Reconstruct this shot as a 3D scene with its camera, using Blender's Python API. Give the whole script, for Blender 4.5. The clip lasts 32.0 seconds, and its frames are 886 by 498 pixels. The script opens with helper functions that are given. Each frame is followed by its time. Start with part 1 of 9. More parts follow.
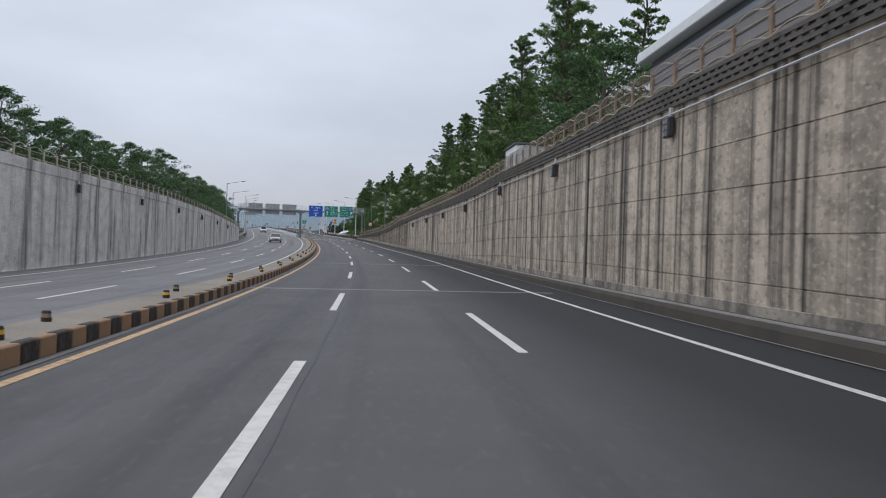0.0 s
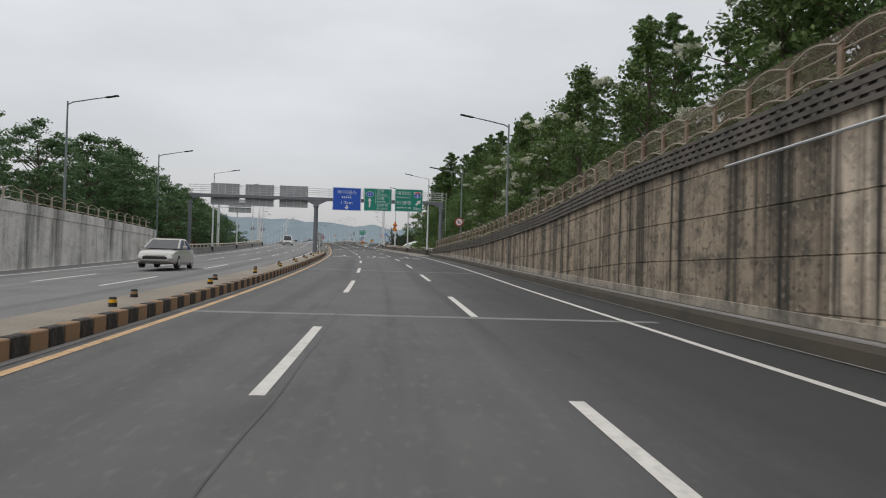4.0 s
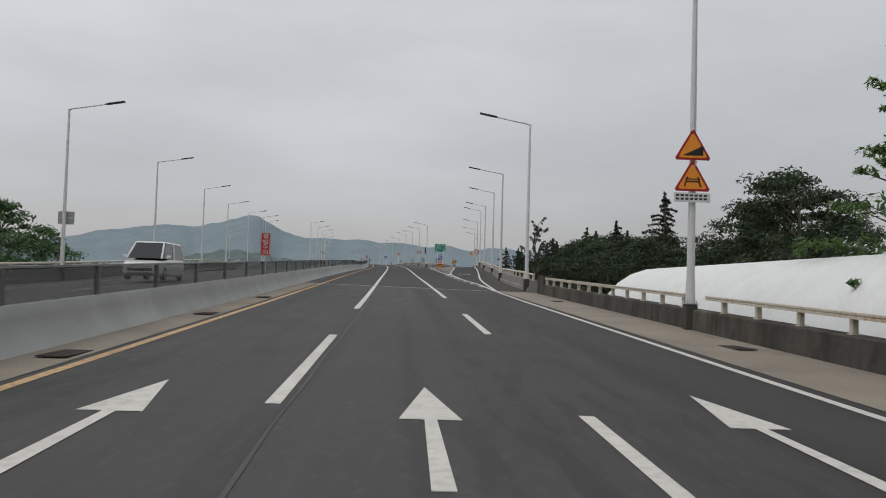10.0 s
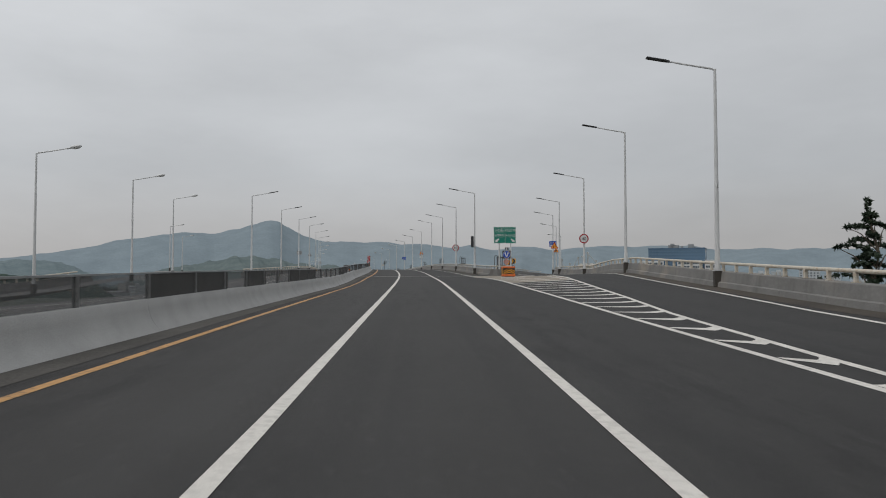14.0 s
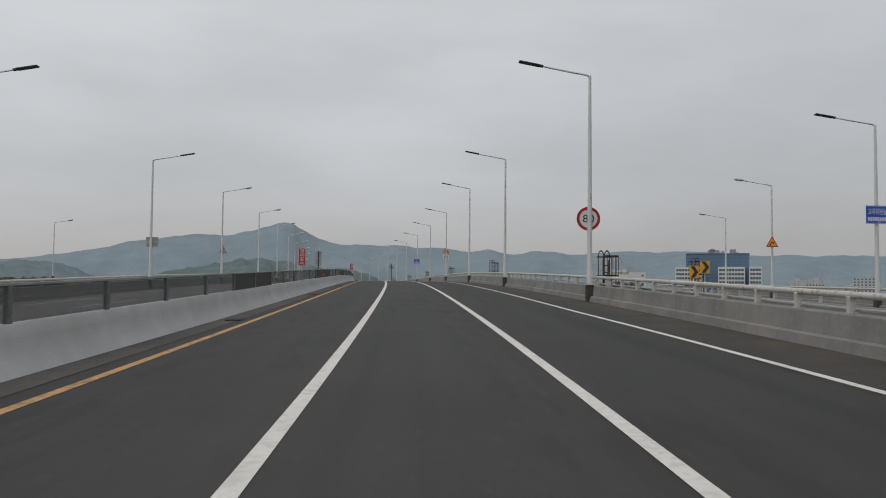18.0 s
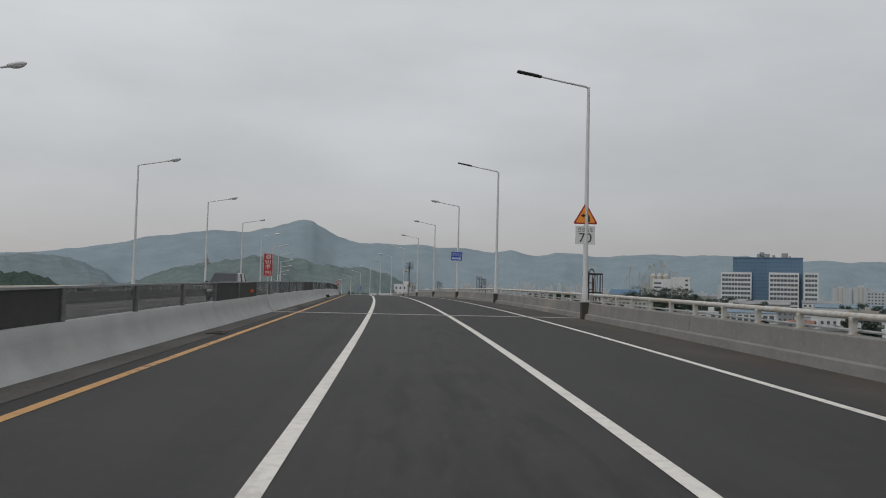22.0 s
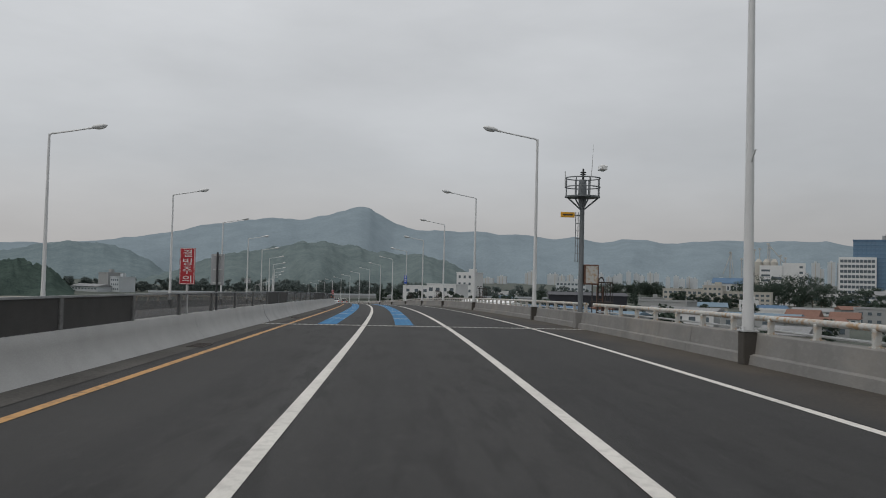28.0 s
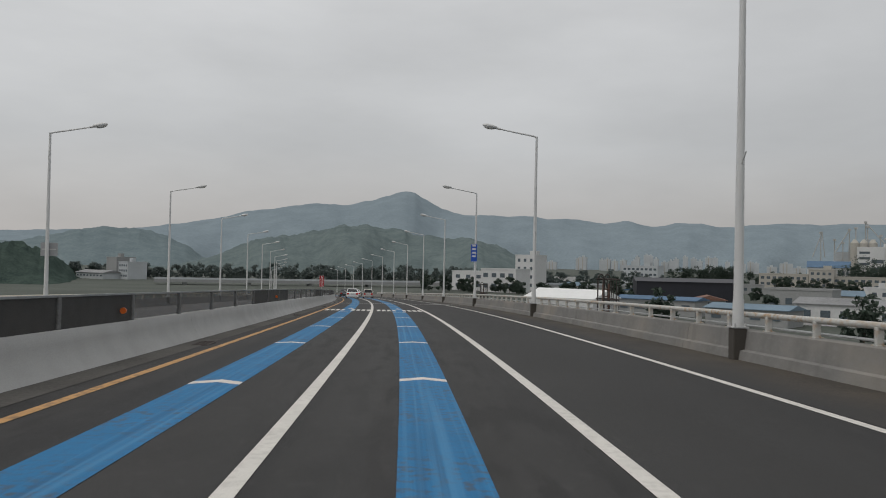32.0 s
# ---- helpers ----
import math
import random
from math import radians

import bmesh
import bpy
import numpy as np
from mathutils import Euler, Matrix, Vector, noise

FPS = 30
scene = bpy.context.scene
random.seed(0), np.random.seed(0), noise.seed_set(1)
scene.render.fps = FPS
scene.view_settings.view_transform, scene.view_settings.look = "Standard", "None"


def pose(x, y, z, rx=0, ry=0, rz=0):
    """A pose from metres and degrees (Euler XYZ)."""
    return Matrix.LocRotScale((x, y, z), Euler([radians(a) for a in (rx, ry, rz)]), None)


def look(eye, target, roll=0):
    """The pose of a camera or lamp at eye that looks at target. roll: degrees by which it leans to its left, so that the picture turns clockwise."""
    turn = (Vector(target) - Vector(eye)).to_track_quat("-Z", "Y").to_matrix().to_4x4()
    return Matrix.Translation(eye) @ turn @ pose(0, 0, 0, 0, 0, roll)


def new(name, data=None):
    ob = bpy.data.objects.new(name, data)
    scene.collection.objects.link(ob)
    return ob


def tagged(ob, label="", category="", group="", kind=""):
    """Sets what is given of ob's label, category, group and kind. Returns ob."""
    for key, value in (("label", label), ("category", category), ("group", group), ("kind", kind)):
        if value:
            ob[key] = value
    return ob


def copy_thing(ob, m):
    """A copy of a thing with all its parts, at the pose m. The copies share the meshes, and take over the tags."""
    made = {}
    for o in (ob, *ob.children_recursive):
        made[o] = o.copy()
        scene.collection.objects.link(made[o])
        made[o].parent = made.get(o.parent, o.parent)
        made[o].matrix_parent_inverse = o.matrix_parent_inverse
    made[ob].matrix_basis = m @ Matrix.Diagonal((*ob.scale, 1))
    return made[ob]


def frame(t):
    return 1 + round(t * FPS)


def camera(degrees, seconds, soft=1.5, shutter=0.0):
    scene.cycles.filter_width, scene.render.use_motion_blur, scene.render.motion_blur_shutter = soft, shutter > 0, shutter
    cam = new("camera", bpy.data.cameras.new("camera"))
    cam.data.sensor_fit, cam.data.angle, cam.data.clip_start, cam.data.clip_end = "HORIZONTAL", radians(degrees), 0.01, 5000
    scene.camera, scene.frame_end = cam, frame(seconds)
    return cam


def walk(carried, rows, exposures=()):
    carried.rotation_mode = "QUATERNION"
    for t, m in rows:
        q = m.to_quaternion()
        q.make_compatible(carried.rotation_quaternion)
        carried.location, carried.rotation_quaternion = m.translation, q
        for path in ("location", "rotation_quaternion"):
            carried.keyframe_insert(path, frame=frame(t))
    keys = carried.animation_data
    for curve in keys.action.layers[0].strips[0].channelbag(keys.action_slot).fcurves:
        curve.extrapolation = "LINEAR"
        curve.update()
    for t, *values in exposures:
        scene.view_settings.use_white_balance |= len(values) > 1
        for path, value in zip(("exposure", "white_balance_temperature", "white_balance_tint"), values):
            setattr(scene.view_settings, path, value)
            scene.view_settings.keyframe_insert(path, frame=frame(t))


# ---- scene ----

cam = camera(55.0, 32.0, soft=1.0, shutter=0.07)

# ---- the road's line and the camera's way along it ----
# seconds, speed (m/s), road heading, camera yaw, pitch, roll (degrees), road grade (%),
# road's cross tilt (degrees, right side up), camera's drift in its lane (m)
DRIVE = [
    (0.0, 23.9, 3.71, -0.44, 0.35, -1.8, 0.3, 0.45, -0.19),
    (1.0, 23.9, 4.51, 0.26, 0.67, -2.2, 1.05, 0.5, -0.1),
    (2.0, 23.8, 5.46, 1.76, 0.94, -2.1, 1.8, 0.5, 0.03),
    (2.5, 23.7, 6.06, 2.46, 1.07, -2.1, 1.97, 0.4, 0.06),
    (4.5, 23.2, 8.16, 5.16, 1.31, -1.4, 2.36, -0.1, 0.14),
    (6.0, 22.3, 9.46, 6.76, 1.95, -1.5, 3.04, -0.2, 0.1),
    (7.5, 21.4, 10.96, 7.66, 2.35, -1.8, 2.94, -0.1, -0.08),
    (8.0, 21.09, 11.53, 8.3, 2.38, -1.91, 2.86, -0.04, -0.15),
    (9.0, 20.7, 12.06, 8.76, 2.47, -2.0, 2.84, 0.0, -0.23),
    (10.0, 21.03, 12.39, 9.49, 2.51, -1.69, 2.88, -0.27, 0.02),
    (11.0, 21.6, 12.45, 9.9, 2.58, -1.2, 3.0, -0.6, 0.17),
    (12.0, 21.9, 12.74, 10.7, 2.64, -0.5, 3.06, -0.89, 0.25),
    (13.0, 22.2, 12.78, 10.98, 2.52, 0.1, 2.92, -1.1, 0.24),
    (14.0, 21.6, 12.75, 11.06, 2.52, -0.02, 2.99, -1.07, 0.17),
    (14.5, 20.8, 12.79, 11.16, 2.52, -0.1, 3.02, -1.0, 0.19),
    (15.5, 24.93, 12.95, 11.45, 2.48, 0.13, 2.95, -0.86, 0.26),
    (16.5, 20.4, 13.12, 11.84, 2.44, 0.36, 2.88, -0.72, 0.26),
    (17.0, 20.8, 13.25, 11.95, 2.46, 0.3, 2.87, -0.6, 0.23),
    (18.0, 20.6, 14.0, 12.15, 2.8, -0.56, 3.19, -0.14, 0.02),
    (19.0, 20.1, 14.76, 12.26, 2.8, -1.5, 3.03, 0.3, -0.1),
    (21.0, 19.8, 15.62, 13.02, 2.85, -1.6, 2.5, 0.4, -0.2),
    (22.0, 19.9, 16.22, 13.51, 2.8, -1.51, 1.87, 0.31, -0.16),
    (23.0, 20.0, 16.9, 14.15, 2.78, -1.4, 1.3, 0.2, -0.1),
    (25.0, 19.7, 18.19, 15.51, 2.47, -1.4, 0.48, 0.2, -0.1),
    (28.0, 19.6, 19.99, 17.46, 1.91, -1.4, -0.84, 0.15, 0.08),
    (30.0, 19.6, 21.34, 19.0, 1.28, -1.3, -1.89, 0.1, 0.16),
    (31.0, 19.56, 22.1, 19.77, 1.08, -1.25, -2.21, 0.05, -0.05),
    (32.0, 19.5, 22.89, 20.54, 0.91, -1.2, -2.47, 0.0, 0.04),
]
EYE = 1.48
DT = 0.1


def glide(column, t):
    """Smooth interpolation of a column of DRIVE at t seconds."""
    ts = [r[0] for r in DRIVE]
    vs = [r[column] for r in DRIVE]
    slopes = []
    for i in range(len(ts)):
        a, b = max(i - 1, 0), min(i + 1, len(ts) - 1)
        slopes.append((vs[b] - vs[a]) / (ts[b] - ts[a]))
    i = 0
    while i < len(ts) - 2 and t > ts[i + 1]:
        i += 1
    w = ts[i + 1] - ts[i]
    q = (t - ts[i]) / w
    if q > 1:
        return vs[-1] + slopes[-1] * (t - ts[-1])
    if q < 0:
        return vs[0] + slopes[0] * (t - ts[0])
    q2, q3 = q * q, q * q * q
    return ((2 * q3 - 3 * q2 + 1) * vs[i] + (q3 - 2 * q2 + q) * w * slopes[i]
            + (3 * q2 - 2 * q3) * vs[i + 1] + (q3 - q2) * w * slopes[i + 1])


# road stations: s, x, y, z, heading (radians, left of +y), every tenth of a second and beyond both ends
T0, T1 = -4.0, 52.0
_s, _x, _y, _z = 0.0, 0.0, 0.0, 0.0
LINE = []
_n = int(round((T1 - T0) / DT)) + 1
for _i in range(_n):
    _t = T0 + _i * DT
    _tc = min(max(_t, 0.0), 32.0)
    _v = glide(1, _tc)
    _over = max(_t - 32.0, 0.0)
    _h = radians(glide(2, _tc) + 0.8 * _over - 0.008 * _over ** 2 + 0.9 * min(_t, 0.0))
    _g = (glide(6, _tc) - 0.3 * min(_over, 4.0)) / 100
    LINE.append((_s, _x, _y, _z, _h, math.tan(radians(glide(7, _tc)))))
    _s += _v * DT
    _x -= math.sin(_h) * _v * DT
    _y += math.cos(_h) * _v * DT
    _z += _g * _v * DT
_zero = LINE[int(round(-T0 / DT))]
LINE = np.array([(a - _zero[0], b - _zero[1], c - _zero[2], d - _zero[3], e, f) for a, b, c, d, e, f in LINE])


# stations are chained from two ends; the chainage equation lies between 335 and 388
CHAIN, TRUE = (-500.0, 335.0, 388.0, 3000.0), (-500.0, 335.0, 380.0, 2992.0)


def road(s, u=0.0, h=0.0):
    """The place at station s, u metres right of the camera's line, h above the road."""
    s = np.interp(s, CHAIN, TRUE)
    x, y, z, a, c = (np.interp(s, LINE[:, 0], LINE[:, k]) for k in (1, 2, 3, 4, 5))
    # the left-hand bend is banked, and the exit lane rises towards its parapet
    tilt = float(np.interp(s, (318, 335, 350, 368, 378, 390, 404, 425, 460), (0.0, 0.012, 0.03, 0.05, 0.042, 0.010, 0.004, 0.004, 0.0)))
    bank = 0.046 * min(max(u - 5.0, 0.0), 9.0) * float(np.interp(s, (271, 279, 320, 350, 402), (0.0, 1.0, 1.0, 0.5, 0.0)))
    return Vector((x + math.cos(a) * u, y + math.sin(a) * u, z + c * max(min(u, 9.0), -9.0) + bank + tilt * max(min(u, 17.0), -10.0) + h))


def heading(s):
    return float(np.interp(np.interp(s, CHAIN, TRUE), LINE[:, 0], LINE[:, 4]))


def station(t):
    return float(np.interp(np.interp(t, T0 + DT * np.arange(len(LINE)), LINE[:, 0]), TRUE, CHAIN))


def stand(s, u=0.0, h=0.0, turn=0.0):
    """A level pose on the road, facing along it; turn in degrees to the left."""
    return Matrix.Translation(road(s, u, h)) @ Matrix.Rotation(heading(s) + radians(turn), 4, "Z")


# seconds, further sway to the right in the lane (m)
SWAY = [(0.0, 0.0), (1.0, -0.04), (2.5, -0.05), (4.5, 0.02), (5.0, 0.03), (6.0, 0.0), (9.0, 0.0), (10.0, 0.05), (11.5, 0.08),
        (12.5, 0.07), (14.5, 0.03), (16.5, 0.0), (19.0, -0.01), (20.5, 0.035), (21.5, -0.05), (22.0, -0.04), (23.0, 0.035), (24.0, 0.11), (24.5, 0.05),
        (25.0, -0.03), (25.5, -0.08), (27.5, -0.045), (28.5, 0.01), (30.0, 0.02), (30.5, 0.08), (31.0, 0.03), (32.0, 0.02)]
ROWS = []
for _k in range(65):
    _t = _k * 0.5
    _p = road(station(_t), glide(8, _t) + float(np.interp(_t, [a for a, _ in SWAY], [b for _, b in SWAY])), EYE)
    ROWS.append((_t, pose(_p.x, _p.y, _p.z, 90 + glide(4, _t), glide(5, _t), glide(3, _t))))
walk(cam, ROWS, [(0.0, 0.34, 5900, 12), (1.0, 0.34, 6200, 11), (2.5, 0.34, 6450, 10), (5.0, 0.36, 6500, 10), (7.0, 0.42, 6500, 10), (8.0, 0.42, 6500, 10), (9.0, 0.24, 6500, 10),
                 (10.0, 0.06, 6500, 10), (12.0, 0.0, 6500, 10), (28.0, -0.02, 6500, 10), (31.0, -0.02, 6650, 10), (32.0, -0.02, 6650, 10)])

# ---- light ----
world = bpy.data.worlds.new("overcast_sky")
scene.world = world
world.use_nodes = True
_wn, _wl = world.node_tree.nodes, world.node_tree.links
_wn.clear()
_out = _wn.new("ShaderNodeOutputWorld")
_bg = _wn.new("ShaderNodeBackground")
_sky = _wn.new("ShaderNodeTexSky")
_sky.sky_type = "NISHITA"
_sky.sun_disc = False
_sky.sun_elevation, _sky.sun_rotation = radians(52), radians(-150)
_sky.dust_density, _sky.air_density = 6.0, 1.0
_tc = _wn.new("ShaderNodeTexCoord")
_sep = _wn.new("ShaderNodeSeparateXYZ")
_map = _wn.new("ShaderNodeMapping")
_map.inputs["Scale"].default_value = (1.0, 1.0, 3.2)
_n1 = _wn.new("ShaderNodeTexNoise")
_n1.inputs["Scale"].default_value, _n1.inputs["Detail"].default_value, _n1.inputs["Roughness"].default_value = 1.9, 7.0, 0.55
_rampz = _wn.new("ShaderNodeValToRGB")
_rampz.color_ramp.elements[0].position, _rampz.color_ramp.elements[0].color = 0.0, (0.475, 0.46, 0.45, 1)
_rampz.color_ramp.elements[1].position, _rampz.color_ramp.elements[1].color = 0.45, (0.74, 0.755, 0.77, 1)
_e = _rampz.color_ramp.elements.new(0.13)
_e.color = (0.50, 0.516, 0.533, 1)
_cl = _wn.new("ShaderNodeMapRange")
_cl.inputs["From Min"].default_value, _cl.inputs["From Max"].default_value = 0.32, 0.72
_cl.inputs["To Min"].default_value, _cl.inputs["To Max"].default_value = 0.88, 1.13
_mul = _wn.new("ShaderNodeMixRGB")
_mul.blend_type, _mul.inputs["Fac"].default_value = "MULTIPLY", 1.0
_skm = _wn.new("ShaderNodeMixRGB")
_skm.blend_type, _skm.inputs["Fac"].default_value = "MULTIPLY", 1.0
_skm.inputs["Color2"].default_value = (0.10, 0.10, 0.10, 1)
_mix = _wn.new("ShaderNodeMixRGB")
_mix.inputs["Fac"].default_value = 0.90
_wl.new(_tc.outputs["Generated"], _map.inputs["Vector"])
_wl.new(_map.outputs["Vector"], _n1.inputs["Vector"])
_wl.new(_tc.outputs["Generated"], _sep.inputs["Vector"])
_wl.new(_sep.outputs["Z"], _rampz.inputs["Fac"])
_wl.new(_n1.outputs["Fac"], _cl.inputs["Value"])
_wl.new(_rampz.outputs["Color"], _mul.inputs["Color1"])
_wl.new(_cl.outputs["Result"], _mul.inputs["Color2"])
_wl.new(_sky.outputs["Color"], _skm.inputs["Color1"])
_wl.new(_skm.outputs["Color"], _mix.inputs["Color1"])
# the cloud is a little thinner towards the west
_side = _wn.new("ShaderNodeMapRange")
_side.inputs["From Min"].default_value, _side.inputs["From Max"].default_value = -1.0, 1.0
_side.inputs["To Min"].default_value, _side.inputs["To Max"].default_value = 1.14, 0.80
_wl.new(_sep.outputs["X"], _side.inputs["Value"])
_mul2 = _wn.new("ShaderNodeMixRGB")
_mul2.blend_type, _mul2.inputs["Fac"].default_value = "MULTIPLY", 1.0
_wl.new(_mul.outputs["Color"], _mul2.inputs["Color1"])
_wl.new(_side.outputs["Result"], _mul2.inputs["Color2"])
_wl.new(_mul2.outputs["Color"], _mix.inputs["Color2"])
_wl.new(_mix.outputs["Color"], _bg.inputs["Color"])
_bg.inputs["Strength"].default_value = 1.0
_wl.new(_bg.outputs["Background"], _out.inputs["Surface"])

sun = new("sun", bpy.data.lights.new("sun", "SUN"))
sun.data.energy, sun.data.angle, sun.data.color = 0.6, radians(30), (1.0, 0.97, 0.93)
sun.matrix_world = look((0, 0, 100), (60, 75, -60))
scene.view_settings.exposure = 0.0


# ---- materials ----
def mat(name, color, rough=0.7, metal=0.0, vary=0.12, scale=3.0, fine=40.0, bump=0.15, spec=0.5, tint=None, island=False):
    """A painted or mineral surface: two scales of variation, fine relief."""
    m = bpy.data.materials.new(name)
    m.use_nodes = True
    n, l = m.node_tree.nodes, m.node_tree.links
    b = n["Principled BSDF"]
    b.inputs["Roughness"].default_value, b.inputs["Metallic"].default_value = rough, metal
    b.inputs["Specular IOR Level"].default_value = spec
    co = n.new("ShaderNodeTexCoord")
    big, small = n.new("ShaderNodeTexNoise"), n.new("ShaderNodeTexNoise")
    big.inputs["Scale"].default_value, big.inputs["Detail"].default_value = scale, 4
    small.inputs["Scale"].default_value, small.inputs["Detail"].default_value = fine, 3
    l.new(co.outputs["Object"], big.inputs["Vector"])
    l.new(co.outputs["Object"], small.inputs["Vector"])
    add = n.new("ShaderNodeMath")
    add.operation = "ADD"
    l.new(big.outputs["Fac"], add.inputs[0])
    l.new(small.outputs["Fac"], add.inputs[1])
    rng = n.new("ShaderNodeMapRange")
    rng.inputs["From Min"].default_value, rng.inputs["From Max"].default_value = 0.7, 1.3
    l.new(add.outputs[0], rng.inputs["Value"])
    mix = n.new("ShaderNodeMixRGB")
    c2 = tint or tuple(c * (1 + vary) for c in color)
    mix.inputs["Color1"].default_value = (*[max(c * (1 - vary), 0) for c in color], 1)
    mix.inputs["Color2"].default_value = (*[min(c, 1) for c in c2], 1)
    l.new(rng.outputs["Result"], mix.inputs["Fac"])
    last = mix
    if island:
        info = n.new("ShaderNodeNewGeometry")
        hsv = n.new("ShaderNodeHueSaturation")
        mr = n.new("ShaderNodeMapRange")
        mr.inputs["To Min"].default_value, mr.inputs["To Max"].default_value = 0.72, 1.32
        l.new(info.outputs["Random Per Island"], mr.inputs["Value"])
        l.new(mr.outputs["Result"], hsv.inputs["Value"])
        l.new(mix.outputs["Color"], hsv.inputs["Color"])
        last = hsv
    l.new(last.outputs["Color"], b.inputs["Base Color"])
    if bump:
        bp = n.new("ShaderNodeBump")
        bp.inputs["Strength"].default_value, bp.inputs["Distance"].default_value = bump, 0.01
        l.new(small.outputs["Fac"], bp.inputs["Height"])
        l.new(bp.outputs["Normal"], b.inputs["Normal"])
    return m


def noise_node(m, vector, scale, detail=4, stretch=None):
    n, l = m.node_tree.nodes, m.node_tree.links
    t = n.new("ShaderNodeTexNoise")
    t.inputs["Scale"].default_value, t.inputs["Detail"].default_value = scale, detail
    if stretch:
        mp = n.new("ShaderNodeMapping")
        mp.inputs["Scale"].default_value = stretch
        l.new(vector, mp.inputs["Vector"])
        vector = mp.outputs["Vector"]
    l.new(vector, t.inputs["Vector"])
    return t


def layer(m, under, color, fac):
    """Mix a colour over another by a factor socket."""
    n, l = m.node_tree.nodes, m.node_tree.links
    mix = n.new("ShaderNodeMixRGB")
    l.new(under, mix.inputs["Color1"])
    mix.inputs["Color2"].default_value = (*color, 1)
    l.new(fac, mix.inputs["Fac"])
    return mix.outputs["Color"]


def span(m, value, a, b, lo=0.0, hi=1.0):
    n, l = m.node_tree.nodes, m.node_tree.links
    r = n.new("ShaderNodeMapRange")
    r.inputs["From Min"].default_value, r.inputs["From Max"].default_value = a, b
    r.inputs["To Min"].default_value, r.inputs["To Max"].default_value = lo, hi
    l.new(value, r.inputs["Value"])
    return r.outputs["Result"]


def asphalt(name, base=0.052, marks=0.0, lane=0.0, start=0.0):
    """Worn asphalt; UV is metres across and along the road."""
    m = mat(name, (base * 1.02, base, base * 0.98), rough=0.82, vary=0.16, scale=0.35, fine=130.0, bump=0.5, spec=0.35)
    n, l = m.node_tree.nodes, m.node_tree.links
    b = n["Principled BSDF"]
    uv = n.new("ShaderNodeUVMap").outputs["UV"]
    under = b.inputs["Base Color"].links[0].from_socket
    # tyre paths: long, soft streaks along the lanes
    streak = noise_node(m, uv, 1.0, 3, (1.3, 0.012, 1))
    c = layer(m, under, (base * 0.62, base * 0.62, base * 0.64), span(m, streak.outputs["Fac"], 0.50, 0.68, 0, 0.75))
    pale = noise_node(m, uv, 1.0, 4, (0.9, 0.03, 1))
    c = layer(m, c, (base * 1.45, base * 1.45, base * 1.45), span(m, pale.outputs["Fac"], 0.55, 0.75, 0, 0.6))
    # oil spots and repairs
    spot = noise_node(m, uv, 1.0, 5, (0.7, 0.22, 1))
    c = layer(m, c, (base * 0.42, base * 0.42, base * 0.43), span(m, spot.outputs["Fac"], 0.60, 0.74, 0, 0.4))
    grit = noise_node(m, uv, 1.0, 6, (9.0, 3.0, 1))
    c = layer(m, c, (base * 1.9, base * 1.85, base * 1.8), span(m, grit.outputs["Fac"], 0.56, 0.72, 0, 0.35))
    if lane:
        # darker towards the right edge, at half strength past station 150
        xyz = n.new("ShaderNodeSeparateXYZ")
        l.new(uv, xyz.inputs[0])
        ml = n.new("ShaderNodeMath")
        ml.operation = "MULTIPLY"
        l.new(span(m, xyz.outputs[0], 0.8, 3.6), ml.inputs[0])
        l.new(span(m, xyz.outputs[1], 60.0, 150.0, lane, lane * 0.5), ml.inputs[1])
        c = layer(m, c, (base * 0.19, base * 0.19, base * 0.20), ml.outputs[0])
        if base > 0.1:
            # darker again before station 55, fading out by station 125
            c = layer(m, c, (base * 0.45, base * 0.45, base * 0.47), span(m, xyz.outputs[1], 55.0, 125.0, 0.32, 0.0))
    if start:
        # paler where the bridge deck begins
        xyz = n.new("ShaderNodeSeparateXYZ")
        l.new(uv, xyz.inputs[0])
        c = layer(m, c, (base * 2.1, base * 2.05, base * 2.0), span(m, xyz.outputs[1], 285.0, 320.0, start, 0.0))
    if marks:
        # scuffed tyre marks and drips, gathered in places
        s1 = noise_node(m, uv, 1.0, 9, (3.2, 0.5, 1))
        s2 = noise_node(m, uv, 1.0, 2, (0.35, 0.035, 1))
        mm = n.new("ShaderNodeMath")
        mm.operation = "MULTIPLY"
        l.new(span(m, s1.outputs["Fac"], 0.50, 0.60), mm.inputs[0])
        l.new(span(m, s2.outputs["Fac"], 0.45, 0.58, 0, 0.8 * marks), mm.inputs[1])
        c = layer(m, c, (base * 0.35, base * 0.34, base * 0.34), mm.outputs[0])
    l.new(c, b.inputs["Base Color"])
    return m


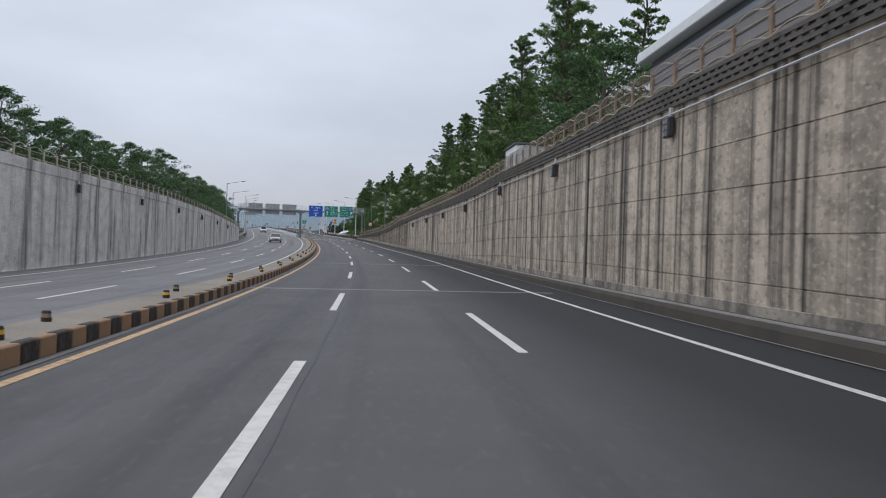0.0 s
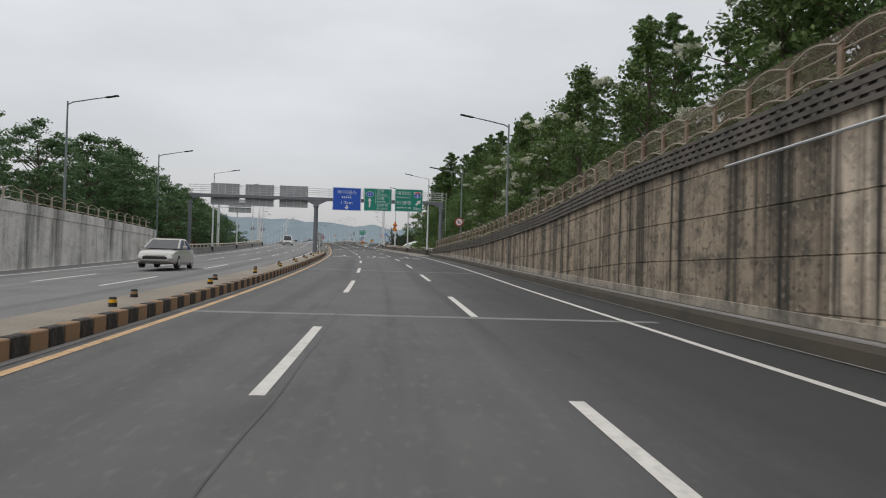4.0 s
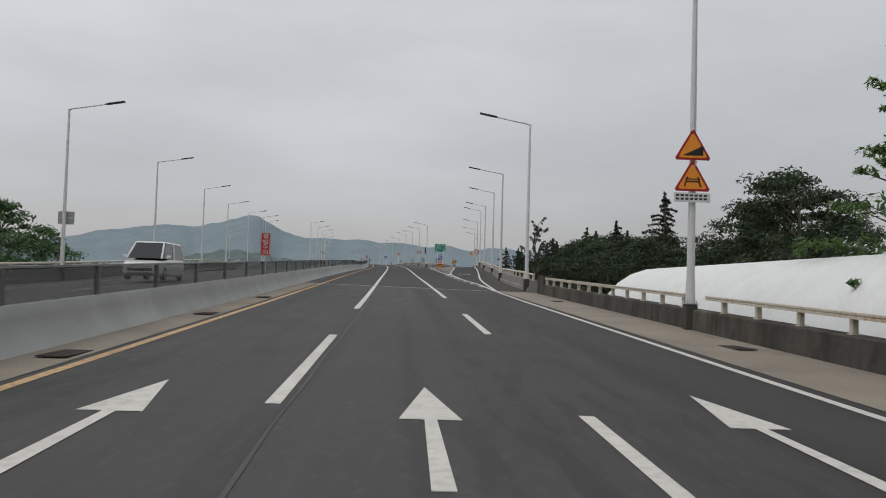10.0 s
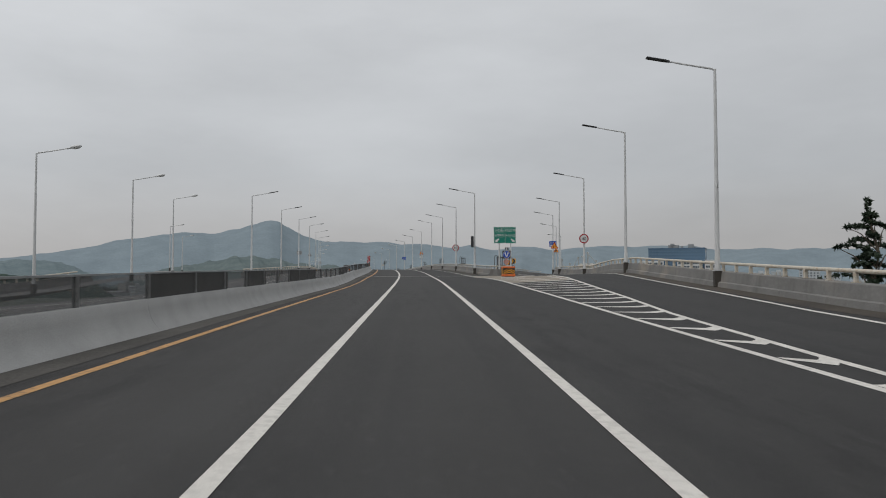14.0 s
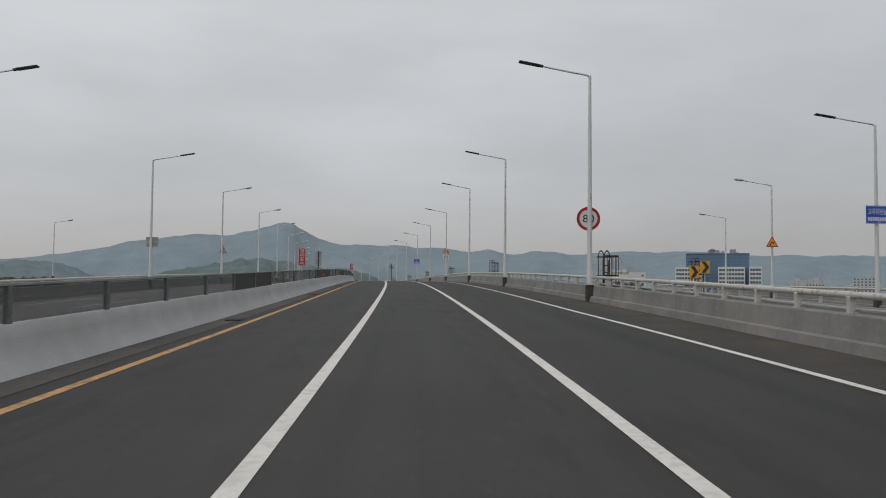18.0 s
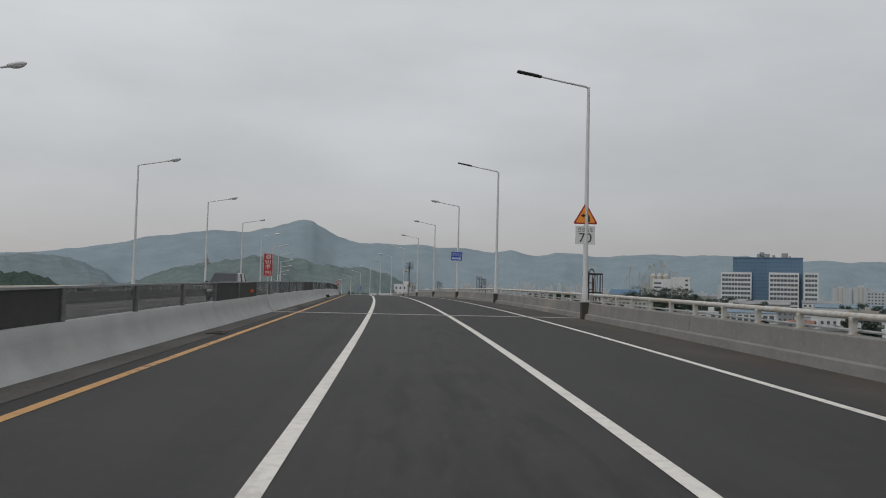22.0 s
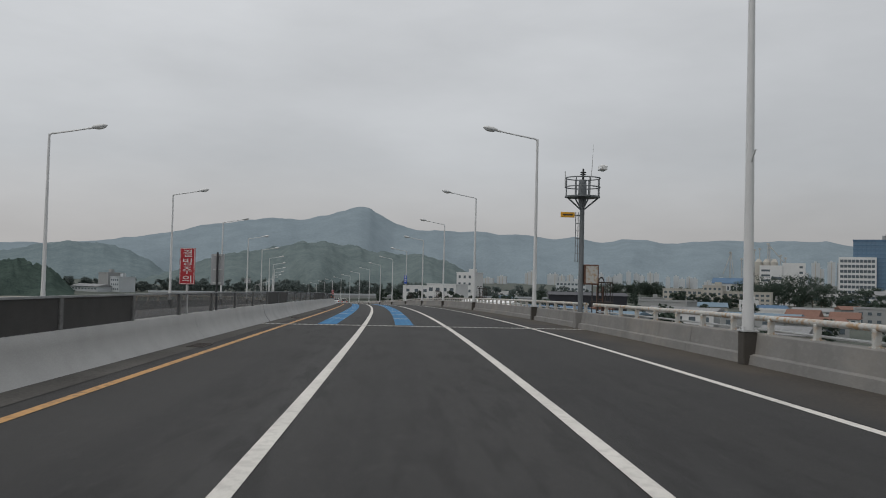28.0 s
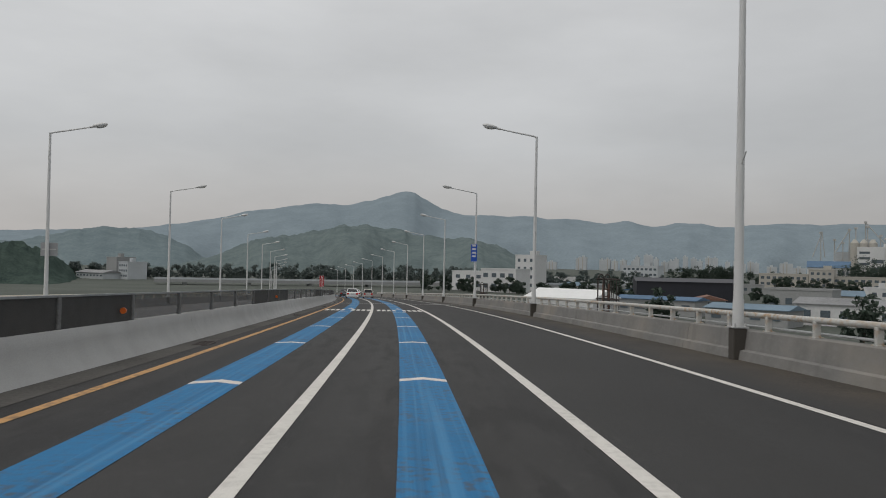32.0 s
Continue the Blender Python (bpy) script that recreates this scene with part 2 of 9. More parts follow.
def stained(name, color, streak=(0.05, 0.048, 0.045), strength=0.8, density=(1.6, 0.12, 1), warm=(0.42, 0.36, 0.28), lines=0.0, grime=0.0):
    """Old concrete with runs of dirt down its face; UV is metres along and up."""
    m = mat(name, color, rough=0.92, vary=0.14, scale=1.2, fine=45.0, bump=0.35, spec=0.25)
    n, l = m.node_tree.nodes, m.node_tree.links
    b = n["Principled BSDF"]
    uv = n.new("ShaderNodeUVMap").outputs["UV"]
    under = b.inputs["Base Color"].links[0].from_socket
    w = noise_node(m, uv, 1.0, 4, (0.25, 0.5, 1))
    c = layer(m, under, warm, span(m, w.outputs["Fac"], 0.5, 0.75, 0, 0.5))
    a = noise_node(m, uv, 1.0, 3, density)
    f = noise_node(m, uv, 1.0, 5, (density[0] * 4, density[1] * 2.0, 1))
    mx = n.new("ShaderNodeMath")
    mx.operation = "MULTIPLY"
    l.new(span(m, a.outputs["Fac"], 0.46 if grime > 0.4 else 0.49, 0.57 if grime > 0.4 else 0.60), mx.inputs[0])
    l.new(span(m, f.outputs["Fac"], 0.30, 0.62), mx.inputs[1])
    sc = n.new("ShaderNodeMath")
    sc.operation = "MULTIPLY"
    sc.inputs[1].default_value = strength
    l.new(mx.outputs[0], sc.inputs[0])
    if grime:
        # blotches where damp dirt has gathered, and broad faint runs below them
        g1 = noise_node(m, uv, 1.0, 8, (1.3, 1.9, 1))
        c = layer(m, c, tuple(k * 1.9 for k in streak), span(m, g1.outputs["Fac"], 0.47, 0.66, 0, grime))
        g2 = noise_node(m, uv, 1.0, 5, (0.7, 0.07, 1))
        c = layer(m, c, tuple(k * 1.5 for k in streak), span(m, g2.outputs["Fac"], 0.47, 0.63, 0, grime * 1.1))
        g4 = noise_node(m, uv, 1.0, 6, (5.5, 7.0, 1))
        c = layer(m, c, tuple(k * 1.6 for k in streak), span(m, g4.outputs["Fac"], 0.56, 0.66, 0, grime * 0.9))
        g3 = noise_node(m, uv, 1.0, 7, (6.0, 9.0, 1))
        c = layer(m, c, tuple(min(1, k * 1.25) for k in color), span(m, g3.outputs["Fac"], 0.52, 0.68, 0, 0.5))
    c = layer(m, c, streak, sc.outputs[0])
    if lines:
        sx = n.new("ShaderNodeSeparateXYZ")
        l.new(uv, sx.inputs[0])
        dv = n.new("ShaderNodeMath")
        dv.operation, dv.inputs[1].default_value = "DIVIDE", lines
        l.new(sx.outputs["X"], dv.inputs[0])
        fr = n.new("ShaderNodeMath")
        fr.operation = "FRACT"
        l.new(dv.outputs[0], fr.inputs[0])
        lt = n.new("ShaderNodeMath")
        lt.operation, lt.inputs[1].default_value = "LESS_THAN", 0.012
        l.new(fr.outputs[0], lt.inputs[0])
        hf = n.new("ShaderNodeMath")
        hf.operation, hf.inputs[1].default_value = "MULTIPLY", 0.6
        l.new(lt.outputs[0], hf.inputs[0])
        c = layer(m, c, (0.1, 0.09, 0.08), hf.outputs[0])
    l.new(c, b.inputs["Base Color"])
    return m


def paint(name, color, worn=0.35, under=(0.07, 0.07, 0.07), rough=0.75):
    """Road paint, rubbed through in patches."""
    m = mat(name, color, rough=rough, vary=0.1, scale=1.5, fine=60.0, bump=0.2, spec=0.3)
    n, l = m.node_tree.nodes, m.node_tree.links
    b = n["Principled BSDF"]
    co = n.new("ShaderNodeTexCoord").outputs["Object"]
    c = b.inputs["Base Color"].links[0].from_socket
    w = noise_node(m, co, 9.0, 6)
    w2 = noise_node(m, co, 0.6, 2)
    mx = n.new("ShaderNodeMath")
    mx.operation = "MULTIPLY"
    l.new(span(m, w.outputs["Fac"], 0.48, 0.62), mx.inputs[0])
    l.new(span(m, w2.outputs["Fac"], 0.35, 0.65, 0.15, worn * 2), mx.inputs[1])
    l.new(layer(m, c, under, mx.outputs[0]), b.inputs["Base Color"])
    return m


def leafy(name, color, light):
    """Leaves: part of the light passes through them."""
    m = mat(name, color, rough=0.55, vary=0.22, scale=0.5, fine=4.0, bump=0.0, spec=0.3, tint=light, island=True)
    n, l = m.node_tree.nodes, m.node_tree.links
    b = n["Principled BSDF"]
    tr = n.new("ShaderNodeBsdfTranslucent")
    l.new(b.inputs["Base Color"].links[0].from_socket, tr.inputs["Color"])
    mx = n.new("ShaderNodeMixShader")
    mx.inputs["Fac"].default_value = 0.36
    l.new(b.outputs["BSDF"], mx.inputs[1])
    l.new(tr.outputs["BSDF"], mx.inputs[2])
    l.new(mx.outputs["Shader"], n["Material Output"].inputs["Surface"])
    return m


# ---- words, shaped once while the scene is still small ----
WORDS = {}
for _w in ("하이패스", "1.2km", "17", "청주", "Cheongju", "세종", "Sejong", "신탄진", "Sintanjin", "대전IC", "Daejeon IC", "농수산물시장", "Agro-Fishery Mkt", "200m", "1",
           "안전속도", "70", "80", "40", "고객지원실", "결", "빙", "주", "의", "절", "대", "감", "속", "대전역", "농수산시장", "공단", "1·2", "시장", "농수산"):
    _cu = bpy.data.curves.new("words", "FONT")
    _cu.body = _w
    _ob = bpy.data.objects.new("words", _cu)
    scene.collection.objects.link(_ob)
    WORDS[_w] = bpy.data.meshes.new_from_object(_ob.evaluated_get(bpy.context.evaluated_depsgraph_get()))
    bpy.data.objects.remove(_ob)
    bpy.data.curves.remove(_cu)

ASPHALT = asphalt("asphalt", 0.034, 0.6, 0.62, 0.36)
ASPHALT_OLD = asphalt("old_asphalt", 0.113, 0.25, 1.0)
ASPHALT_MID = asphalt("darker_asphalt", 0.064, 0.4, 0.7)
ASPHALT_OPP = asphalt("asphalt_grey", 0.165)
WHITE_LINE = paint("white_road_paint", (0.62, 0.60, 0.56), 0.13, (0.22, 0.21, 0.20))
YELLOW_LINE = paint("yellow_road_paint", (0.50, 0.285, 0.115), 0.35)
YELLOW_FADED = paint("faded_yellow_road_paint", (0.56, 0.37, 0.20), 0.3)
BLUE_LINE = paint("blue_road_paint", (0.010, 0.150, 0.335), 0.35)
for _m in (BLUE_LINE,):
    # tyre polish: long pale and dark streaks
    _uv = _m.node_tree.nodes.new("ShaderNodeUVMap").outputs["UV"]
    _b = _m.node_tree.nodes["Principled BSDF"].inputs["Base Color"]
    _c = layer(_m, _b.links[0].from_socket, (0.055, 0.215, 0.40), span(_m, noise_node(_m, _uv, 1.0, 4, (11.0, 0.06, 1)).outputs["Fac"], 0.50, 0.66, 0.0, 0.7))
    _c = layer(_m, _c, (0.008, 0.085, 0.20), span(_m, noise_node(_m, _uv, 1.0, 5, (7.0, 0.10, 1)).outputs["Fac"], 0.54, 0.70, 0.0, 0.6))
    _m.node_tree.links.new(_c, _b)
WALL_CON = stained("stained_wall_concrete", (0.58, 0.49, 0.39), streak=(0.045, 0.042, 0.037), strength=0.95, density=(1.25, 0.045, 1), warm=(0.46, 0.37, 0.28), lines=1.8, grime=0.42)
WALL_OLD = stained("mossy_wall_concrete", (0.345, 0.28, 0.21), streak=(0.036, 0.034, 0.029), strength=0.95, density=(1.3, 0.06, 1), warm=(0.36, 0.285, 0.20), lines=1.8, grime=0.72)
WALL_BASE = stained("pale_wall_base", (0.37, 0.33, 0.275), strength=0.5, density=(0.7, 0.4, 1), warm=(0.36, 0.31, 0.24), grime=0.45)
WALL_PALE = stained("pale_wall_concrete", (0.66, 0.64, 0.61), strength=0.75, density=(0.5, 0.08, 1), warm=(0.62, 0.58, 0.52), lines=1.8, grime=0.22)
BARRIER = stained("barrier_concrete", (0.415, 0.42, 0.415), streak=(0.30, 0.30, 0.29), strength=0.25, density=(0.10, 1.2, 1), warm=(0.47, 0.475, 0.47), grime=0.0)
PARAPET = stained("parapet_concrete", (0.20, 0.197, 0.19), strength=0.22, density=(0.9, 0.5, 1), grime=0.10)
for _m in (BARRIER, PARAPET):
    _b = _m.node_tree.nodes["Principled BSDF"].inputs["Base Color"]
    _o = _m.node_tree.nodes.new("ShaderNodeObjectInfo")
    _c = layer(_m, _b.links[0].from_socket, (0.24, 0.235, 0.225), span(_m, _o.outputs["Random"], 0.0, 1.0, 0.0, 0.28))
    _m.node_tree.links.new(_c, _b)
DARK_PARAPET = stained("mossy_parapet_concrete", (0.085, 0.078, 0.069), streak=(0.03, 0.028, 0.025), strength=0.7, density=(0.9, 0.5, 1), warm=(0.17, 0.145, 0.11), grime=0.5)
SHOULDER = mat("dusty_concrete", (0.235, 0.205, 0.166), rough=0.95, vary=0.25, scale=0.5, fine=25)
GUTTER = mat("gutter_concrete", (0.22, 0.21, 0.20), rough=0.95, vary=0.22, scale=0.6, fine=25)
GALV = mat("galvanised_steel", (0.50, 0.51, 0.51), rough=0.5, metal=0.35, vary=0.08, scale=4, fine=80, bump=0.05)
POLE_GREY = mat("grey_painted_steel", (0.60, 0.61, 0.61), rough=0.5, metal=0.1, vary=0.07, scale=2, fine=60, bump=0.03)
POLE_GREEN = mat("green_grey_painted_steel", (0.17, 0.20, 0.205), rough=0.5, vary=0.1, scale=2, fine=60, bump=0.03)
DARK_METAL = mat("dark_lamp_housing", (0.03, 0.032, 0.035), rough=0.45, vary=0.15, scale=5, fine=60, bump=0.03)
LENS_DIRTY = mat("grimy_lamp_lens", (0.14, 0.14, 0.135), rough=0.35, vary=0.3, scale=5, fine=50, bump=0)
LENS = mat("lamp_lens", (0.55, 0.55, 0.53), rough=0.2, vary=0.05, scale=5, fine=50, bump=0)


I4 = Matrix.Identity(4)


# ---- mesh helpers ----
def link(name, bm, material, parent=None, label="", smooth=False):
    me = bpy.data.meshes.new(name)
    bm.to_mesh(me)
    bm.free()
    for mt in (material if isinstance(material, (list, tuple)) else [material]):
        me.materials.append(mt)
    if smooth:
        for p in me.polygons:
            p.use_smooth = True
        me.set_sharp_from_angle(angle=radians(42))
    ob = new(name, me)
    if parent is not None:
        ob.parent = parent
    if label:
        ob["label"] = label
    return ob


def part(name, bm, material, parent, label="", smooth=False):
    return link(name, bm, material, parent, label, smooth)


def thing(name, m, label, category, group="", kind=""):
    ob = new(name)
    ob.empty_display_size = 0.2
    ob.matrix_world = m
    return tagged(ob, label, category, group, kind)


def box(bm, x0, y0, z0, x1, y1, z1, m=None, bevel=0.0):
    vs = [bm.verts.new((x, y, z)) for z in (z0, z1) for y in (y0, y1) for x in (x0, x1)]
    fs = [bm.faces.new([vs[i] for i in q]) for q in ((0, 2, 3, 1), (4, 5, 7, 6), (0, 1, 5, 4), (1, 3, 7, 5), (3, 2, 6, 7), (2, 0, 4, 6))]
    if bevel:
        es = list({e for f in fs for e in f.edges})
        r = bmesh.ops.bevel(bm, geom=es, offset=bevel, segments=1, affect="EDGES")
        vs = list({v for f in r["faces"] for v in f.verts} | {v for v in vs if v.is_valid})
    if m is not None:
        bmesh.ops.transform(bm, matrix=m, verts=[v for v in vs if v.is_valid])
    return vs


def tube(bm, points, radii, sides=10, caps=True):
    """A round bar through the points; radii one number or one a point."""
    pts = [Vector(p) for p in points]
    if not isinstance(radii, (list, tuple)):
        radii = [radii] * len(pts)
    rings = []
    up = Vector((0, 0, 1))
    for i, p in enumerate(pts):
        d = (pts[min(i + 1, len(pts) - 1)] - pts[max(i - 1, 0)]).normalized()
        a = d.cross(up)
        if a.length < 0.05:
            a = d.cross(Vector((1, 0, 0)))
        a.normalize()
        b = d.cross(a).normalized()
        rings.append([bm.verts.new(p + (a * math.cos(t) + b * math.sin(t)) * radii[i])
                      for t in (2 * math.pi * k / sides for k in range(sides))])
    for r0, r1 in zip(rings, rings[1:]):
        for k in range(sides):
            bm.faces.new((r0[k], r0[(k + 1) % sides], r1[(k + 1) % sides], r1[k]))
    if caps:
        bm.faces.new(rings[0][::-1])
        bm.faces.new(rings[-1])
    bmesh.ops.recalc_face_normals(bm, faces=[f for f in bm.faces])


def stations(s0, s1, step):
    n = max(1, int(math.ceil((s1 - s0) / step)))
    return [s0 + (s1 - s0) * i / n for i in range(n + 1)]


def ribbon(bm, s0, s1, profile, step=3.0, closed=False, caps=False, uvmode="road"):
    """Sweep a profile along the road. profile(s) gives (u, h) points, left to right or round."""
    uvl = bm.loops.layers.uv.verify()
    rows, uvs = [], []
    for s in stations(s0, s1, step):
        pts = profile(s)
        rows.append([bm.verts.new(road(s, u, h)) for u, h in pts])
        run, acc = 0.0, []
        for i, (u, h) in enumerate(pts):
            if i:
                run += math.hypot(u - pts[i - 1][0], h - pts[i - 1][1])
            acc.append((u, s) if uvmode == "road" else (s, run if uvmode == "run" else h))
        uvs.append(acc)
    n = len(rows[0])
    for i in range(len(rows) - 1):
        for k in range(n if closed else n - 1):
            j = (k + 1) % n
            f = bm.faces.new((rows[i][k], rows[i][j], rows[i + 1][j], rows[i + 1][k]))
            for lp, w in zip(f.loops, (uvs[i][k], uvs[i][j], uvs[i + 1][j], uvs[i + 1][k])):
                lp[uvl].uv = w
    if closed and caps:
        bm.faces.new(rows[0][::-1])
        bm.faces.new(rows[-1])
    return rows


def swept(name, s0, s1, profile, material, parent=None, step=3.0, closed=False, uvmode="road", label="", smooth=False):
    bm = bmesh.new()
    ribbon(bm, s0, s1, profile, step, closed, closed, uvmode)
    if closed:
        bmesh.ops.recalc_face_normals(bm, faces=bm.faces)
    return link(name, bm, material, parent, label, smooth)


def between(s, table):
    return float(np.interp(s, [a for a, _ in table], [b for _, b in table]))

# ---- the road ----
S0, S1 = -88.0, 1060.0
WALL_END = 187.0
LEFT_WALL_END = 166.0
NOSE = 404.5

EDGE = [(S0, 5.2), (125, 5.2), (140, 5.36), (165, 5.4), (180, 5.45), (190, 5.32), (205, 5.28), (217, 5.2), (262, 5.2), (271, 5.35), (280, 5.9), (289, 6.5), (297, 7.1), (305, 7.8), (314, 8.6), (323, 9.5), (333, 10.4),
        (347, 11.5), (372, 13.2), (390, 14.2), (404, 15.3), (425, 17.0), (448, 20.6), (471, 26.0), (500, 34.0), (540, 50.0)]
OPP_EDGE = [(S0, -15.4), (275, -15.4), (297, -17.6), (324, -19.8), (348, -22.0), (377, -25.0), (400, -27.0), (440, -33.0), (480, -42.0), (520, -54.0)]


def edge(s):
    """The exit lane's right edge line."""
    return between(s, EDGE)


def opp_edge(s):
    return between(s, OPP_EDGE)


GORE = [(304, 5.86), (318, 6.15), (326, 6.5), (336, 7.1), (346, 7.95), (363, 9.2), (385, 10.7), (400, 11.6), (407, 12.4), (425, 13.6)]


def gore_right(s):
    """The right-hand line of the gore."""
    return between(s, GORE) if s < 425 else edge(s) - 3.4


def dip(u):
    """The opposite carriageway falls off to its outer side."""
    return min(0.0, 0.028 * (u + 5.8))


def off_ramp(s):
    return -0.012 * max(0.0, s - NOSE)


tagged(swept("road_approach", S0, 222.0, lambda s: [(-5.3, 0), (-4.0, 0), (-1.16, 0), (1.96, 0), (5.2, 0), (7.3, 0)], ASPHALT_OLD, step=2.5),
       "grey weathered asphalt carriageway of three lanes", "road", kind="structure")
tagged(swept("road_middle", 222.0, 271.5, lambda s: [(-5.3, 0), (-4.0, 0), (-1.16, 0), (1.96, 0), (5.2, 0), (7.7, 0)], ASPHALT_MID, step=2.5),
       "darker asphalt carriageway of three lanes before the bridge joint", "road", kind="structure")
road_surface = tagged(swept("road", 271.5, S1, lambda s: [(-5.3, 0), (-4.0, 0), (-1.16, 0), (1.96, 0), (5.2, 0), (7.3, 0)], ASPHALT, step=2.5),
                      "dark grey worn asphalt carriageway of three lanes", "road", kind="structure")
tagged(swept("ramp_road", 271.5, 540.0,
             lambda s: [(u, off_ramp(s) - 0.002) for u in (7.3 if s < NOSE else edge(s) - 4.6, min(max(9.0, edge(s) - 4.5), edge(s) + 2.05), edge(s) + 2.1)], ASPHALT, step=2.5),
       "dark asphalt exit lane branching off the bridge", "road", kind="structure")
tagged(swept("opposite_road", S0, S1, lambda s: [(u, dip(u)) for u in (-17.6, -12.2, -8.95, -5.3)], ASPHALT_OPP, step=3),
       "grey asphalt carriageway of the opposite direction", "road", kind="structure")
tagged(swept("opposite_ramp_road", 262.0, 520.0, lambda s: [(opp_edge(s) - 2.2, dip(-17.6) - 0.01), (min(-17.5, opp_edge(s) + (0 if s < NOSE else 4.5)) + (0 if s >= NOSE else 0), dip(-17.6) - 0.01)], ASPHALT_OPP, step=3),
       "grey asphalt slip road joining the opposite carriageway", "road", kind="structure")


def line_piece(name, s0, s1, u, width, material, parent, lift=0.006, step=2.5, ufun=None, drop=None):
    f = ufun or (lambda s: u)
    d = drop or (lambda s: 0.0)
    return swept(name, s0, s1, lambda s: [(f(s) - width / 2, lift + d(s)), (f(s) + width / 2, lift + d(s))], material, parent, step)


markings = thing("lane_marking", Matrix.Identity(4), "worn white and yellow painted lane lines on the asphalt", "road marking", kind="structure")
DASH_R = [(-21.0, -14.0), (-4.4, 2.7), (12.3, 19.6), (29.0, 36.0), (46.0, 53.3), (62.9, 69.4), (79.5, 86.2), (96.3, 103.3), (113.3, 120.3), (130.4, 137.3), (146.4, 153.7),
          (163.1, 170.6), (179.0, 186.0), (194.0, 201.5), (209.4, 213.4), (219.0, 222.6), (228.3, 234.4), (243.8, 250.4)]
DASH_L = [(-14.0, -7.0), (3.6, 11.1), (19.7, 26.4), (37.0, 44.0), (54.2, 61.1), (69.1, 75.7), (86.0, 93.0), (103.3, 110.3), (121.0, 129.0), (137.4, 144.0), (154.0, 160.9),
          (170.3, 176.9), (186.0, 192.8), (202.0, 206.9), (213.7, 217.4), (222.6, 226.5), (234.6, 242.4)]
for a, b in DASH_R:
    line_piece("lane_dash", a, b, 1.96, 0.16, WHITE_LINE, markings)
for a, b in DASH_L:
    line_piece("lane_dash", a, b, -1.16, 0.16, WHITE_LINE, markings)
line_piece("lane_line", 251.0, S1, -1.16, 0.17, WHITE_LINE, markings)
line_piece("lane_line", 260.6, S1, 1.92, 0.17, WHITE_LINE, markings, ufun=lambda s: between(s, [(375, 1.98), (430, 1.945)]))
line_piece("yellow_edge_line", S0, 262.0, -4.0, 0.15, YELLOW_FADED, markings)
line_piece("yellow_edge_line", 262.0, S1, -4.0, 0.15, YELLOW_LINE, markings)
line_piece("edge_line", S0, 300, 0, 0.15, WHITE_LINE, markings, ufun=edge)
line_piece("edge_line", 300, 540, 0, 0.15, WHITE_LINE, markings, ufun=edge, drop=off_ramp)
line_piece("gore_line", 272.0, NOSE + 3, 0, 0.16, WHITE_LINE, markings, ufun=lambda s: between(s, [(272, 5.35), (285, 5.70), (405, 5.75)]))
line_piece("edge_line", NOSE + 3, S1, 5.2, 0.15, WHITE_LINE, markings, ufun=lambda s: between(s, [(NOSE + 3, 5.7), (NOSE + 30, 5.2)]))
line_piece("gore_line", 304.0, 540.0, 0, 0.16, WHITE_LINE, markings, ufun=gore_right, drop=off_ramp)
for i in range(7):
    a = 278.5 + 5.9 * i
    line_piece("lane_dash", a, a + 3.0, 5.34, 0.16, WHITE_LINE, markings)
for u in (-8.95, -12.2):
    for i in range(45):
        a = -60.0 + 16.6 * i + (3 if u < -10 else 0)
        line_piece("lane_dash", a, a + 7.0, u, 0.15, WHITE_LINE, markings, drop=lambda s, u=u: dip(u))
line_piece("edge_line", S0, S1, -15.4, 0.15, WHITE_LINE, markings, drop=lambda s: dip(-15.4))
line_piece("edge_line", S0, S1, -6.3, 0.14, WHITE_LINE, markings, drop=lambda s: dip(-6.3))


# ---- underpass walls ----
PLINTH = stained("damp_plinth_concrete", (0.075, 0.067, 0.054), strength=0.6, density=(0.4, 0.6, 1), warm=(0.105, 0.085, 0.060))
GRIT = mat("pale_gutter_grit", (0.060, 0.056, 0.050), rough=0.95, vary=0.3, scale=0.4, fine=18, bump=0.4, tint=(0.10, 0.094, 0.085))
DUST = mat("dusty_gutter_asphalt", (0.040, 0.034, 0.028), rough=0.95, vary=0.35, scale=0.5, fine=18, bump=0.4, tint=(0.070, 0.057, 0.043))
DUST_EDGE = mat("dusty_shoulder_asphalt", (0.040, 0.034, 0.028), rough=0.95, vary=0.35, scale=0.5, fine=18, bump=0.4, tint=(0.072, 0.058, 0.043))
_n, _l = DUST_EDGE.node_tree.nodes, DUST_EDGE.node_tree.links
_uv = _n.new("ShaderNodeUVMap").outputs["UV"]
_xyz = _n.new("ShaderNodeSeparateXYZ")
_l.new(_uv, _xyz.inputs[0])
_wob = _n.new("ShaderNodeMath")
_wob.operation = "ADD"
_l.new(_xyz.outputs[0], _wob.inputs[0])
_l.new(span(DUST_EDGE, noise_node(DUST_EDGE, _uv, 1.0, 5, (0.8, 0.25, 1)).outputs["Fac"], 0.3, 0.7, -0.5, 0.5), _wob.inputs[1])
_l.new(layer(DUST_EDGE, _n["Principled BSDF"].inputs["Base Color"].links[0].from_socket, (0.022, 0.0215, 0.021), span(DUST_EDGE, _wob.outputs[0], 5.5, 6.9, 1.0, 0.0)), _n["Principled BSDF"].inputs["Base Color"])

WALL_TOP = [(S0, 5.4), (0, 5.5), (26, 5.75), (46, 5.7), (60, 5.35), (75, 5.1), (95, 4.75), (119, 4.0), (133, 3.1), (153, 2.1), (165, 1.7), (187, 0.95)]
LEFT_TOP = [(S0, 5.6), (40, 5.4), (80, 4.8), (110, 4.0), (140, 2.9), (166, 1.9)]


def wall_top(s):
    return between(s, WALL_TOP)


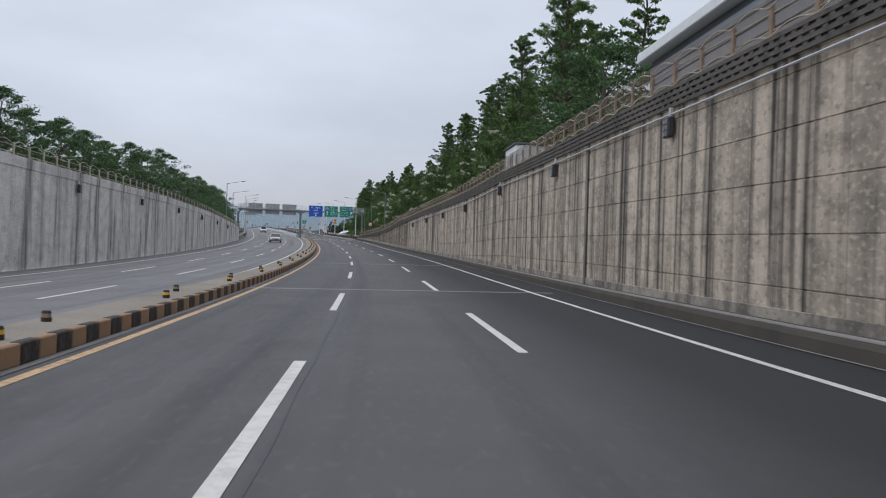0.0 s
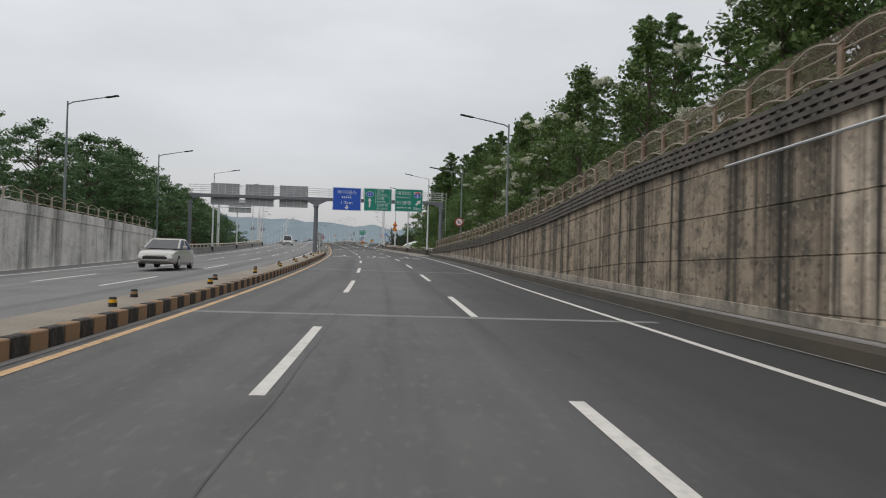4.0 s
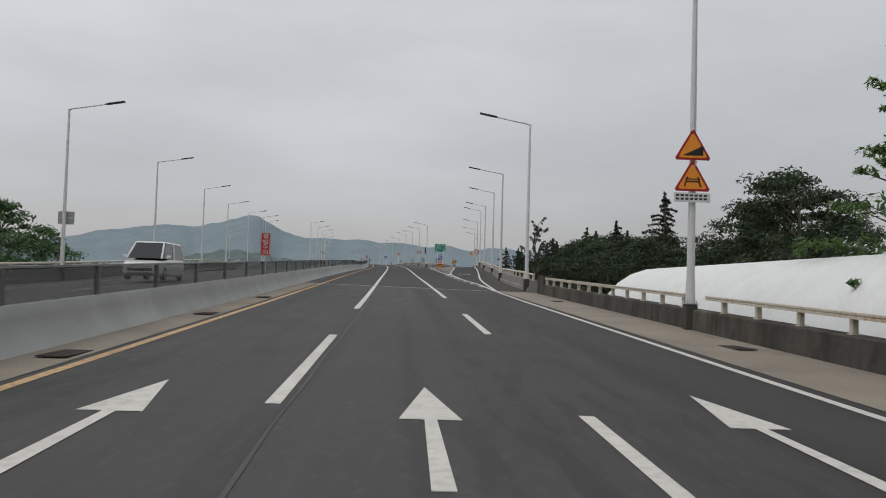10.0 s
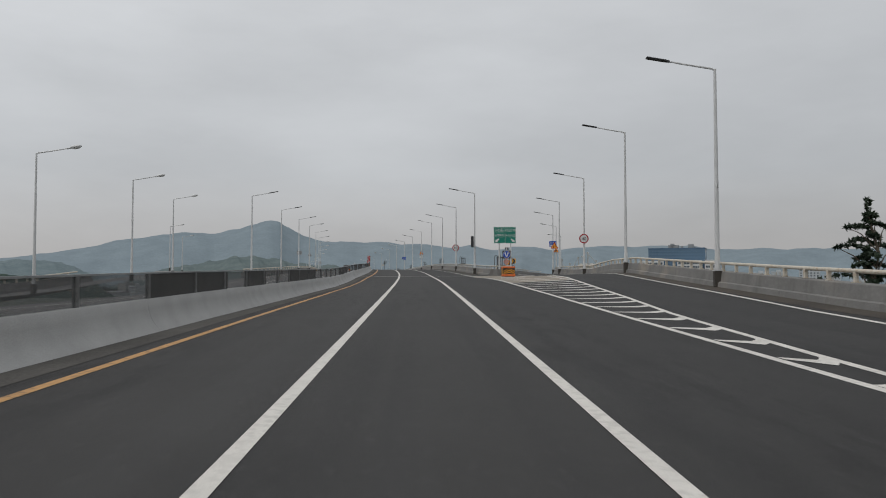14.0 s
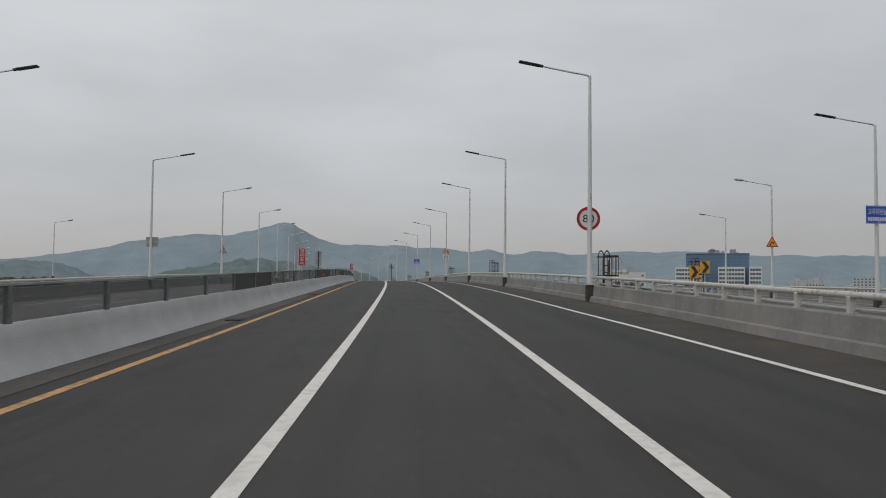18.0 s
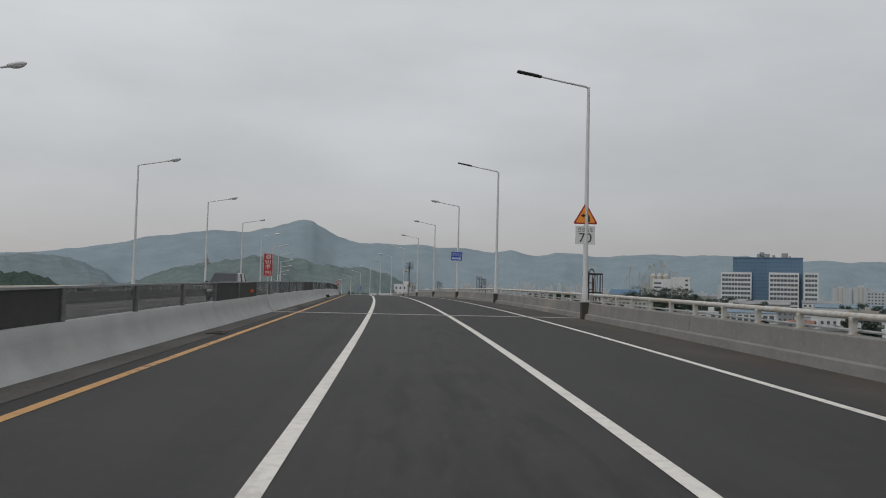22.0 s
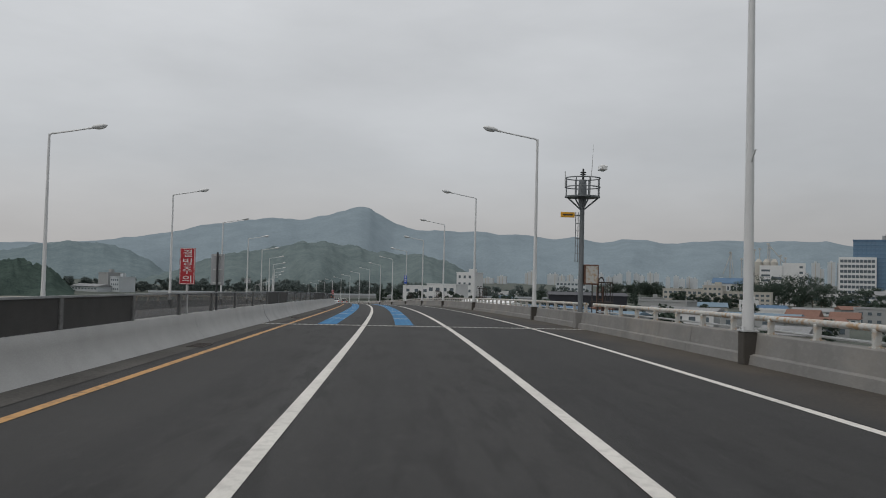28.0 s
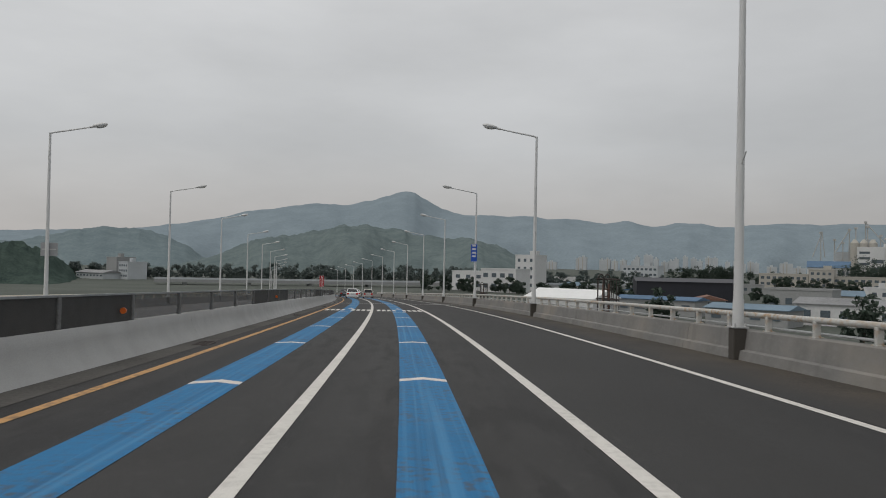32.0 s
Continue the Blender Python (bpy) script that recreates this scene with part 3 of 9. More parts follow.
def left_top(s):
    return between(s, LEFT_TOP)


def right_wall(s):
    top = wall_top(s)
    pts = [(7.02, 0.0)]
    for k in range(6):
        h = top - 0.90 - 0.95 * (5 - k)
        if h > 0.45:
            pts += [(7.02, h - 0.018), (7.04, h - 0.010), (7.04, h + 0.010), (7.02, h + 0.018)]
        else:
            pts += [(7.02, 0.02 + 0.004 * k)] * 4
    return pts + [(7.02, top - 0.62), (6.98, top - 0.60), (6.98, top - 0.05), (7.5, top), (7.5, -0.5)]


tagged(swept("wall_right", 108.0, WALL_END, right_wall, WALL_OLD, step=3.0, uvmode="h"),
       "lower weathered concrete retaining wall dark with moss and dirt", "wall", kind="structure")
tagged(swept("wall_right", S0, 108.0, right_wall, WALL_CON, step=3.0, uvmode="h"),
       "tall weathered concrete retaining wall with dark dirt runs", "wall", kind="structure")
tagged(swept("wall_left", S0, LEFT_WALL_END, lambda s: [(-17.7, -0.4), (-17.7, left_top(s) - 0.55), (-17.66, left_top(s) - 0.53), (-17.66, left_top(s)), (-18.1, left_top(s)), (-18.1, -0.5)], WALL_PALE, step=3.0, uvmode="h"),
       "long pale concrete retaining wall with dirt runs", "wall", kind="structure")
tagged(swept("wall_plinth", S0, WALL_END, lambda s: [(6.62, -0.02), (6.65, 0.22), (6.70, 0.29), (6.80, 0.33), (7.05, 0.35), (7.05, -0.02)], PLINTH, step=3.0, uvmode="h"),
       "low damp dark concrete plinth at the foot of the wall", "kerb", kind="structure")
tagged(swept("plinth_lip", S0, WALL_END, lambda s: [(6.735, 0.312), (6.745, 0.335), (6.84, 0.352), (6.85, 0.34)], GUTTER, step=3.0, uvmode="h"),
       "pale worn edge along the top of the plinth", "kerb", kind="structure")
tagged(swept("wall_base", S0, WALL_END, lambda s: [(7.0, 0.34), (7.0, min(0.55, wall_top(s) - 0.66)), (7.025, min(0.565, wall_top(s) - 0.65))], WALL_BASE, step=3.0, uvmode="h"),
       "pale rendered base course of the wall", "wall", kind="structure")
for _s, _top in ((28.6, 0.66), (141.4, 0.66), (165.0, 0.66), (83.0, 0.66)):
    _bm = bmesh.new()
    tube(_bm, [road(_s, 6.975, 0.36), road(_s, 6.975, wall_top(_s) - _top)], 0.045, 8)
    tagged(link("drain_pipe", _bm, GUTTER, smooth=True), "pale plastic drain pipe fixed to the wall", "pipe")

tagged(swept("gutter_edge", S0, WALL_END, lambda s: [(6.54, 0.016), (6.60, 0.018)], GUTTER, step=3.0),
       "thin pale concrete edge along the foot of the plinth", "gutter", kind="structure")

# ---- median ----
tagged(swept("median_strip", S0, 182.0, lambda s: [(-4.47, 0.0), (-4.5, 0.27), (-5.35, 0.29), (-5.75, 0.12), (-5.8, -0.05)], SHOULDER, step=3.0, closed=False, uvmode="h"),
       "dusty concrete median strip", "median", kind="structure")
tagged(swept("median_gutter", S0, 205.0, lambda s: [(-4.5, 0.010), (-4.22, 0.010)], GUTTER, step=3.0),
       "narrow concrete gutter along the median kerb", "gutter", kind="structure")

# ---- bridge barriers ----
left_barrier = thing("median_barrier", Matrix.Identity(4), "pale grey concrete median barrier with a sloped foot", "barrier", kind="structure")


def jersey(s):
    return [(-4.95, 0.0), (-5.0, 0.06), (-5.09, 0.16), (-5.165, 0.29), (-5.21, 0.45), (-5.24, 0.63), (-5.26, 0.65), (-5.44, 0.65), (-5.46, 0.62), (-5.54, 0.27), (-5.72, 0.10), (-5.75, -0.1)]


_cuts = [206.0, 270.2, 402.8, 522.7, 641.6, 760.0, 880.0, 1000.0]
for a, b in zip(_cuts, _cuts[1:]):
    n = max(1, round((b - a) / 12.5))
    for i in range(n):
        c, d = a + (b - a) * i / n, a + (b - a) * (i + 1) / n
        swept("barrier_segment", c + (0.12 if i == 0 else 0.004), d - 0.004, jersey, BARRIER, left_barrier, step=2.5, closed=True, uvmode="run", smooth=True)

right_parapet = thing("parapet", Matrix.Identity(4), "grey concrete bridge parapet with a sloped foot", "parapet", kind="structure")


RAMP_WALL = [(272, 7.2), (283, 7.5), (296, 8.55), (323, 10.95), (350.5, 12.7), (376, 14.3), (400.5, 16.2), (425, 18.6), (448, 22.4), (471, 27.8), (495, 34.2), (540, 51.0)]


def parapet_u(s):
    return between(s, RAMP_WALL) if 272 < s < 540 else 7.2


def parapet_profile(u, h=0.64, d=0.0):
    return [(u, 0.0 + d), (u + 0.03, 0.20 + d), (u + 0.13, 0.23 + d), (u + 0.18, h - 0.02 + d), (u + 0.2, h + d), (u + 0.52, h + d), (u + 0.54, h - 0.02 + d), (u + 0.55, -0.6 + d)]


def old_parapet(s, h=0.53):
    return [(OLD_U, 0.0), (OLD_U + 0.02, h - 0.03), (OLD_U + 0.05, h), (OLD_U + 0.42, h), (OLD_U + 0.45, h - 0.03), (OLD_U + 0.46, -0.6)]


OLD_U = 7.50
for i in range(7):
    a = WALL_END + 1.2 + i * 11.6
    swept("parapet_segment", a + 0.012, a + 11.588, old_parapet, DARK_PARAPET, right_parapet, step=3.0, closed=True, uvmode="run")
swept("end_pier", 269.45, 271.15, lambda s: old_parapet(s, 0.98), DARK_PARAPET, right_parapet, step=0.9, closed=True, uvmode="run", label="taller blackened concrete pier beside the joint")
for i in range(22):
    a = 272.6 + i * 12.0
    swept("parapet_segment", a + 0.012, a + 11.988, lambda s: parapet_profile(parapet_u(s), 0.64, off_ramp(s)), PARAPET, right_parapet, step=3.0, closed=True, uvmode="run")
for i in range(50):
    a = NOSE + 1.0 + i * 13.1
    swept("parapet_segment", a + 0.012, a + 13.088, lambda s: parapet_profile(between(s, [(NOSE, 7.75), (NOSE + 20, 7.2)])), PARAPET, right_parapet, step=3.3, closed=True, uvmode="run")
for i in range(9):
    a = NOSE + 1.0 + i * 13.1
    swept("parapet_segment", a + 0.012, a + 13.088, lambda s: [(edge(s) - 5.0 - q, w) for q, w in parapet_profile(0, 0.64, off_ramp(s))], PARAPET, right_parapet, step=3.3, closed=True, uvmode="run")
tagged(swept("shoulder", WALL_END + 2, 272, lambda s: [(5.5, 0.008), (7.56, 0.012)], SHOULDER, step=3.0),
       "dusty tan concrete hard shoulder", "shoulder", kind="structure")
tagged(swept("shoulder_left", 182, 272, lambda s: [(-5.0, 0.012), (-4.2, 0.008)], SHOULDER, step=3.0),
       "dusty tan concrete strip beside the barrier", "shoulder", kind="structure")

tagged(swept("gutter_right", NOSE + 6, S1, lambda s: [(5.32, 0.004), (7.24, 0.010)], DUST_EDGE, step=3.0), "dusty brown gutter along the parapet", "gutter", kind="structure")
tagged(swept("gutter_ramp", 272.5, NOSE, lambda s: [(parapet_u(s) - 0.75, 0.006 + off_ramp(s)), (parapet_u(s) + 0.04, 0.010 + off_ramp(s))], DUST, step=3.0), "dusty brown gutter along the slip road parapet", "gutter", kind="structure")
tagged(swept("gutter_median", 272, S1, lambda s: [(-4.96, 0.010), (-4.42, 0.006)], GRIT, step=3.0), "dusty brown gutter along the median barrier", "gutter", kind="structure")

# opposite side parapet
opp_parapet = thing("parapet", Matrix.Identity(4), "concrete parapet of the opposite carriageway", "parapet", kind="structure")


def opp_u(s):
    return -17.4 if s > NOSE + 6 or s < 270 else min(-17.4, opp_edge(s) - 2.0)


for a, b in ((LEFT_WALL_END + 1, 400.0), (NOSE + 8, S1)):
    n = round((b - a) / 26)
    for i in range(n):
        c, d = a + (b - a) * i / n, a + (b - a) * (i + 1) / n
        swept("parapet_segment", c + 0.012, d - 0.012, lambda s: [(opp_u(s) - q, w + dip(-17.4)) for q, w in parapet_profile(0, 0.62)], PARAPET, opp_parapet, step=4.0, closed=True, uvmode="run")

# ---- ground ----
GRASS = mat("rough_grass_ground", (0.048, 0.064, 0.048), rough=0.95, vary=0.35, scale=0.03, fine=1.0, bump=0.3, tint=(0.085, 0.096, 0.080))


def ground_z(s):
    return between(s, [(-90, 5.6), (95, 5.7), (133, 5.0), (187, 4.1), (240, 3.0), (320, 1.0), (420, 0.0), (1100, 0.0)])


def make_ground():
    bm = bmesh.new()
    cols = [-160, -90, -50, -28, -18.05, 7.45, 14, 30, 70, 150]
    ss = stations(S0 + 2, S1 - 10, 12.0)
    rows = []
    for s in ss:
        row = []
        for u in cols:
            p = road(s, u)
            z = ground_z(s)
            if -19 < u < 8 and s < 210:
                z = max(min(z, (left_top(s) if u < 0 else wall_top(s)) + road(s).z - 0.35), road(s).z - 1.0) if s < WALL_END else road(s).z - 1.0
            row.append(bm.verts.new((p.x, p.y, z)))
        rows.append(row)
    for i in range(len(rows) - 1):
        for k in range(len(cols) - 1):
            if cols[k] == -18.05 and ss[i + 1] < WALL_END + 12:
                continue
            bm.faces.new((rows[i][k], rows[i][k + 1], rows[i + 1][k + 1], rows[i + 1][k]))
    # outer skirt to the horizon
    loop = [r[-1] for r in rows] + rows[-1][::-1][1:] + [r[0] for r in rows[::-1]][1:] + rows[0][1:-1]
    cx, cy = -90.0, 480.0
    ring = []
    for v in loop:
        a = math.atan2(v.co.y - cy, v.co.x - cx)
        ring.append(bm.verts.new((cx + math.cos(a) * 4300, cy + math.sin(a) * 4300, 0.0)))
    for i in range(len(loop)):
        j = (i + 1) % len(loop)
        bm.faces.new((loop[i], loop[j], ring[j], ring[i]))
    bmesh.ops.recalc_face_normals(bm, faces=bm.faces)
    return tagged(link("ground", bm, GRASS), "rough grassy and bare ground around the road", "ground", kind="structure")


make_ground()


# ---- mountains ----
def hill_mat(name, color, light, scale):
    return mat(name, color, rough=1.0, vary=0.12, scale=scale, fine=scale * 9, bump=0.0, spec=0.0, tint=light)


# aerial haze is put into the base colours of the far and middle hills
FAR_HILL = hill_mat("haze_tinted_mountain", (0.212, 0.262, 0.294), (0.232, 0.284, 0.314), 0.012)
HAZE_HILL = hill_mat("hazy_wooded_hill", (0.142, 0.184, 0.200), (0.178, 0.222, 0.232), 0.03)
MID_HILL = hill_mat("haze_tinted_hill", (0.112, 0.146, 0.150), (0.160, 0.196, 0.194), 0.03)
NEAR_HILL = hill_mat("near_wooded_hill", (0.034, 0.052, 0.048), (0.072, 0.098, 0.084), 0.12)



def ridge(name, origin, table, dist, depth, material, label, rough, seed, step=0.2, foot=-6.0, crest=0.02, spur=0.55, fold_=0.10, lump=0.0):
    """A range of hills: table of (bearing left of +y in degrees, height angle in degrees) seen from origin."""
    bm = bmesh.new()
    b0, b1 = table[0][0], table[-1][0]
    n = int((b1 - b0) / step)
    rows = []
    for i in range(n + 1):
        b = b0 + (b1 - b0) * i / n
        e = sum(between(b + k * 0.06, table) for k in (-2, -1, 0, 1, 2)) / 5 + crest * noise.noise((b * 0.62, seed, 2.0)) + crest * 0.45 * noise.noise((b * 1.9, seed, 7.0))
        a = radians(b)
        col = []
        for j in range(21):
            q = j / 20
            d = dist + depth * (q - 0.6) * (1 + 0.25 * noise.noise((b * 0.3, q * 3, seed)))
            peak = math.tan(radians(e)) * dist
            shape = math.sin(min(q / 0.6, 1.0) * math.pi / 2) ** 0.8 if q < 0.6 else math.cos((q - 0.6) / 0.4 * math.pi / 2)
            jag = rough * (noise.noise((b * 0.7, q * 4, seed + 5)) + 0.5 * noise.noise((b * 1.7, q * 9, seed + 9)))
            z = foot + (peak + origin[2] - foot) * shape + jag * (shape if j != 12 else 0.8)
            if lump:
                z += lump * (noise.noise((b * 2.6, q * 16, seed)) + 0.7 * noise.noise((b * 5.5, q * 23, seed + 3))) * min(1, 3 * q)
            # spurs and gullies run down the slope
            fold = 1 - abs(noise.noise((b * spur + 0.8 * noise.noise((b * 0.4, q * 2.5, seed)), q * 1.1, seed + 40))) * 2.2
            z += (peak + origin[2] - foot) * fold_ * fold * math.sin(min(q / 0.6, 1.0) * math.pi) * (1 if q < 0.6 else 0)
            col.append(bm.verts.new((origin[0] - math.sin(a) * d, origin[1] + math.cos(a) * d, z)))
        rows.append(col)
    for i in range(n):
        for j in range(20):
            bm.faces.new((rows[i][j], rows[i][j + 1], rows[i + 1][j + 1], rows[i + 1][j]))
    bmesh.ops.recalc_face_normals(bm, faces=bm.faces)
    return tagged(link(name, bm, material, smooth=True), label, "mountain", kind="structure")

_o = (-100.0, 498.0, 14.5)
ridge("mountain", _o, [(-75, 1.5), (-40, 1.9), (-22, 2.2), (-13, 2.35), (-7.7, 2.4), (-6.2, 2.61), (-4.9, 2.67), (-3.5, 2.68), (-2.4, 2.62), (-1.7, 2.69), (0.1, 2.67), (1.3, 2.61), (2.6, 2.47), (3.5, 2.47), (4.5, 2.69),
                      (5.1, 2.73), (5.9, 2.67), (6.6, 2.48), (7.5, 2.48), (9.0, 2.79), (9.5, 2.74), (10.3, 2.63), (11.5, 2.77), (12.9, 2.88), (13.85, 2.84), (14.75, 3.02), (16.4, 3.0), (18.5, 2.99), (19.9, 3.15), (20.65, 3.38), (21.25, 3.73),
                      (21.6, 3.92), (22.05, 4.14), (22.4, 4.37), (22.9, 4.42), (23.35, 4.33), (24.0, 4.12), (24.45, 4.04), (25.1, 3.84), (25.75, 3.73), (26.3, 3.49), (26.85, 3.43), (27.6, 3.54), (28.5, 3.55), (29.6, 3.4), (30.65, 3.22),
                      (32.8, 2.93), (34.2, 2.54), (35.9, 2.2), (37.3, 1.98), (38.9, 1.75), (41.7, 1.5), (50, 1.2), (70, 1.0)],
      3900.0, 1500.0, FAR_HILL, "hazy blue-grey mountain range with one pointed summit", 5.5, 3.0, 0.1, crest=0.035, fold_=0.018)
_o = (-129.0, 594.0, 15.5)
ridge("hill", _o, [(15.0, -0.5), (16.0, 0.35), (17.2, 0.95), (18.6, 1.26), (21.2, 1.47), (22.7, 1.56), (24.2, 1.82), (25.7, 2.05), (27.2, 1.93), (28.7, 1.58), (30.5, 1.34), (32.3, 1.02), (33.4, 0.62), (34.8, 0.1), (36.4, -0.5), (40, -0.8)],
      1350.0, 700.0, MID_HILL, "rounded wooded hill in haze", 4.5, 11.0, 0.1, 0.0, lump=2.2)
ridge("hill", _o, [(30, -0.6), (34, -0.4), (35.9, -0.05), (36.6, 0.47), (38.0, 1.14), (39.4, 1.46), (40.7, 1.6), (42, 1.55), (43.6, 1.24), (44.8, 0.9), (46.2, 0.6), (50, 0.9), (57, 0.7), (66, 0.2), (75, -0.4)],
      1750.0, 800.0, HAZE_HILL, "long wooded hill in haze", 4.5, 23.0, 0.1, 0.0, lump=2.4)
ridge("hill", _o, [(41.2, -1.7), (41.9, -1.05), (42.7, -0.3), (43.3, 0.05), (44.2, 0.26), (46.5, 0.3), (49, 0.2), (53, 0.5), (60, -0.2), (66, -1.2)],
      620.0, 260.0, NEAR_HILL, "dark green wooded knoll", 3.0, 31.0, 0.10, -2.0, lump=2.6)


# ---- street lamps ----
def make_lamp(led):
    """A tapered pole with one arm towards the road (-x) and a lamp head; origin at the deck."""
    th = thing("street_lamp", Matrix.Identity(4), "tall grey steel street lamp with a %s head" % ("flat dark LED" if led else "rounded grey"), "street lamp", "street lamps along the bridge")
    bm = bmesh.new()
    box(bm, -0.15, -0.15, 0.0, 0.15, 0.15, 0.66, bevel=0.02)
    part("foot_block", bm, DARK_PARAPET, th, "damp-blackened concrete foot block")
    bm = bmesh.new()
    box(bm, -0.17, -0.17, 0.66, 0.17, 0.17, 0.69)
    for x in (-0.12, 0.12):
        for y in (-0.12, 0.12):
            tube(bm, [(x, y, 0.68), (x, y, 0.76)], 0.018, 6)
    part("base_plate", bm, GALV, th)
    bm = bmesh.new()
    tube(bm, [(0, 0, 0.66), (0, 0, 1.25)], [0.125, 0.115], 12)
    tube(bm, [(0, 0, 1.25), (0, 0, 9.05)], [0.105, 0.058], 12)
    pole = part("pole", bm, POLE_GREY, th, smooth=True)
    bm = bmesh.new()
    tube(bm, [(0.0, 0, 9.0), (-0.12, 0, 9.07), (-1.2, 0, 9.25), (-2.1, 0, 9.42)], [0.05, 0.045, 0.038, 0.034], 8)
    part("arm", bm, POLE_GREY, th, smooth=True)
    bm = bmesh.new()
    tube(bm, [(0, -0.055, 4.05), (0.0, -0.3, 4.3)], [0.02, 0.014], 6)
    part("flag_holder", bm, POLE_GREY, th)
    bm = bmesh.new()
    tilt = Matrix.Translation((-2.1, 0, 9.42)) @ Matrix.Rotation(radians(10), 4, "Y")
    if led:
        box(bm, -0.78, -0.15, -0.035, 0.08, 0.15, 0.035, tilt, 0.025)
        box(bm, -0.05, -0.06, -0.05, 0.22, 0.06, 0.05, tilt, 0.02)
        part("lamp_head", bm, DARK_METAL, th, "flat dark LED lamp head")
    else:
        r = bmesh.ops.create_uvsphere(bm, u_segments=14, v_segments=8, radius=0.5, matrix=tilt @ Matrix.Translation((-0.36, 0, 0.03)) @ Matrix.Diagonal((0.82, 0.30, 0.24, 1)))
        tube(bm, [tilt @ Vector((-0.05, 0, 0)), tilt @ Vector((0.2, 0, 0))], 0.055, 8)
        head = part("lamp_head", bm, POLE_GREY, th, "rounded grey lamp head", smooth=True)
        bm = bmesh.new()
        bmesh.ops.create_uvsphere(bm, u_segments=14, v_segments=8, radius=0.5, matrix=tilt @ Matrix.Translation((-0.40, 0, -0.03)) @ Matrix.Diagonal((0.6, 0.24, 0.2, 1)))
        part("lamp_glass", bm, LENS, head, "domed glass")
    return th


LAMP_LED, LAMP_OLD = make_lamp(True), make_lamp(False)
BRIDGE_LAMPS = [between(i, [(0, 415.7), (2, 468.3), (3, 494.2), (4, 521.6), (5, 547.4), (6, 573.2), (7, 599.2), (8, 624.5), (9, 650.6), (10, 677.4), (11, 703.4), (12, 729.2), (24, 1040.0)]) for i in range(24)]
RIGHT_LAMPS = [195.0, 221.0, 247.4, 273.3] + BRIDGE_LAMPS
RAMP_LAMPS = [(296.0, 8.95), (323.0, 11.35), (350.5, 13.1), (376.0, 14.7), (400.5, 16.6), (425.0, 19.0), (448.0, 22.8), (471.0, 28.2), (495.0, 34.6)]
LEFT_LAMPS = [195.0, 220.5, 246.5, 271.5] + [s + 0.6 for s in BRIDGE_LAMPS]
LEFT_RAMP_LAMPS = [(297.0, -19.9), (323.8, -22.0), (350.0, -23.9), (375.2, -24.5), (399.2, -25.3), (424.0, -28.0), (502.0, -46.5), (550.0, -52.8)]
_first = {True: LAMP_LED, False: LAMP_OLD}


def put_lamp(s, u, led, turn=0.0, tall=1.0, drop=0.0):
    m = stand(s, u, drop if u > -17 else dip(-17.5), turn) @ Matrix.Diagonal((1, 1, tall, 1))
    if _first.get(led) is not None:
        th = _first.pop(led)
        th.matrix_world = m
        return th
    return copy_thing(LAMP_LED if led else LAMP_OLD, m)


for s in RIGHT_LAMPS:
    put_lamp(s, 7.5 if 240 < s < 260 else 7.24, s < 558, 0.0, 1.04 if s == 273.3 else 1.05 if 490 < s < 500 else 1.015 if s > 510 else 1.0)
for s, u in RAMP_LAMPS:
    put_lamp(s, u - 0.35, s < 450, -4, between(s, [(296, 0.979), (323, 1.034), (350, 1.012), (376, 1.05), (400, 1.02), (425, 0.99), (448, 0.98), (471, 0.935), (495, 0.88)]), off_ramp(s))
for s in LEFT_LAMPS:
    put_lamp(s, -17.5, s < 480, 180)
for s, u in LEFT_RAMP_LAMPS:
    put_lamp(s, u, s < 370, 184)

# ---- rails and fences ----
RAIL_CREAM = paint("weathered_cream_rail", (0.55, 0.51, 0.44), 0.4, (0.40, 0.27, 0.14), 0.6)
RAIL_GREY = paint("galvanised_rail", (0.46, 0.46, 0.44), 0.5, (0.36, 0.22, 0.10), 0.5)
PANEL_DARK = mat("dark_screen_panel", (0.042, 0.041, 0.039), rough=0.75, vary=0.25, scale=3, fine=90, bump=0.4)
PANEL_GREY = mat("grey_screen_panel", (0.085, 0.088, 0.09), rough=0.75, vary=0.2, scale=3, fine=90, bump=0.4)
for _m in (PANEL_DARK, PANEL_GREY):
    # finely perforated sheet: part of what lies behind shows through
    _m.node_tree.nodes["Principled BSDF"].inputs["Alpha"].default_value = 0.88 if _m is PANEL_DARK else 0.48
FENCE_BAR = mat("grey_steel_bar", (0.26, 0.27, 0.275), rough=0.55, metal=0.2, vary=0.25, scale=1.5, fine=40, bump=0.05)
FENCE_BROWN = mat("rusty_brown_paint", (0.23, 0.165, 0.112), rough=0.7, vary=0.3, scale=4, fine=60, bump=0.2)
FENCE_TAN = mat("tan_paint", (0.34, 0.30, 0.235), rough=0.7, vary=0.2, scale=4, fine=60, bump=0.1)
KERB_YELLOW = paint("worn_yellow_kerb", (0.30, 0.185, 0.105), 0.5, (0.2, 0.17, 0.13))
KERB_BLACK = paint("worn_black_kerb", (0.030, 0.028, 0.027), 0.55, (0.16, 0.13, 0.10))
RUBBER = mat("black_rubber", (0.02, 0.02, 0.02), rough=0.7, vary=0.2, scale=6, fine=60)
REFLECT_Y = mat("yellow_reflector", (0.75, 0.42, 0.02), rough=0.35, vary=0.1, scale=8, fine=60, bump=0.05)
REFLECT_O = mat("orange_reflector", (0.80, 0.17, 0.03), rough=0.35, vary=0.1, scale=8, fine=60, bump=0.05)
JOINT_STEEL = mat("joint_steel", (0.30, 0.28, 0.25), rough=0.6, metal=0.3, vary=0.35, scale=1.2, fine=30, bump=0.3)
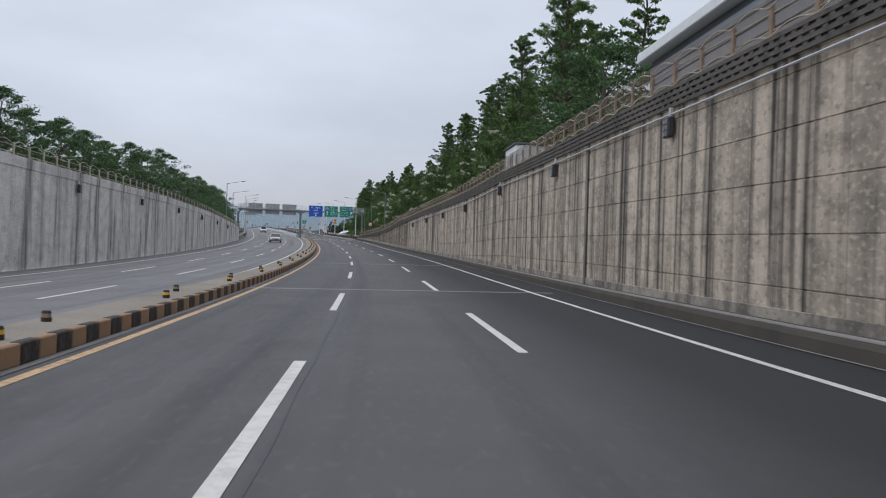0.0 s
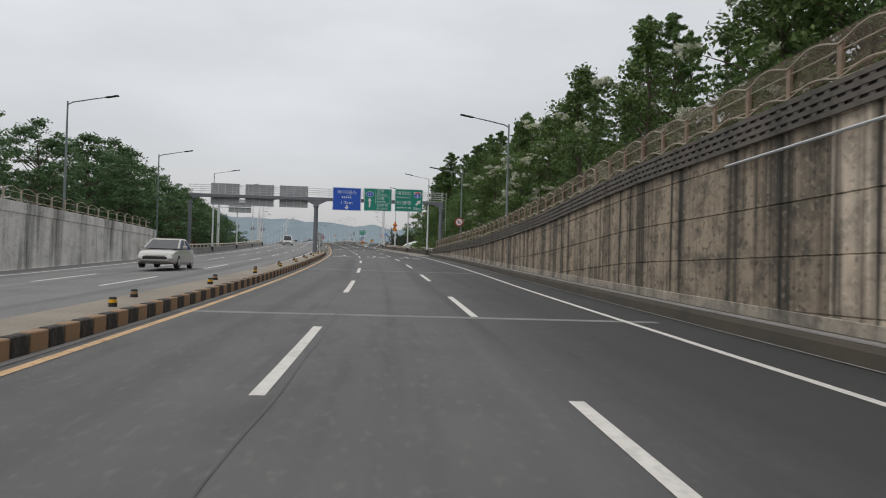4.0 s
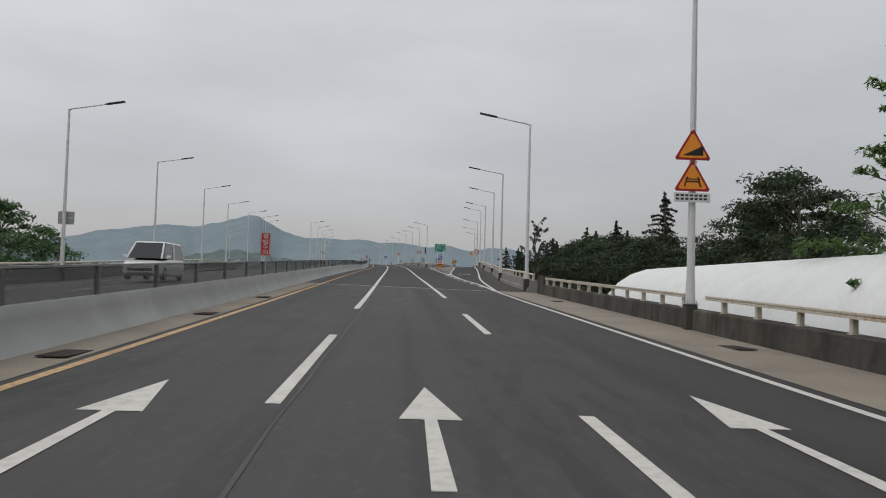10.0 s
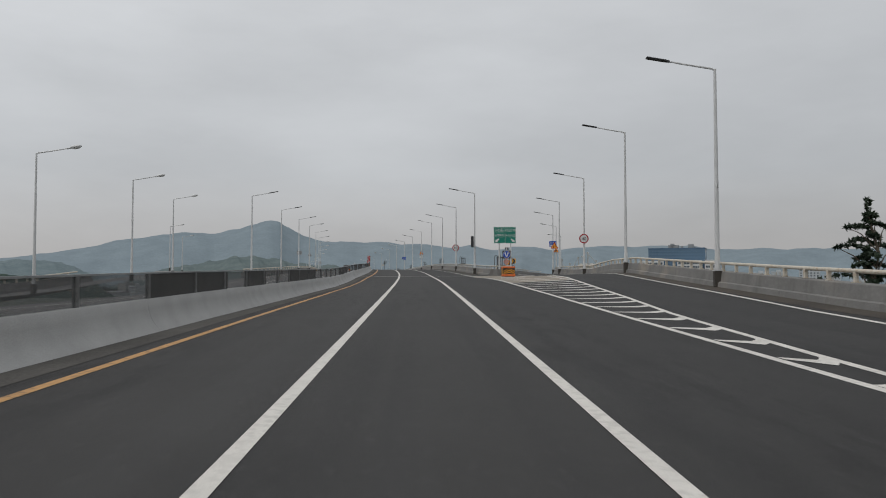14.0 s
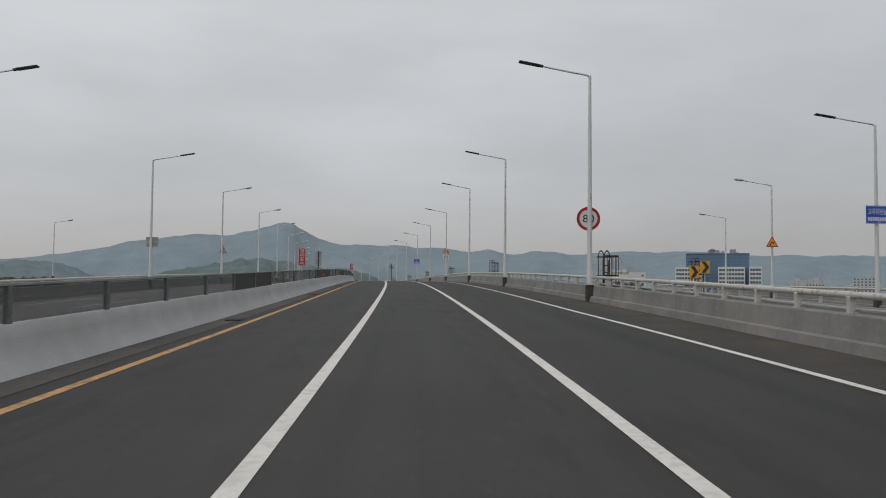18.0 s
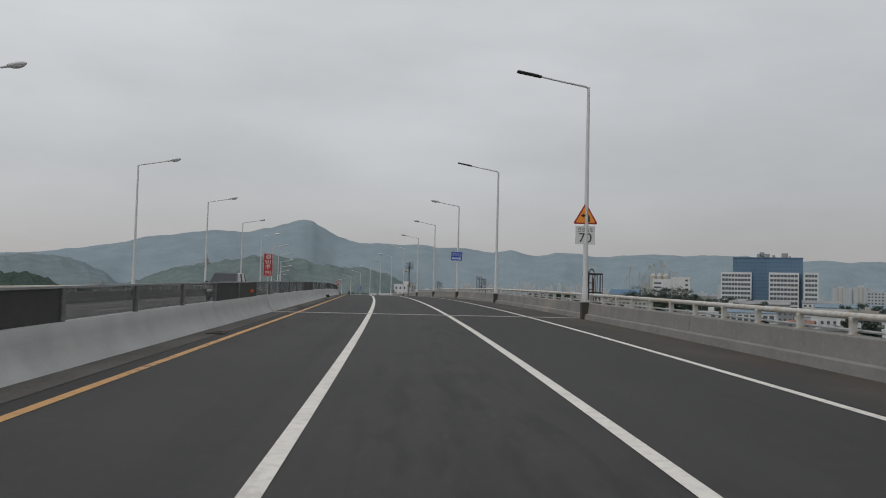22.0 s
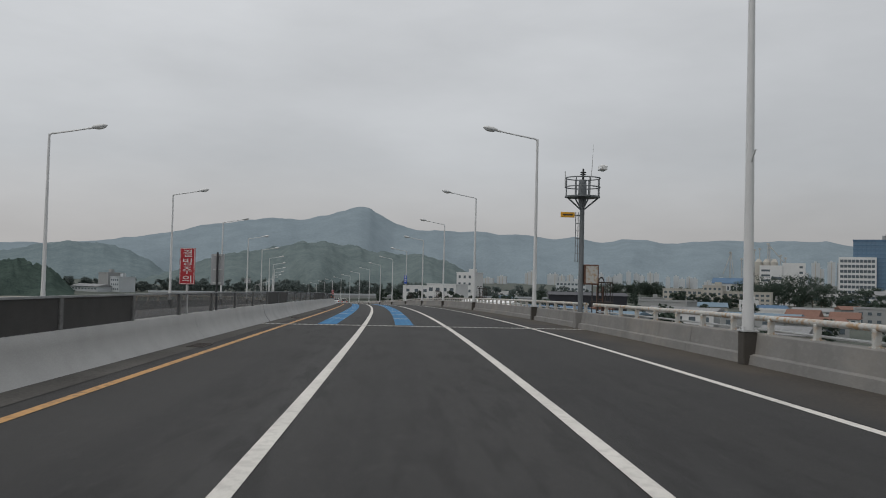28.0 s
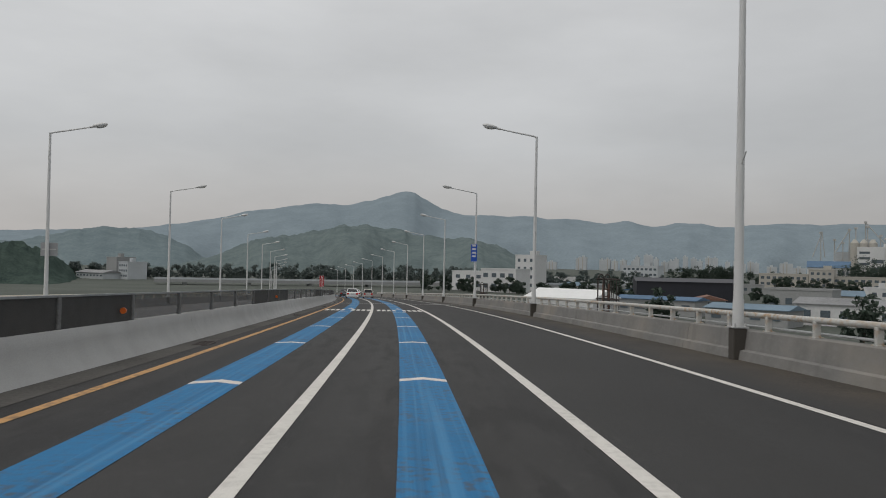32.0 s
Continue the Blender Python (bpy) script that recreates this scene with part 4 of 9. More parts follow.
# rubber of the seals, and the black put in for shade in slots and pits
SEAL_AND_SHADE = mat("rubber_seal_and_shade", (0.03, 0.03, 0.03), rough=0.8)
JOINT_PALE = mat("pale_joint_filler", (0.20, 0.20, 0.195), rough=0.9, vary=0.3, scale=0.8, fine=20)


def bar_along(bm, s0, s1, u, h, w, t, step=2.0, ufun=None, dfun=None):
    """A rectangular bar following the road."""
    f = ufun or (lambda s: u)
    d = dfun or (lambda s: 0.0)
    ribbon(bm, s0, s1, lambda s: [(f(s) - w / 2, h - t / 2 + d(s)), (f(s) + w / 2, h - t / 2 + d(s)), (f(s) + w / 2, h + t / 2 + d(s)), (f(s) - w / 2, h + t / 2 + d(s))], step, True, True, "run")


def round_along(bm, s0, s1, u, h, r, step=2.0, ufun=None, dfun=None, n=8):
    f = ufun or (lambda s: u)
    d = dfun or (lambda s: 0.0)
    ribbon(bm, s0, s1, lambda s: [(f(s) + r * math.cos(2 * math.pi * k / n), h + r * math.sin(2 * math.pi * k / n) + d(s)) for k in range(n)], step, True, True, "run")


def post_mesh():
    bm = bmesh.new()
    box(bm, -0.07, -0.055, 0.0, 0.05, 0.055, 0.30, bevel=0.015)
    box(bm, -0.09, -0.09, 0.0, 0.09, 0.09, 0.02)
    me = bpy.data.meshes.new("rail_post")
    bm.to_mesh(me)
    bm.free()
    return me


def bridge_rail(s0, s1, ufun, h, material, label, dfun=None, pitch=1.9, lower=True, beam=False):
    """One length of parapet rail: a top tube, a slim lower tube and short posts."""
    th = thing("parapet_rail", Matrix.Identity(4), label, "railing", kind="structure")
    d = dfun or (lambda s: 0.0)
    bm = bmesh.new()
    if beam:
        ribbon(bm, s0, s1, lambda s: [(ufun(s) + x, h + z) for x, z in ((-0.11, 0.27), (-0.11, 0.31), (-0.085, 0.325), (-0.11, 0.34), (-0.11, 0.375), (0.05, 0.375), (0.05, 0.27))], 2.0, True, True, "run")
    else:
        round_along(bm, s0, s1, 0, h + 0.32, 0.062, 2.0, ufun, d, 10)
    bmesh.ops.recalc_face_normals(bm, faces=bm.faces)
    part("top_rail", bm, material, th, smooth=not beam)
    if lower:
        bm = bmesh.new()
        round_along(bm, s0, s1, 0, h + 0.07, 0.028, 2.0, lambda s: ufun(s) + 0.13, d, 6)
        bmesh.ops.recalc_face_normals(bm, faces=bm.faces)
        part("lower_rail", bm, GALV, th, smooth=True)
    me = post_mesh()
    me.materials.append(material)
    for i in range(int((s1 - s0) / pitch) + 1):
        s = s0 + 0.2 + i * pitch
        if s < s1:
            ob = new("rail_post", me)
            ob.matrix_world = stand(s, ufun(s), h + d(s))
            ob.parent = th
    return th


bridge_rail(WALL_END + 1.4, 246.6, lambda s: 7.70, 0.53, RAIL_CREAM, "pale steel box-beam guard rail on short posts", None, 1.9, False, True)
bridge_rail(248.2, 269.4, lambda s: 7.70, 0.53, RAIL_CREAM, "pale steel box-beam guard rail on short posts", None, 1.9, False, True)
bridge_rail(272.8, 420.0, lambda s: parapet_u(s) + 0.36, 0.64, RAIL_CREAM, "weathered cream guard rail on the slip road", off_ramp, 2.1, False)
bridge_rail(420.0, 520.0, lambda s: parapet_u(s) + 0.36, 0.64, RAIL_GREY, "galvanised guard rail on the slip road", off_ramp, 2.6, False)
bridge_rail(NOSE + 2, NOSE + 110, lambda s: edge(s) - 5.36, 0.64, RAIL_GREY, "galvanised guard rail on the slip road", off_ramp, 2.6, False)
bridge_rail(NOSE + 1.2, 522.0, lambda s: between(s, [(NOSE, 8.11), (NOSE + 20, 7.56)]), 0.64, RAIL_GREY, "galvanised round guard rail on the parapet")
bridge_rail(523.2, 639.3, lambda s: 7.56, 0.64, RAIL_GREY, "galvanised round guard rail with rust spots")
bridge_rail(640.4, 900.0, lambda s: 7.56, 0.64, RAIL_GREY, "galvanised round guard rail with rust spots", pitch=2.0)
bridge_rail(LEFT_WALL_END + 1, 396.0, lambda s: opp_u(s) - 0.3, 0.62 + dip(-17.4), RAIL_CREAM, "pale guard rail beyond the opposite lanes", None, 2.6, False)
bridge_rail(NOSE + 8, 900.0, lambda s: -17.7, 0.62 + dip(-17.4), RAIL_CREAM, "pale guard rail beyond the opposite lanes", None, 3.2, False)

# screen fence on the median barrier: posts, a top bar, and panels, some solid and some meshed
screen = thing("screen_fence", Matrix.Identity(4), "dark grey anti-glare panel fence along the median barrier", "fence", kind="structure")
_bm = bmesh.new()
box(_bm, -0.04, -0.07, 0.60, 0.04, 0.07, 1.17, bevel=0.012)
_post = bpy.data.meshes.new("fence_post")
_bm.to_mesh(_post)
_bm.free()
_post.materials.append(mat("grey_fence_post", (0.13, 0.132, 0.13), rough=0.8, vary=0.5, scale=5, fine=30))
_solid, _grey, _mesh = [], [], []
for kind_, store in (("solid", _solid), ("mesh", _mesh)):
    _bm = bmesh.new()
    # a sheet in a slim frame; the meshed kind stands clear of the barrier with an open foot
    z = 0.66 if kind_ == "solid" else 0.69
    box(_bm, -0.012, 0.08, z, 0.012, 3.64, 1.14)
    for z0, z1 in ((z - 0.025, z), (1.14, 1.155)):
        box(_bm, -0.02, 0.08, z0, 0.02, 3.64, z1)
    me = bpy.data.meshes.new("panel_" + kind_)
    _bm.to_mesh(me)
    _bm.free()
    store.append(me)
_grey_me = _solid[0].copy()
_solid[0].materials.append(PANEL_DARK)
_grey_me.materials.append(PANEL_GREY)
_mesh[0].materials.append(PANEL_GREY)
_rng = random.Random(4)
FENCE_START = 189.5
for i in range(200):
    s = FENCE_START + 3.72 * i
    if s > 930:
        break
    a, b = road(s, -5.35), road(s + 3.72, -5.35)
    m = Matrix.Translation(a) @ Matrix.Rotation(math.atan2(-(b.x - a.x), b.y - a.y), 4, "Z") @ Matrix.Rotation(math.atan2(b.z - a.z, 3.72), 4, "X")
    ob = new("fence_post", _post)
    ob.matrix_world, ob.parent = m, screen
    if s < 330:
        me = _grey_me
    else:
        me = _solid[0] if (i % 7 in (3, 4) or _rng.random() < 0.12) else _mesh[0]
    ob = new("panel", me)
    ob.matrix_world, ob.parent = m, screen
_bm = bmesh.new()
bar_along(_bm, FENCE_START, 930.0, -5.35, 1.175, 0.07, 0.035)
bmesh.ops.recalc_face_normals(_bm, faces=_bm.faces)
part("top_bar", _bm, FENCE_BAR, screen, "grey steel top bar")

# steel beam guard rail beside the gantry foot
guard = thing("beam_guard_rail", Matrix.Identity(4), "galvanised W-beam guard rail on steel posts", "guard rail", kind="structure")
_bm = bmesh.new()
ribbon(_bm, 187.2, 204.8, lambda s: [(-4.60, 0.45), (-4.55, 0.50), (-4.60, 0.57), (-4.60, 0.61), (-4.55, 0.68), (-4.60, 0.75), (-4.62, 0.75), (-4.62, 0.45)], 1.5, True, True, "run")
bmesh.ops.recalc_face_normals(_bm, faces=_bm.faces)
part("beam", _bm, GALV, guard)
_bm = bmesh.new()
box(_bm, -0.06, -0.05, 0.0, 0.06, 0.05, 0.70)
_gp = bpy.data.meshes.new("guard_post")
_bm.to_mesh(_gp)
_bm.free()
_gp.materials.append(GALV)
for i in range(9):
    ob = new("guard_post", _gp)
    ob.matrix_world, ob.parent = stand(188.0 + 2.0 * i, -4.70), guard

# scalloped fence on the underpass walls
def scallop_fence(s0, s1, u, topfun, label, n):
    th = thing("wall_fence", Matrix.Identity(4), label, "fence", kind="structure")
    bm = bmesh.new()
    box(bm, -0.035, -0.075, 0.0, 0.035, 0.075, 0.64, bevel=0.008)
    me = bpy.data.meshes.new("fence_post")
    bm.to_mesh(me)
    bm.free()
    me.materials.append(FENCE_TAN if u < 0 else FENCE_BROWN)
    for i in range(n):
        s = s0 + (s1 - s0) * i / n
        if i % 1 == 0:
            ob = new("fence_post", me)
            ob.matrix_world, ob.parent = stand(s, u, topfun(s)), th
    pitch = (s1 - s0) / n
    for name, h, r in (("rail", 0.16, 0.014), ("rail", 0.50, 0.015)):
        bm = bmesh.new()
        round_along(bm, s0, s1, u, h, r, pitch, dfun=topfun, n=6)
        bmesh.ops.recalc_face_normals(bm, faces=bm.faces)
        part(name, bm, FENCE_TAN, th)
    for base, amp in ((0.04, 0.13), (0.60, 0.16)):
        bm = bmesh.new()
        round_along(bm, s0, s1, u - 0.04, base, 0.018, pitch / 8, n=5,
                    dfun=lambda s: topfun(s) + amp * abs(math.sin(math.pi * (s - s0) / pitch)) ** 1.3)
        bmesh.ops.recalc_face_normals(bm, faces=bm.faces)
        part("scallop_bar", bm, FENCE_TAN, th, "tan wavy bar")
    return th


scallop_fence(-40.0, WALL_END - 0.5, 7.2, wall_top, "brown steel fence with wavy tan bars on the wall", 130)
scallop_fence(-20.0, LEFT_WALL_END - 0.5, -17.9, left_top, "tan steel fence with wavy bars on the far wall", 90)

# perforated block band under the wall's coping
BLOCK = stained("block_band_concrete", (0.115, 0.105, 0.092), strength=0.7, density=(0.9, 0.5, 1), warm=(0.2, 0.17, 0.14))
band = thing("block_band", Matrix.Identity(4), "band of perforated dark concrete blocks below the coping", "wall trim", kind="structure")
for k in range(4):
    bm = bmesh.new()
    bar_along(bm, -40.0, WALL_END - 0.5, 6.955, -0.56 + 0.145 * k, 0.05, 0.088, 3.0, dfun=wall_top)
    bmesh.ops.recalc_face_normals(bm, faces=bm.faces)
    part("course", bm, BLOCK, band)
_bm = bmesh.new()
_s = -10.0
while _s < WALL_END - 1:
    for k in range(3):
        a = _s + (0.2 if k % 2 else 0.0)
        h = wall_top(a)
        p = stand(a, 6.96, h - 0.53 + 0.145 * k)
        box(_bm, -0.022, -0.085, 0.0, 0.022, 0.085, 0.09, p)
    _s += 0.42
part("web_block", _bm, BLOCK, band)["kind"] = "stuff"
# a dark sheet paints the shade inside the slots, just before the wall face
part("backing", (lambda bm: (ribbon(bm, -40.0, WALL_END - 0.5, lambda s: [(6.972, wall_top(s) - 0.58), (6.972, wall_top(s) - 0.08)], 3.0), bm)[1])(bmesh.new()), SEAL_AND_SHADE, band, "dark sheet behind the blocks standing for the shade in their slots")

# conduit and lights on the wall
_bm = bmesh.new()
round_along(_bm, -40.0, 112.0, 6.93, -0.72, 0.03, 3.0, dfun=lambda s: wall_top(s) - 0.18 * between(s, [(0, 0), (60, 1), (112, 1)]), n=6)
bmesh.ops.recalc_face_normals(_bm, faces=_bm.faces)
tagged(link("conduit", _bm, GALV), "pale steel cable conduit clipped to the wall", "conduit")


def make_wall_light():
    th = thing("wall_light", Matrix.Identity(4), "grimy floodlight box hung from the conduit on the wall", "wall light", "floodlights on the wall")
    bm = bmesh.new()
    box(bm, -0.20, -0.20, -0.50, -0.03, 0.20, 0.0, bevel=0.03)
    part("housing", bm, DARK_METAL, th)
    for k in range(3):
        for j in range(2):
            bm = bmesh.new()
            box(bm, -0.215, -0.15 + 0.17 * j, -0.46 + 0.15 * k, -0.20, -0.02 + 0.17 * j, -0.36 + 0.15 * k)
            part("lens", bm, LENS_DIRTY, th)
    bm = bmesh.new()
    box(bm, -0.10, -0.06, 0.0, 0.0, 0.06, 0.24, bevel=0.01)
    part("junction_box", bm, GALV, th)
    return th


_wl0 = make_wall_light()
for i, s in enumerate((20.4, 7.2, -6.0, 33.4, 46.8, 61.2, 74.6, 87.8, 101.0)):
    m = stand(s, 6.98, wall_top(s) - 0.86 - 0.15 * (s > 50))
    if i == 0:
        _wl0.matrix_world = m
    else:
        copy_thing(_wl0, m)
for i in range(9):
    s = 5.0 + 16.0 * i
    copy_thing(_wl0, stand(s, -17.62, left_top(s) - 0.75, 180))

# striped median kerb, block by block
kerb = thing("median_kerb", Matrix.Identity(4), "kerb of worn yellow and black painted blocks", "kerb", kind="structure")
_bm = bmesh.new()
box(_bm, -0.08, 0.006, 0.0, 0.08, 0.566, 0.275, bevel=0.02)
_km = bpy.data.meshes.new("kerb_block")
_bm.to_mesh(_km)
_bm.free()
_km2 = _km.copy()
_km.materials.append(KERB_YELLOW)
_km2.materials.append(KERB_BLACK)
for i in range(310):
    s = 4.65 + 0.572 * i
    ob = new("kerb_block", _km if i % 2 else _km2)
    ob.matrix_world, ob.parent = stand(s, -4.43, 0.004), kerb
_bm = bmesh.new()
bar_along(_bm, S0, 4.6, -4.43, 0.14, 0.16, 0.28)
part("kerb_run", _bm, KERB_YELLOW, kerb)


def make_stud(yellow):
    th = thing("kerb_reflector", Matrix.Identity(4), "small %s reflector stud on the median" % ("yellow and black" if yellow else "black"), "reflector", "reflector studs on the median")
    bm = bmesh.new()
    tube(bm, [(0, 0, 0), (0, 0, 0.07)], 0.075, 10)
    part("base", bm, RUBBER, th)
    bm = bmesh.new()
    tube(bm, [(0, 0, 0.07), (0, 0, 0.13)], 0.068, 10)
    part("reflector_band", bm, REFLECT_Y if yellow else KERB_YELLOW, th)
    bm = bmesh.new()
    tube(bm, [(0, 0, 0.13), (0, 0, 0.17)], [0.072, 0.055], 10)
    part("cap", bm, RUBBER, th)
    return th


_st = {True: make_stud(True), False: make_stud(False)}
for i in range(21):
    s = 10.6 + 8.3 * i
    for yellow, ds, u in ((True, 0.0, -4.72), (False, 2.4, -5.05)):
        if i == 0:
            _st[yellow].matrix_world = stand(s + ds, u, 0.275)
        else:
            copy_thing(_st[yellow], stand(s + ds, u, 0.275))

# expansion joints
def expansion_joint(s, u0, u1, width, label, skew=0.0):
    th = thing("expansion_joint", Matrix.Identity(4), label, "expansion joint", kind="structure")
    for name, a, b, lift, mt in (("steel_edge", -width / 2, -0.05, 0.010, JOINT_STEEL), ("steel_edge", 0.05, width / 2, 0.010, JOINT_STEEL), ("rubber_seal", -0.05, 0.05, 0.006, SEAL_AND_SHADE)):
        bm = bmesh.new()
        us = stations(u0, u1, 1.5)
        r0 = [bm.verts.new(road(s + a + skew * u, u, lift)) for u in us]
        r1 = [bm.verts.new(road(s + b + skew * u, u, lift)) for u in us]
        for k in range(len(us) - 1):
            bm.faces.new((r0[k], r0[k + 1], r1[k + 1], r1[k]))
        part(name, bm, mt, th)
    bm = bmesh.new()
    u = u0
    k = 0
    while u < u1:
        box(bm, -0.05, -0.07, 0.0, 0.05, 0.07, 0.016, stand(s + skew * u, u, 0.0))
        u += 0.2
    part("finger_plate", bm, GALV, th)
    return th


for s in (271.6, 403.5, 522.7, 639.4, 762.0):
    expansion_joint(s, -4.95, 7.2, 0.55, "steel finger expansion joint across the bridge deck", 0.10 if 400 < s < 410 else 0.0)


def filler_strip(s, width):
    return tagged(swept("joint_strip", s - width / 2, s + width / 2, lambda q: [(-4.3, 0.005), (5.9, 0.005)], JOINT_PALE, step=1.0), "pale filled joint across the asphalt", "joint", kind="structure")


for s in (28.7, 57.2, 85.7, 113.0, 140.6, 164.0):
    filler_strip(s, 0.42)

# grates in the gutter
GRATE = mat("rusty_grate", (0.06, 0.05, 0.045), rough=0.8, vary=0.3, scale=6, fine=50, bump=0.2)


def make_grate():
    th = thing("drain_grate", Matrix.Identity(4), "dark iron drain grate in the gutter", "drain", "drain grates")
    bm = bmesh.new()
    for x in (-0.2, 0.17):
        box(bm, x, -0.5, 0.0, x + 0.03, 0.5, 0.02)
    for y in (-0.5, 0.47):
        box(bm, -0.2, y, 0.0, 0.2, y + 0.03, 0.02)
    part("frame", bm, GRATE, th)
    bm = bmesh.new()
    box(bm, -0.17, -0.46, 0.004, 0.17, -0.43, 0.018)
    first = part("bar", bm, GRATE, th)
    for k in range(1, 14):
        ob = new("bar", first.data)
        ob.parent, ob.location = th, (0, 0.066 * k, 0)
    # thin black plate under the bars stands in for the shaded pit
    bm = bmesh.new()
    box(bm, -0.17, -0.47, 0.0, 0.17, 0.47, 0.003)
    part("pit_shade", bm, SEAL_AND_SHADE, th)
    return th


_g0 = make_grate()
copy_thing(_g0, stand(261.8, 6.75, 0.014))
copy_thing(_g0, stand(242.5, 6.75, 0.014))
for i, s in enumerate([221.0, 212.6, 229.4, 238.0, 246.6, 255.2] + [411.5 + 19.6 * k for k in range(20)]):
    m = stand(s, -4.5, 0.013 if s < 272 else 0.002)
    if i == 0:
        _g0.matrix_world = m
    else:
        copy_thing(_g0, m)

# sealed joint in the old asphalt and dark patches of repair
SEAL = mat("bitumen_seal", (0.040, 0.040, 0.041), rough=0.6, vary=0.3, scale=2, fine=30)
seams = thing("road_seams", Matrix.Identity(4), "dark bitumen seams along the lanes of the old asphalt", "road seam", kind="structure")
for u, s0, s1 in ((-1.0, -30.0, 268.0),):
    bm = bmesh.new()
    ribbon(bm, s0, s1, lambda s: [(u + 0.02 * math.sin(s * 0.31) + 0.012 * math.sin(s * 1.1), 0.005), (u + 0.028 + 0.02 * math.sin(s * 0.31) + 0.016 * math.sin(s * 1.23), 0.005)], 0.8)
    part("seam", bm, SEAL, seams)

# ---- lettering and signs ----
SIGN_WHITE = mat("sign_white", (0.66, 0.67, 0.66), rough=0.45, vary=0.06, scale=3, fine=30, bump=0.02)
SIGN_GREEN = mat("sign_green", (0.0, 0.205, 0.150), rough=0.45, vary=0.1, scale=2, fine=30, bump=0.02)
SIGN_BLUE = mat("sign_blue", (0.012, 0.082, 0.45), rough=0.45, vary=0.1, scale=2, fine=30, bump=0.02)
SIGN_RED = mat("sign_red", (0.36, 0.016, 0.024), rough=0.45, vary=0.1, scale=3, fine=30, bump=0.02)
SIGN_ORANGE = mat("sign_orange", (0.85, 0.30, 0.03), rough=0.45, vary=0.1, scale=3, fine=30, bump=0.02)
SIGN_BLACK = mat("sign_black", (0.015, 0.015, 0.016), rough=0.5, vary=0.1, scale=3, fine=30, bump=0.02)
SIGN_BACK = mat("bare_aluminium_back", (0.33, 0.34, 0.35), rough=0.5, metal=0.3, vary=0.12, scale=1.5, fine=30, bump=0.05)
GANTRY = mat("gantry_grey_paint", (0.14, 0.15, 0.165), rough=0.55, vary=0.12, scale=1.5, fine=40, bump=0.05)


def letters(body, width, height, m, material, parent, name="lettering", thick=0.004):
    """Words fitted into width x height, centred on m's origin, upright in m's x-z plane, facing -y."""
    me = WORDS[body].copy()
    xs = [v.co.x for v in me.vertices]
    ys = [v.co.y for v in me.vertices]
    sx, sy = width / (max(xs) - min(xs)), height / (max(ys) - min(ys))
    cx, cy = (max(xs) + min(xs)) / 2, (max(ys) + min(ys)) / 2
    for v in me.vertices:
        v.co = m @ Vector(((v.co.x - cx) * sx, -thick, (v.co.y - cy) * sy))
    me.materials.clear()
    me.materials.append(material)
    out = new(name, me)
    out.parent = parent
    return out


def plate(bm, x0, z0, x1, z1, y=0.0, t=0.02, r=0.0):
    box(bm, x0, y, z0, x1, y + t, z1, bevel=r)


def poly(bm, pts, y, m=None):
    vs = [bm.verts.new((m @ Vector((x, y, z))) if m else (x, y, z)) for x, z in pts]
    return bm.faces.new(vs)


def slab(bm, pts, y0, y1, m=None):
    """A flat shape with thickness in the x-z plane."""
    a = [bm.verts.new((m @ Vector((x, y0, z))) if m else (x, y0, z)) for x, z in pts]
    b = [bm.verts.new((m @ Vector((x, y1, z))) if m else (x, y1, z)) for x, z in pts]
    bm.faces.new(a)
    bm.faces.new(b[::-1])
    for i in range(len(pts)):
        j = (i + 1) % len(pts)
        bm.faces.new((a[j], a[i], b[i], b[j]))


def disc_pts(r, n=28, cx=0.0, cz=0.0):
    return [(cx + r * math.cos(2 * math.pi * k / n), cz + r * math.sin(2 * math.pi * k / n)) for k in range(n)]


def tri_pts(w, cz=0.0):
    h = w * 0.87
    c = 0.06 * w
    return [(-w / 2 + c, cz - h / 3), (w / 2 - c, cz - h / 3), (w / 2 - c * 0.4, cz - h / 3 + c), (c * 0.6, cz + 2 * h / 3 - c), (-c * 0.6, cz + 2 * h / 3 - c), (-w / 2 + c * 0.4, cz - h / 3 + c)]


def arrow_pts(w, h, cx=0.0, cz=0.0, stem=0.3, head=0.45):
    return [(cx - w * stem / 2, cz - h / 2), (cx + w * stem / 2, cz - h / 2), (cx + w * stem / 2, cz + h / 2 - h * head), (cx + w / 2, cz + h / 2 - h * head), (cx, cz + h / 2), (cx - w / 2, cz + h / 2 - h * head), (cx - w * stem / 2, cz + h / 2 - h * head)]


def turned(pts, deg, cx=0.0, cz=0.0):
    a = radians(deg)
    return [(cx + (x - cx) * math.cos(a) - (z - cz) * math.sin(a), cz + (x - cx) * math.sin(a) + (z - cz) * math.cos(a)) for x, z in pts]


def shape(name, pts, y0, y1, material, parent, label=""):
    bm = bmesh.new()
    slab(bm, pts, y0, y1)
    bmesh.ops.recalc_face_normals(bm, faces=bm.faces)
    return part(name, bm, material, parent, label)





def rect(x0, z0, x1, z1):
    return [(x0, z0), (x1, z0), (x1, z1), (x0, z1)]


# overhead gantry
GS = 186.6
gantry = thing("sign_gantry", stand(GS, 0, 0), "dark grey steel sign gantry spanning both carriageways", "gantry")
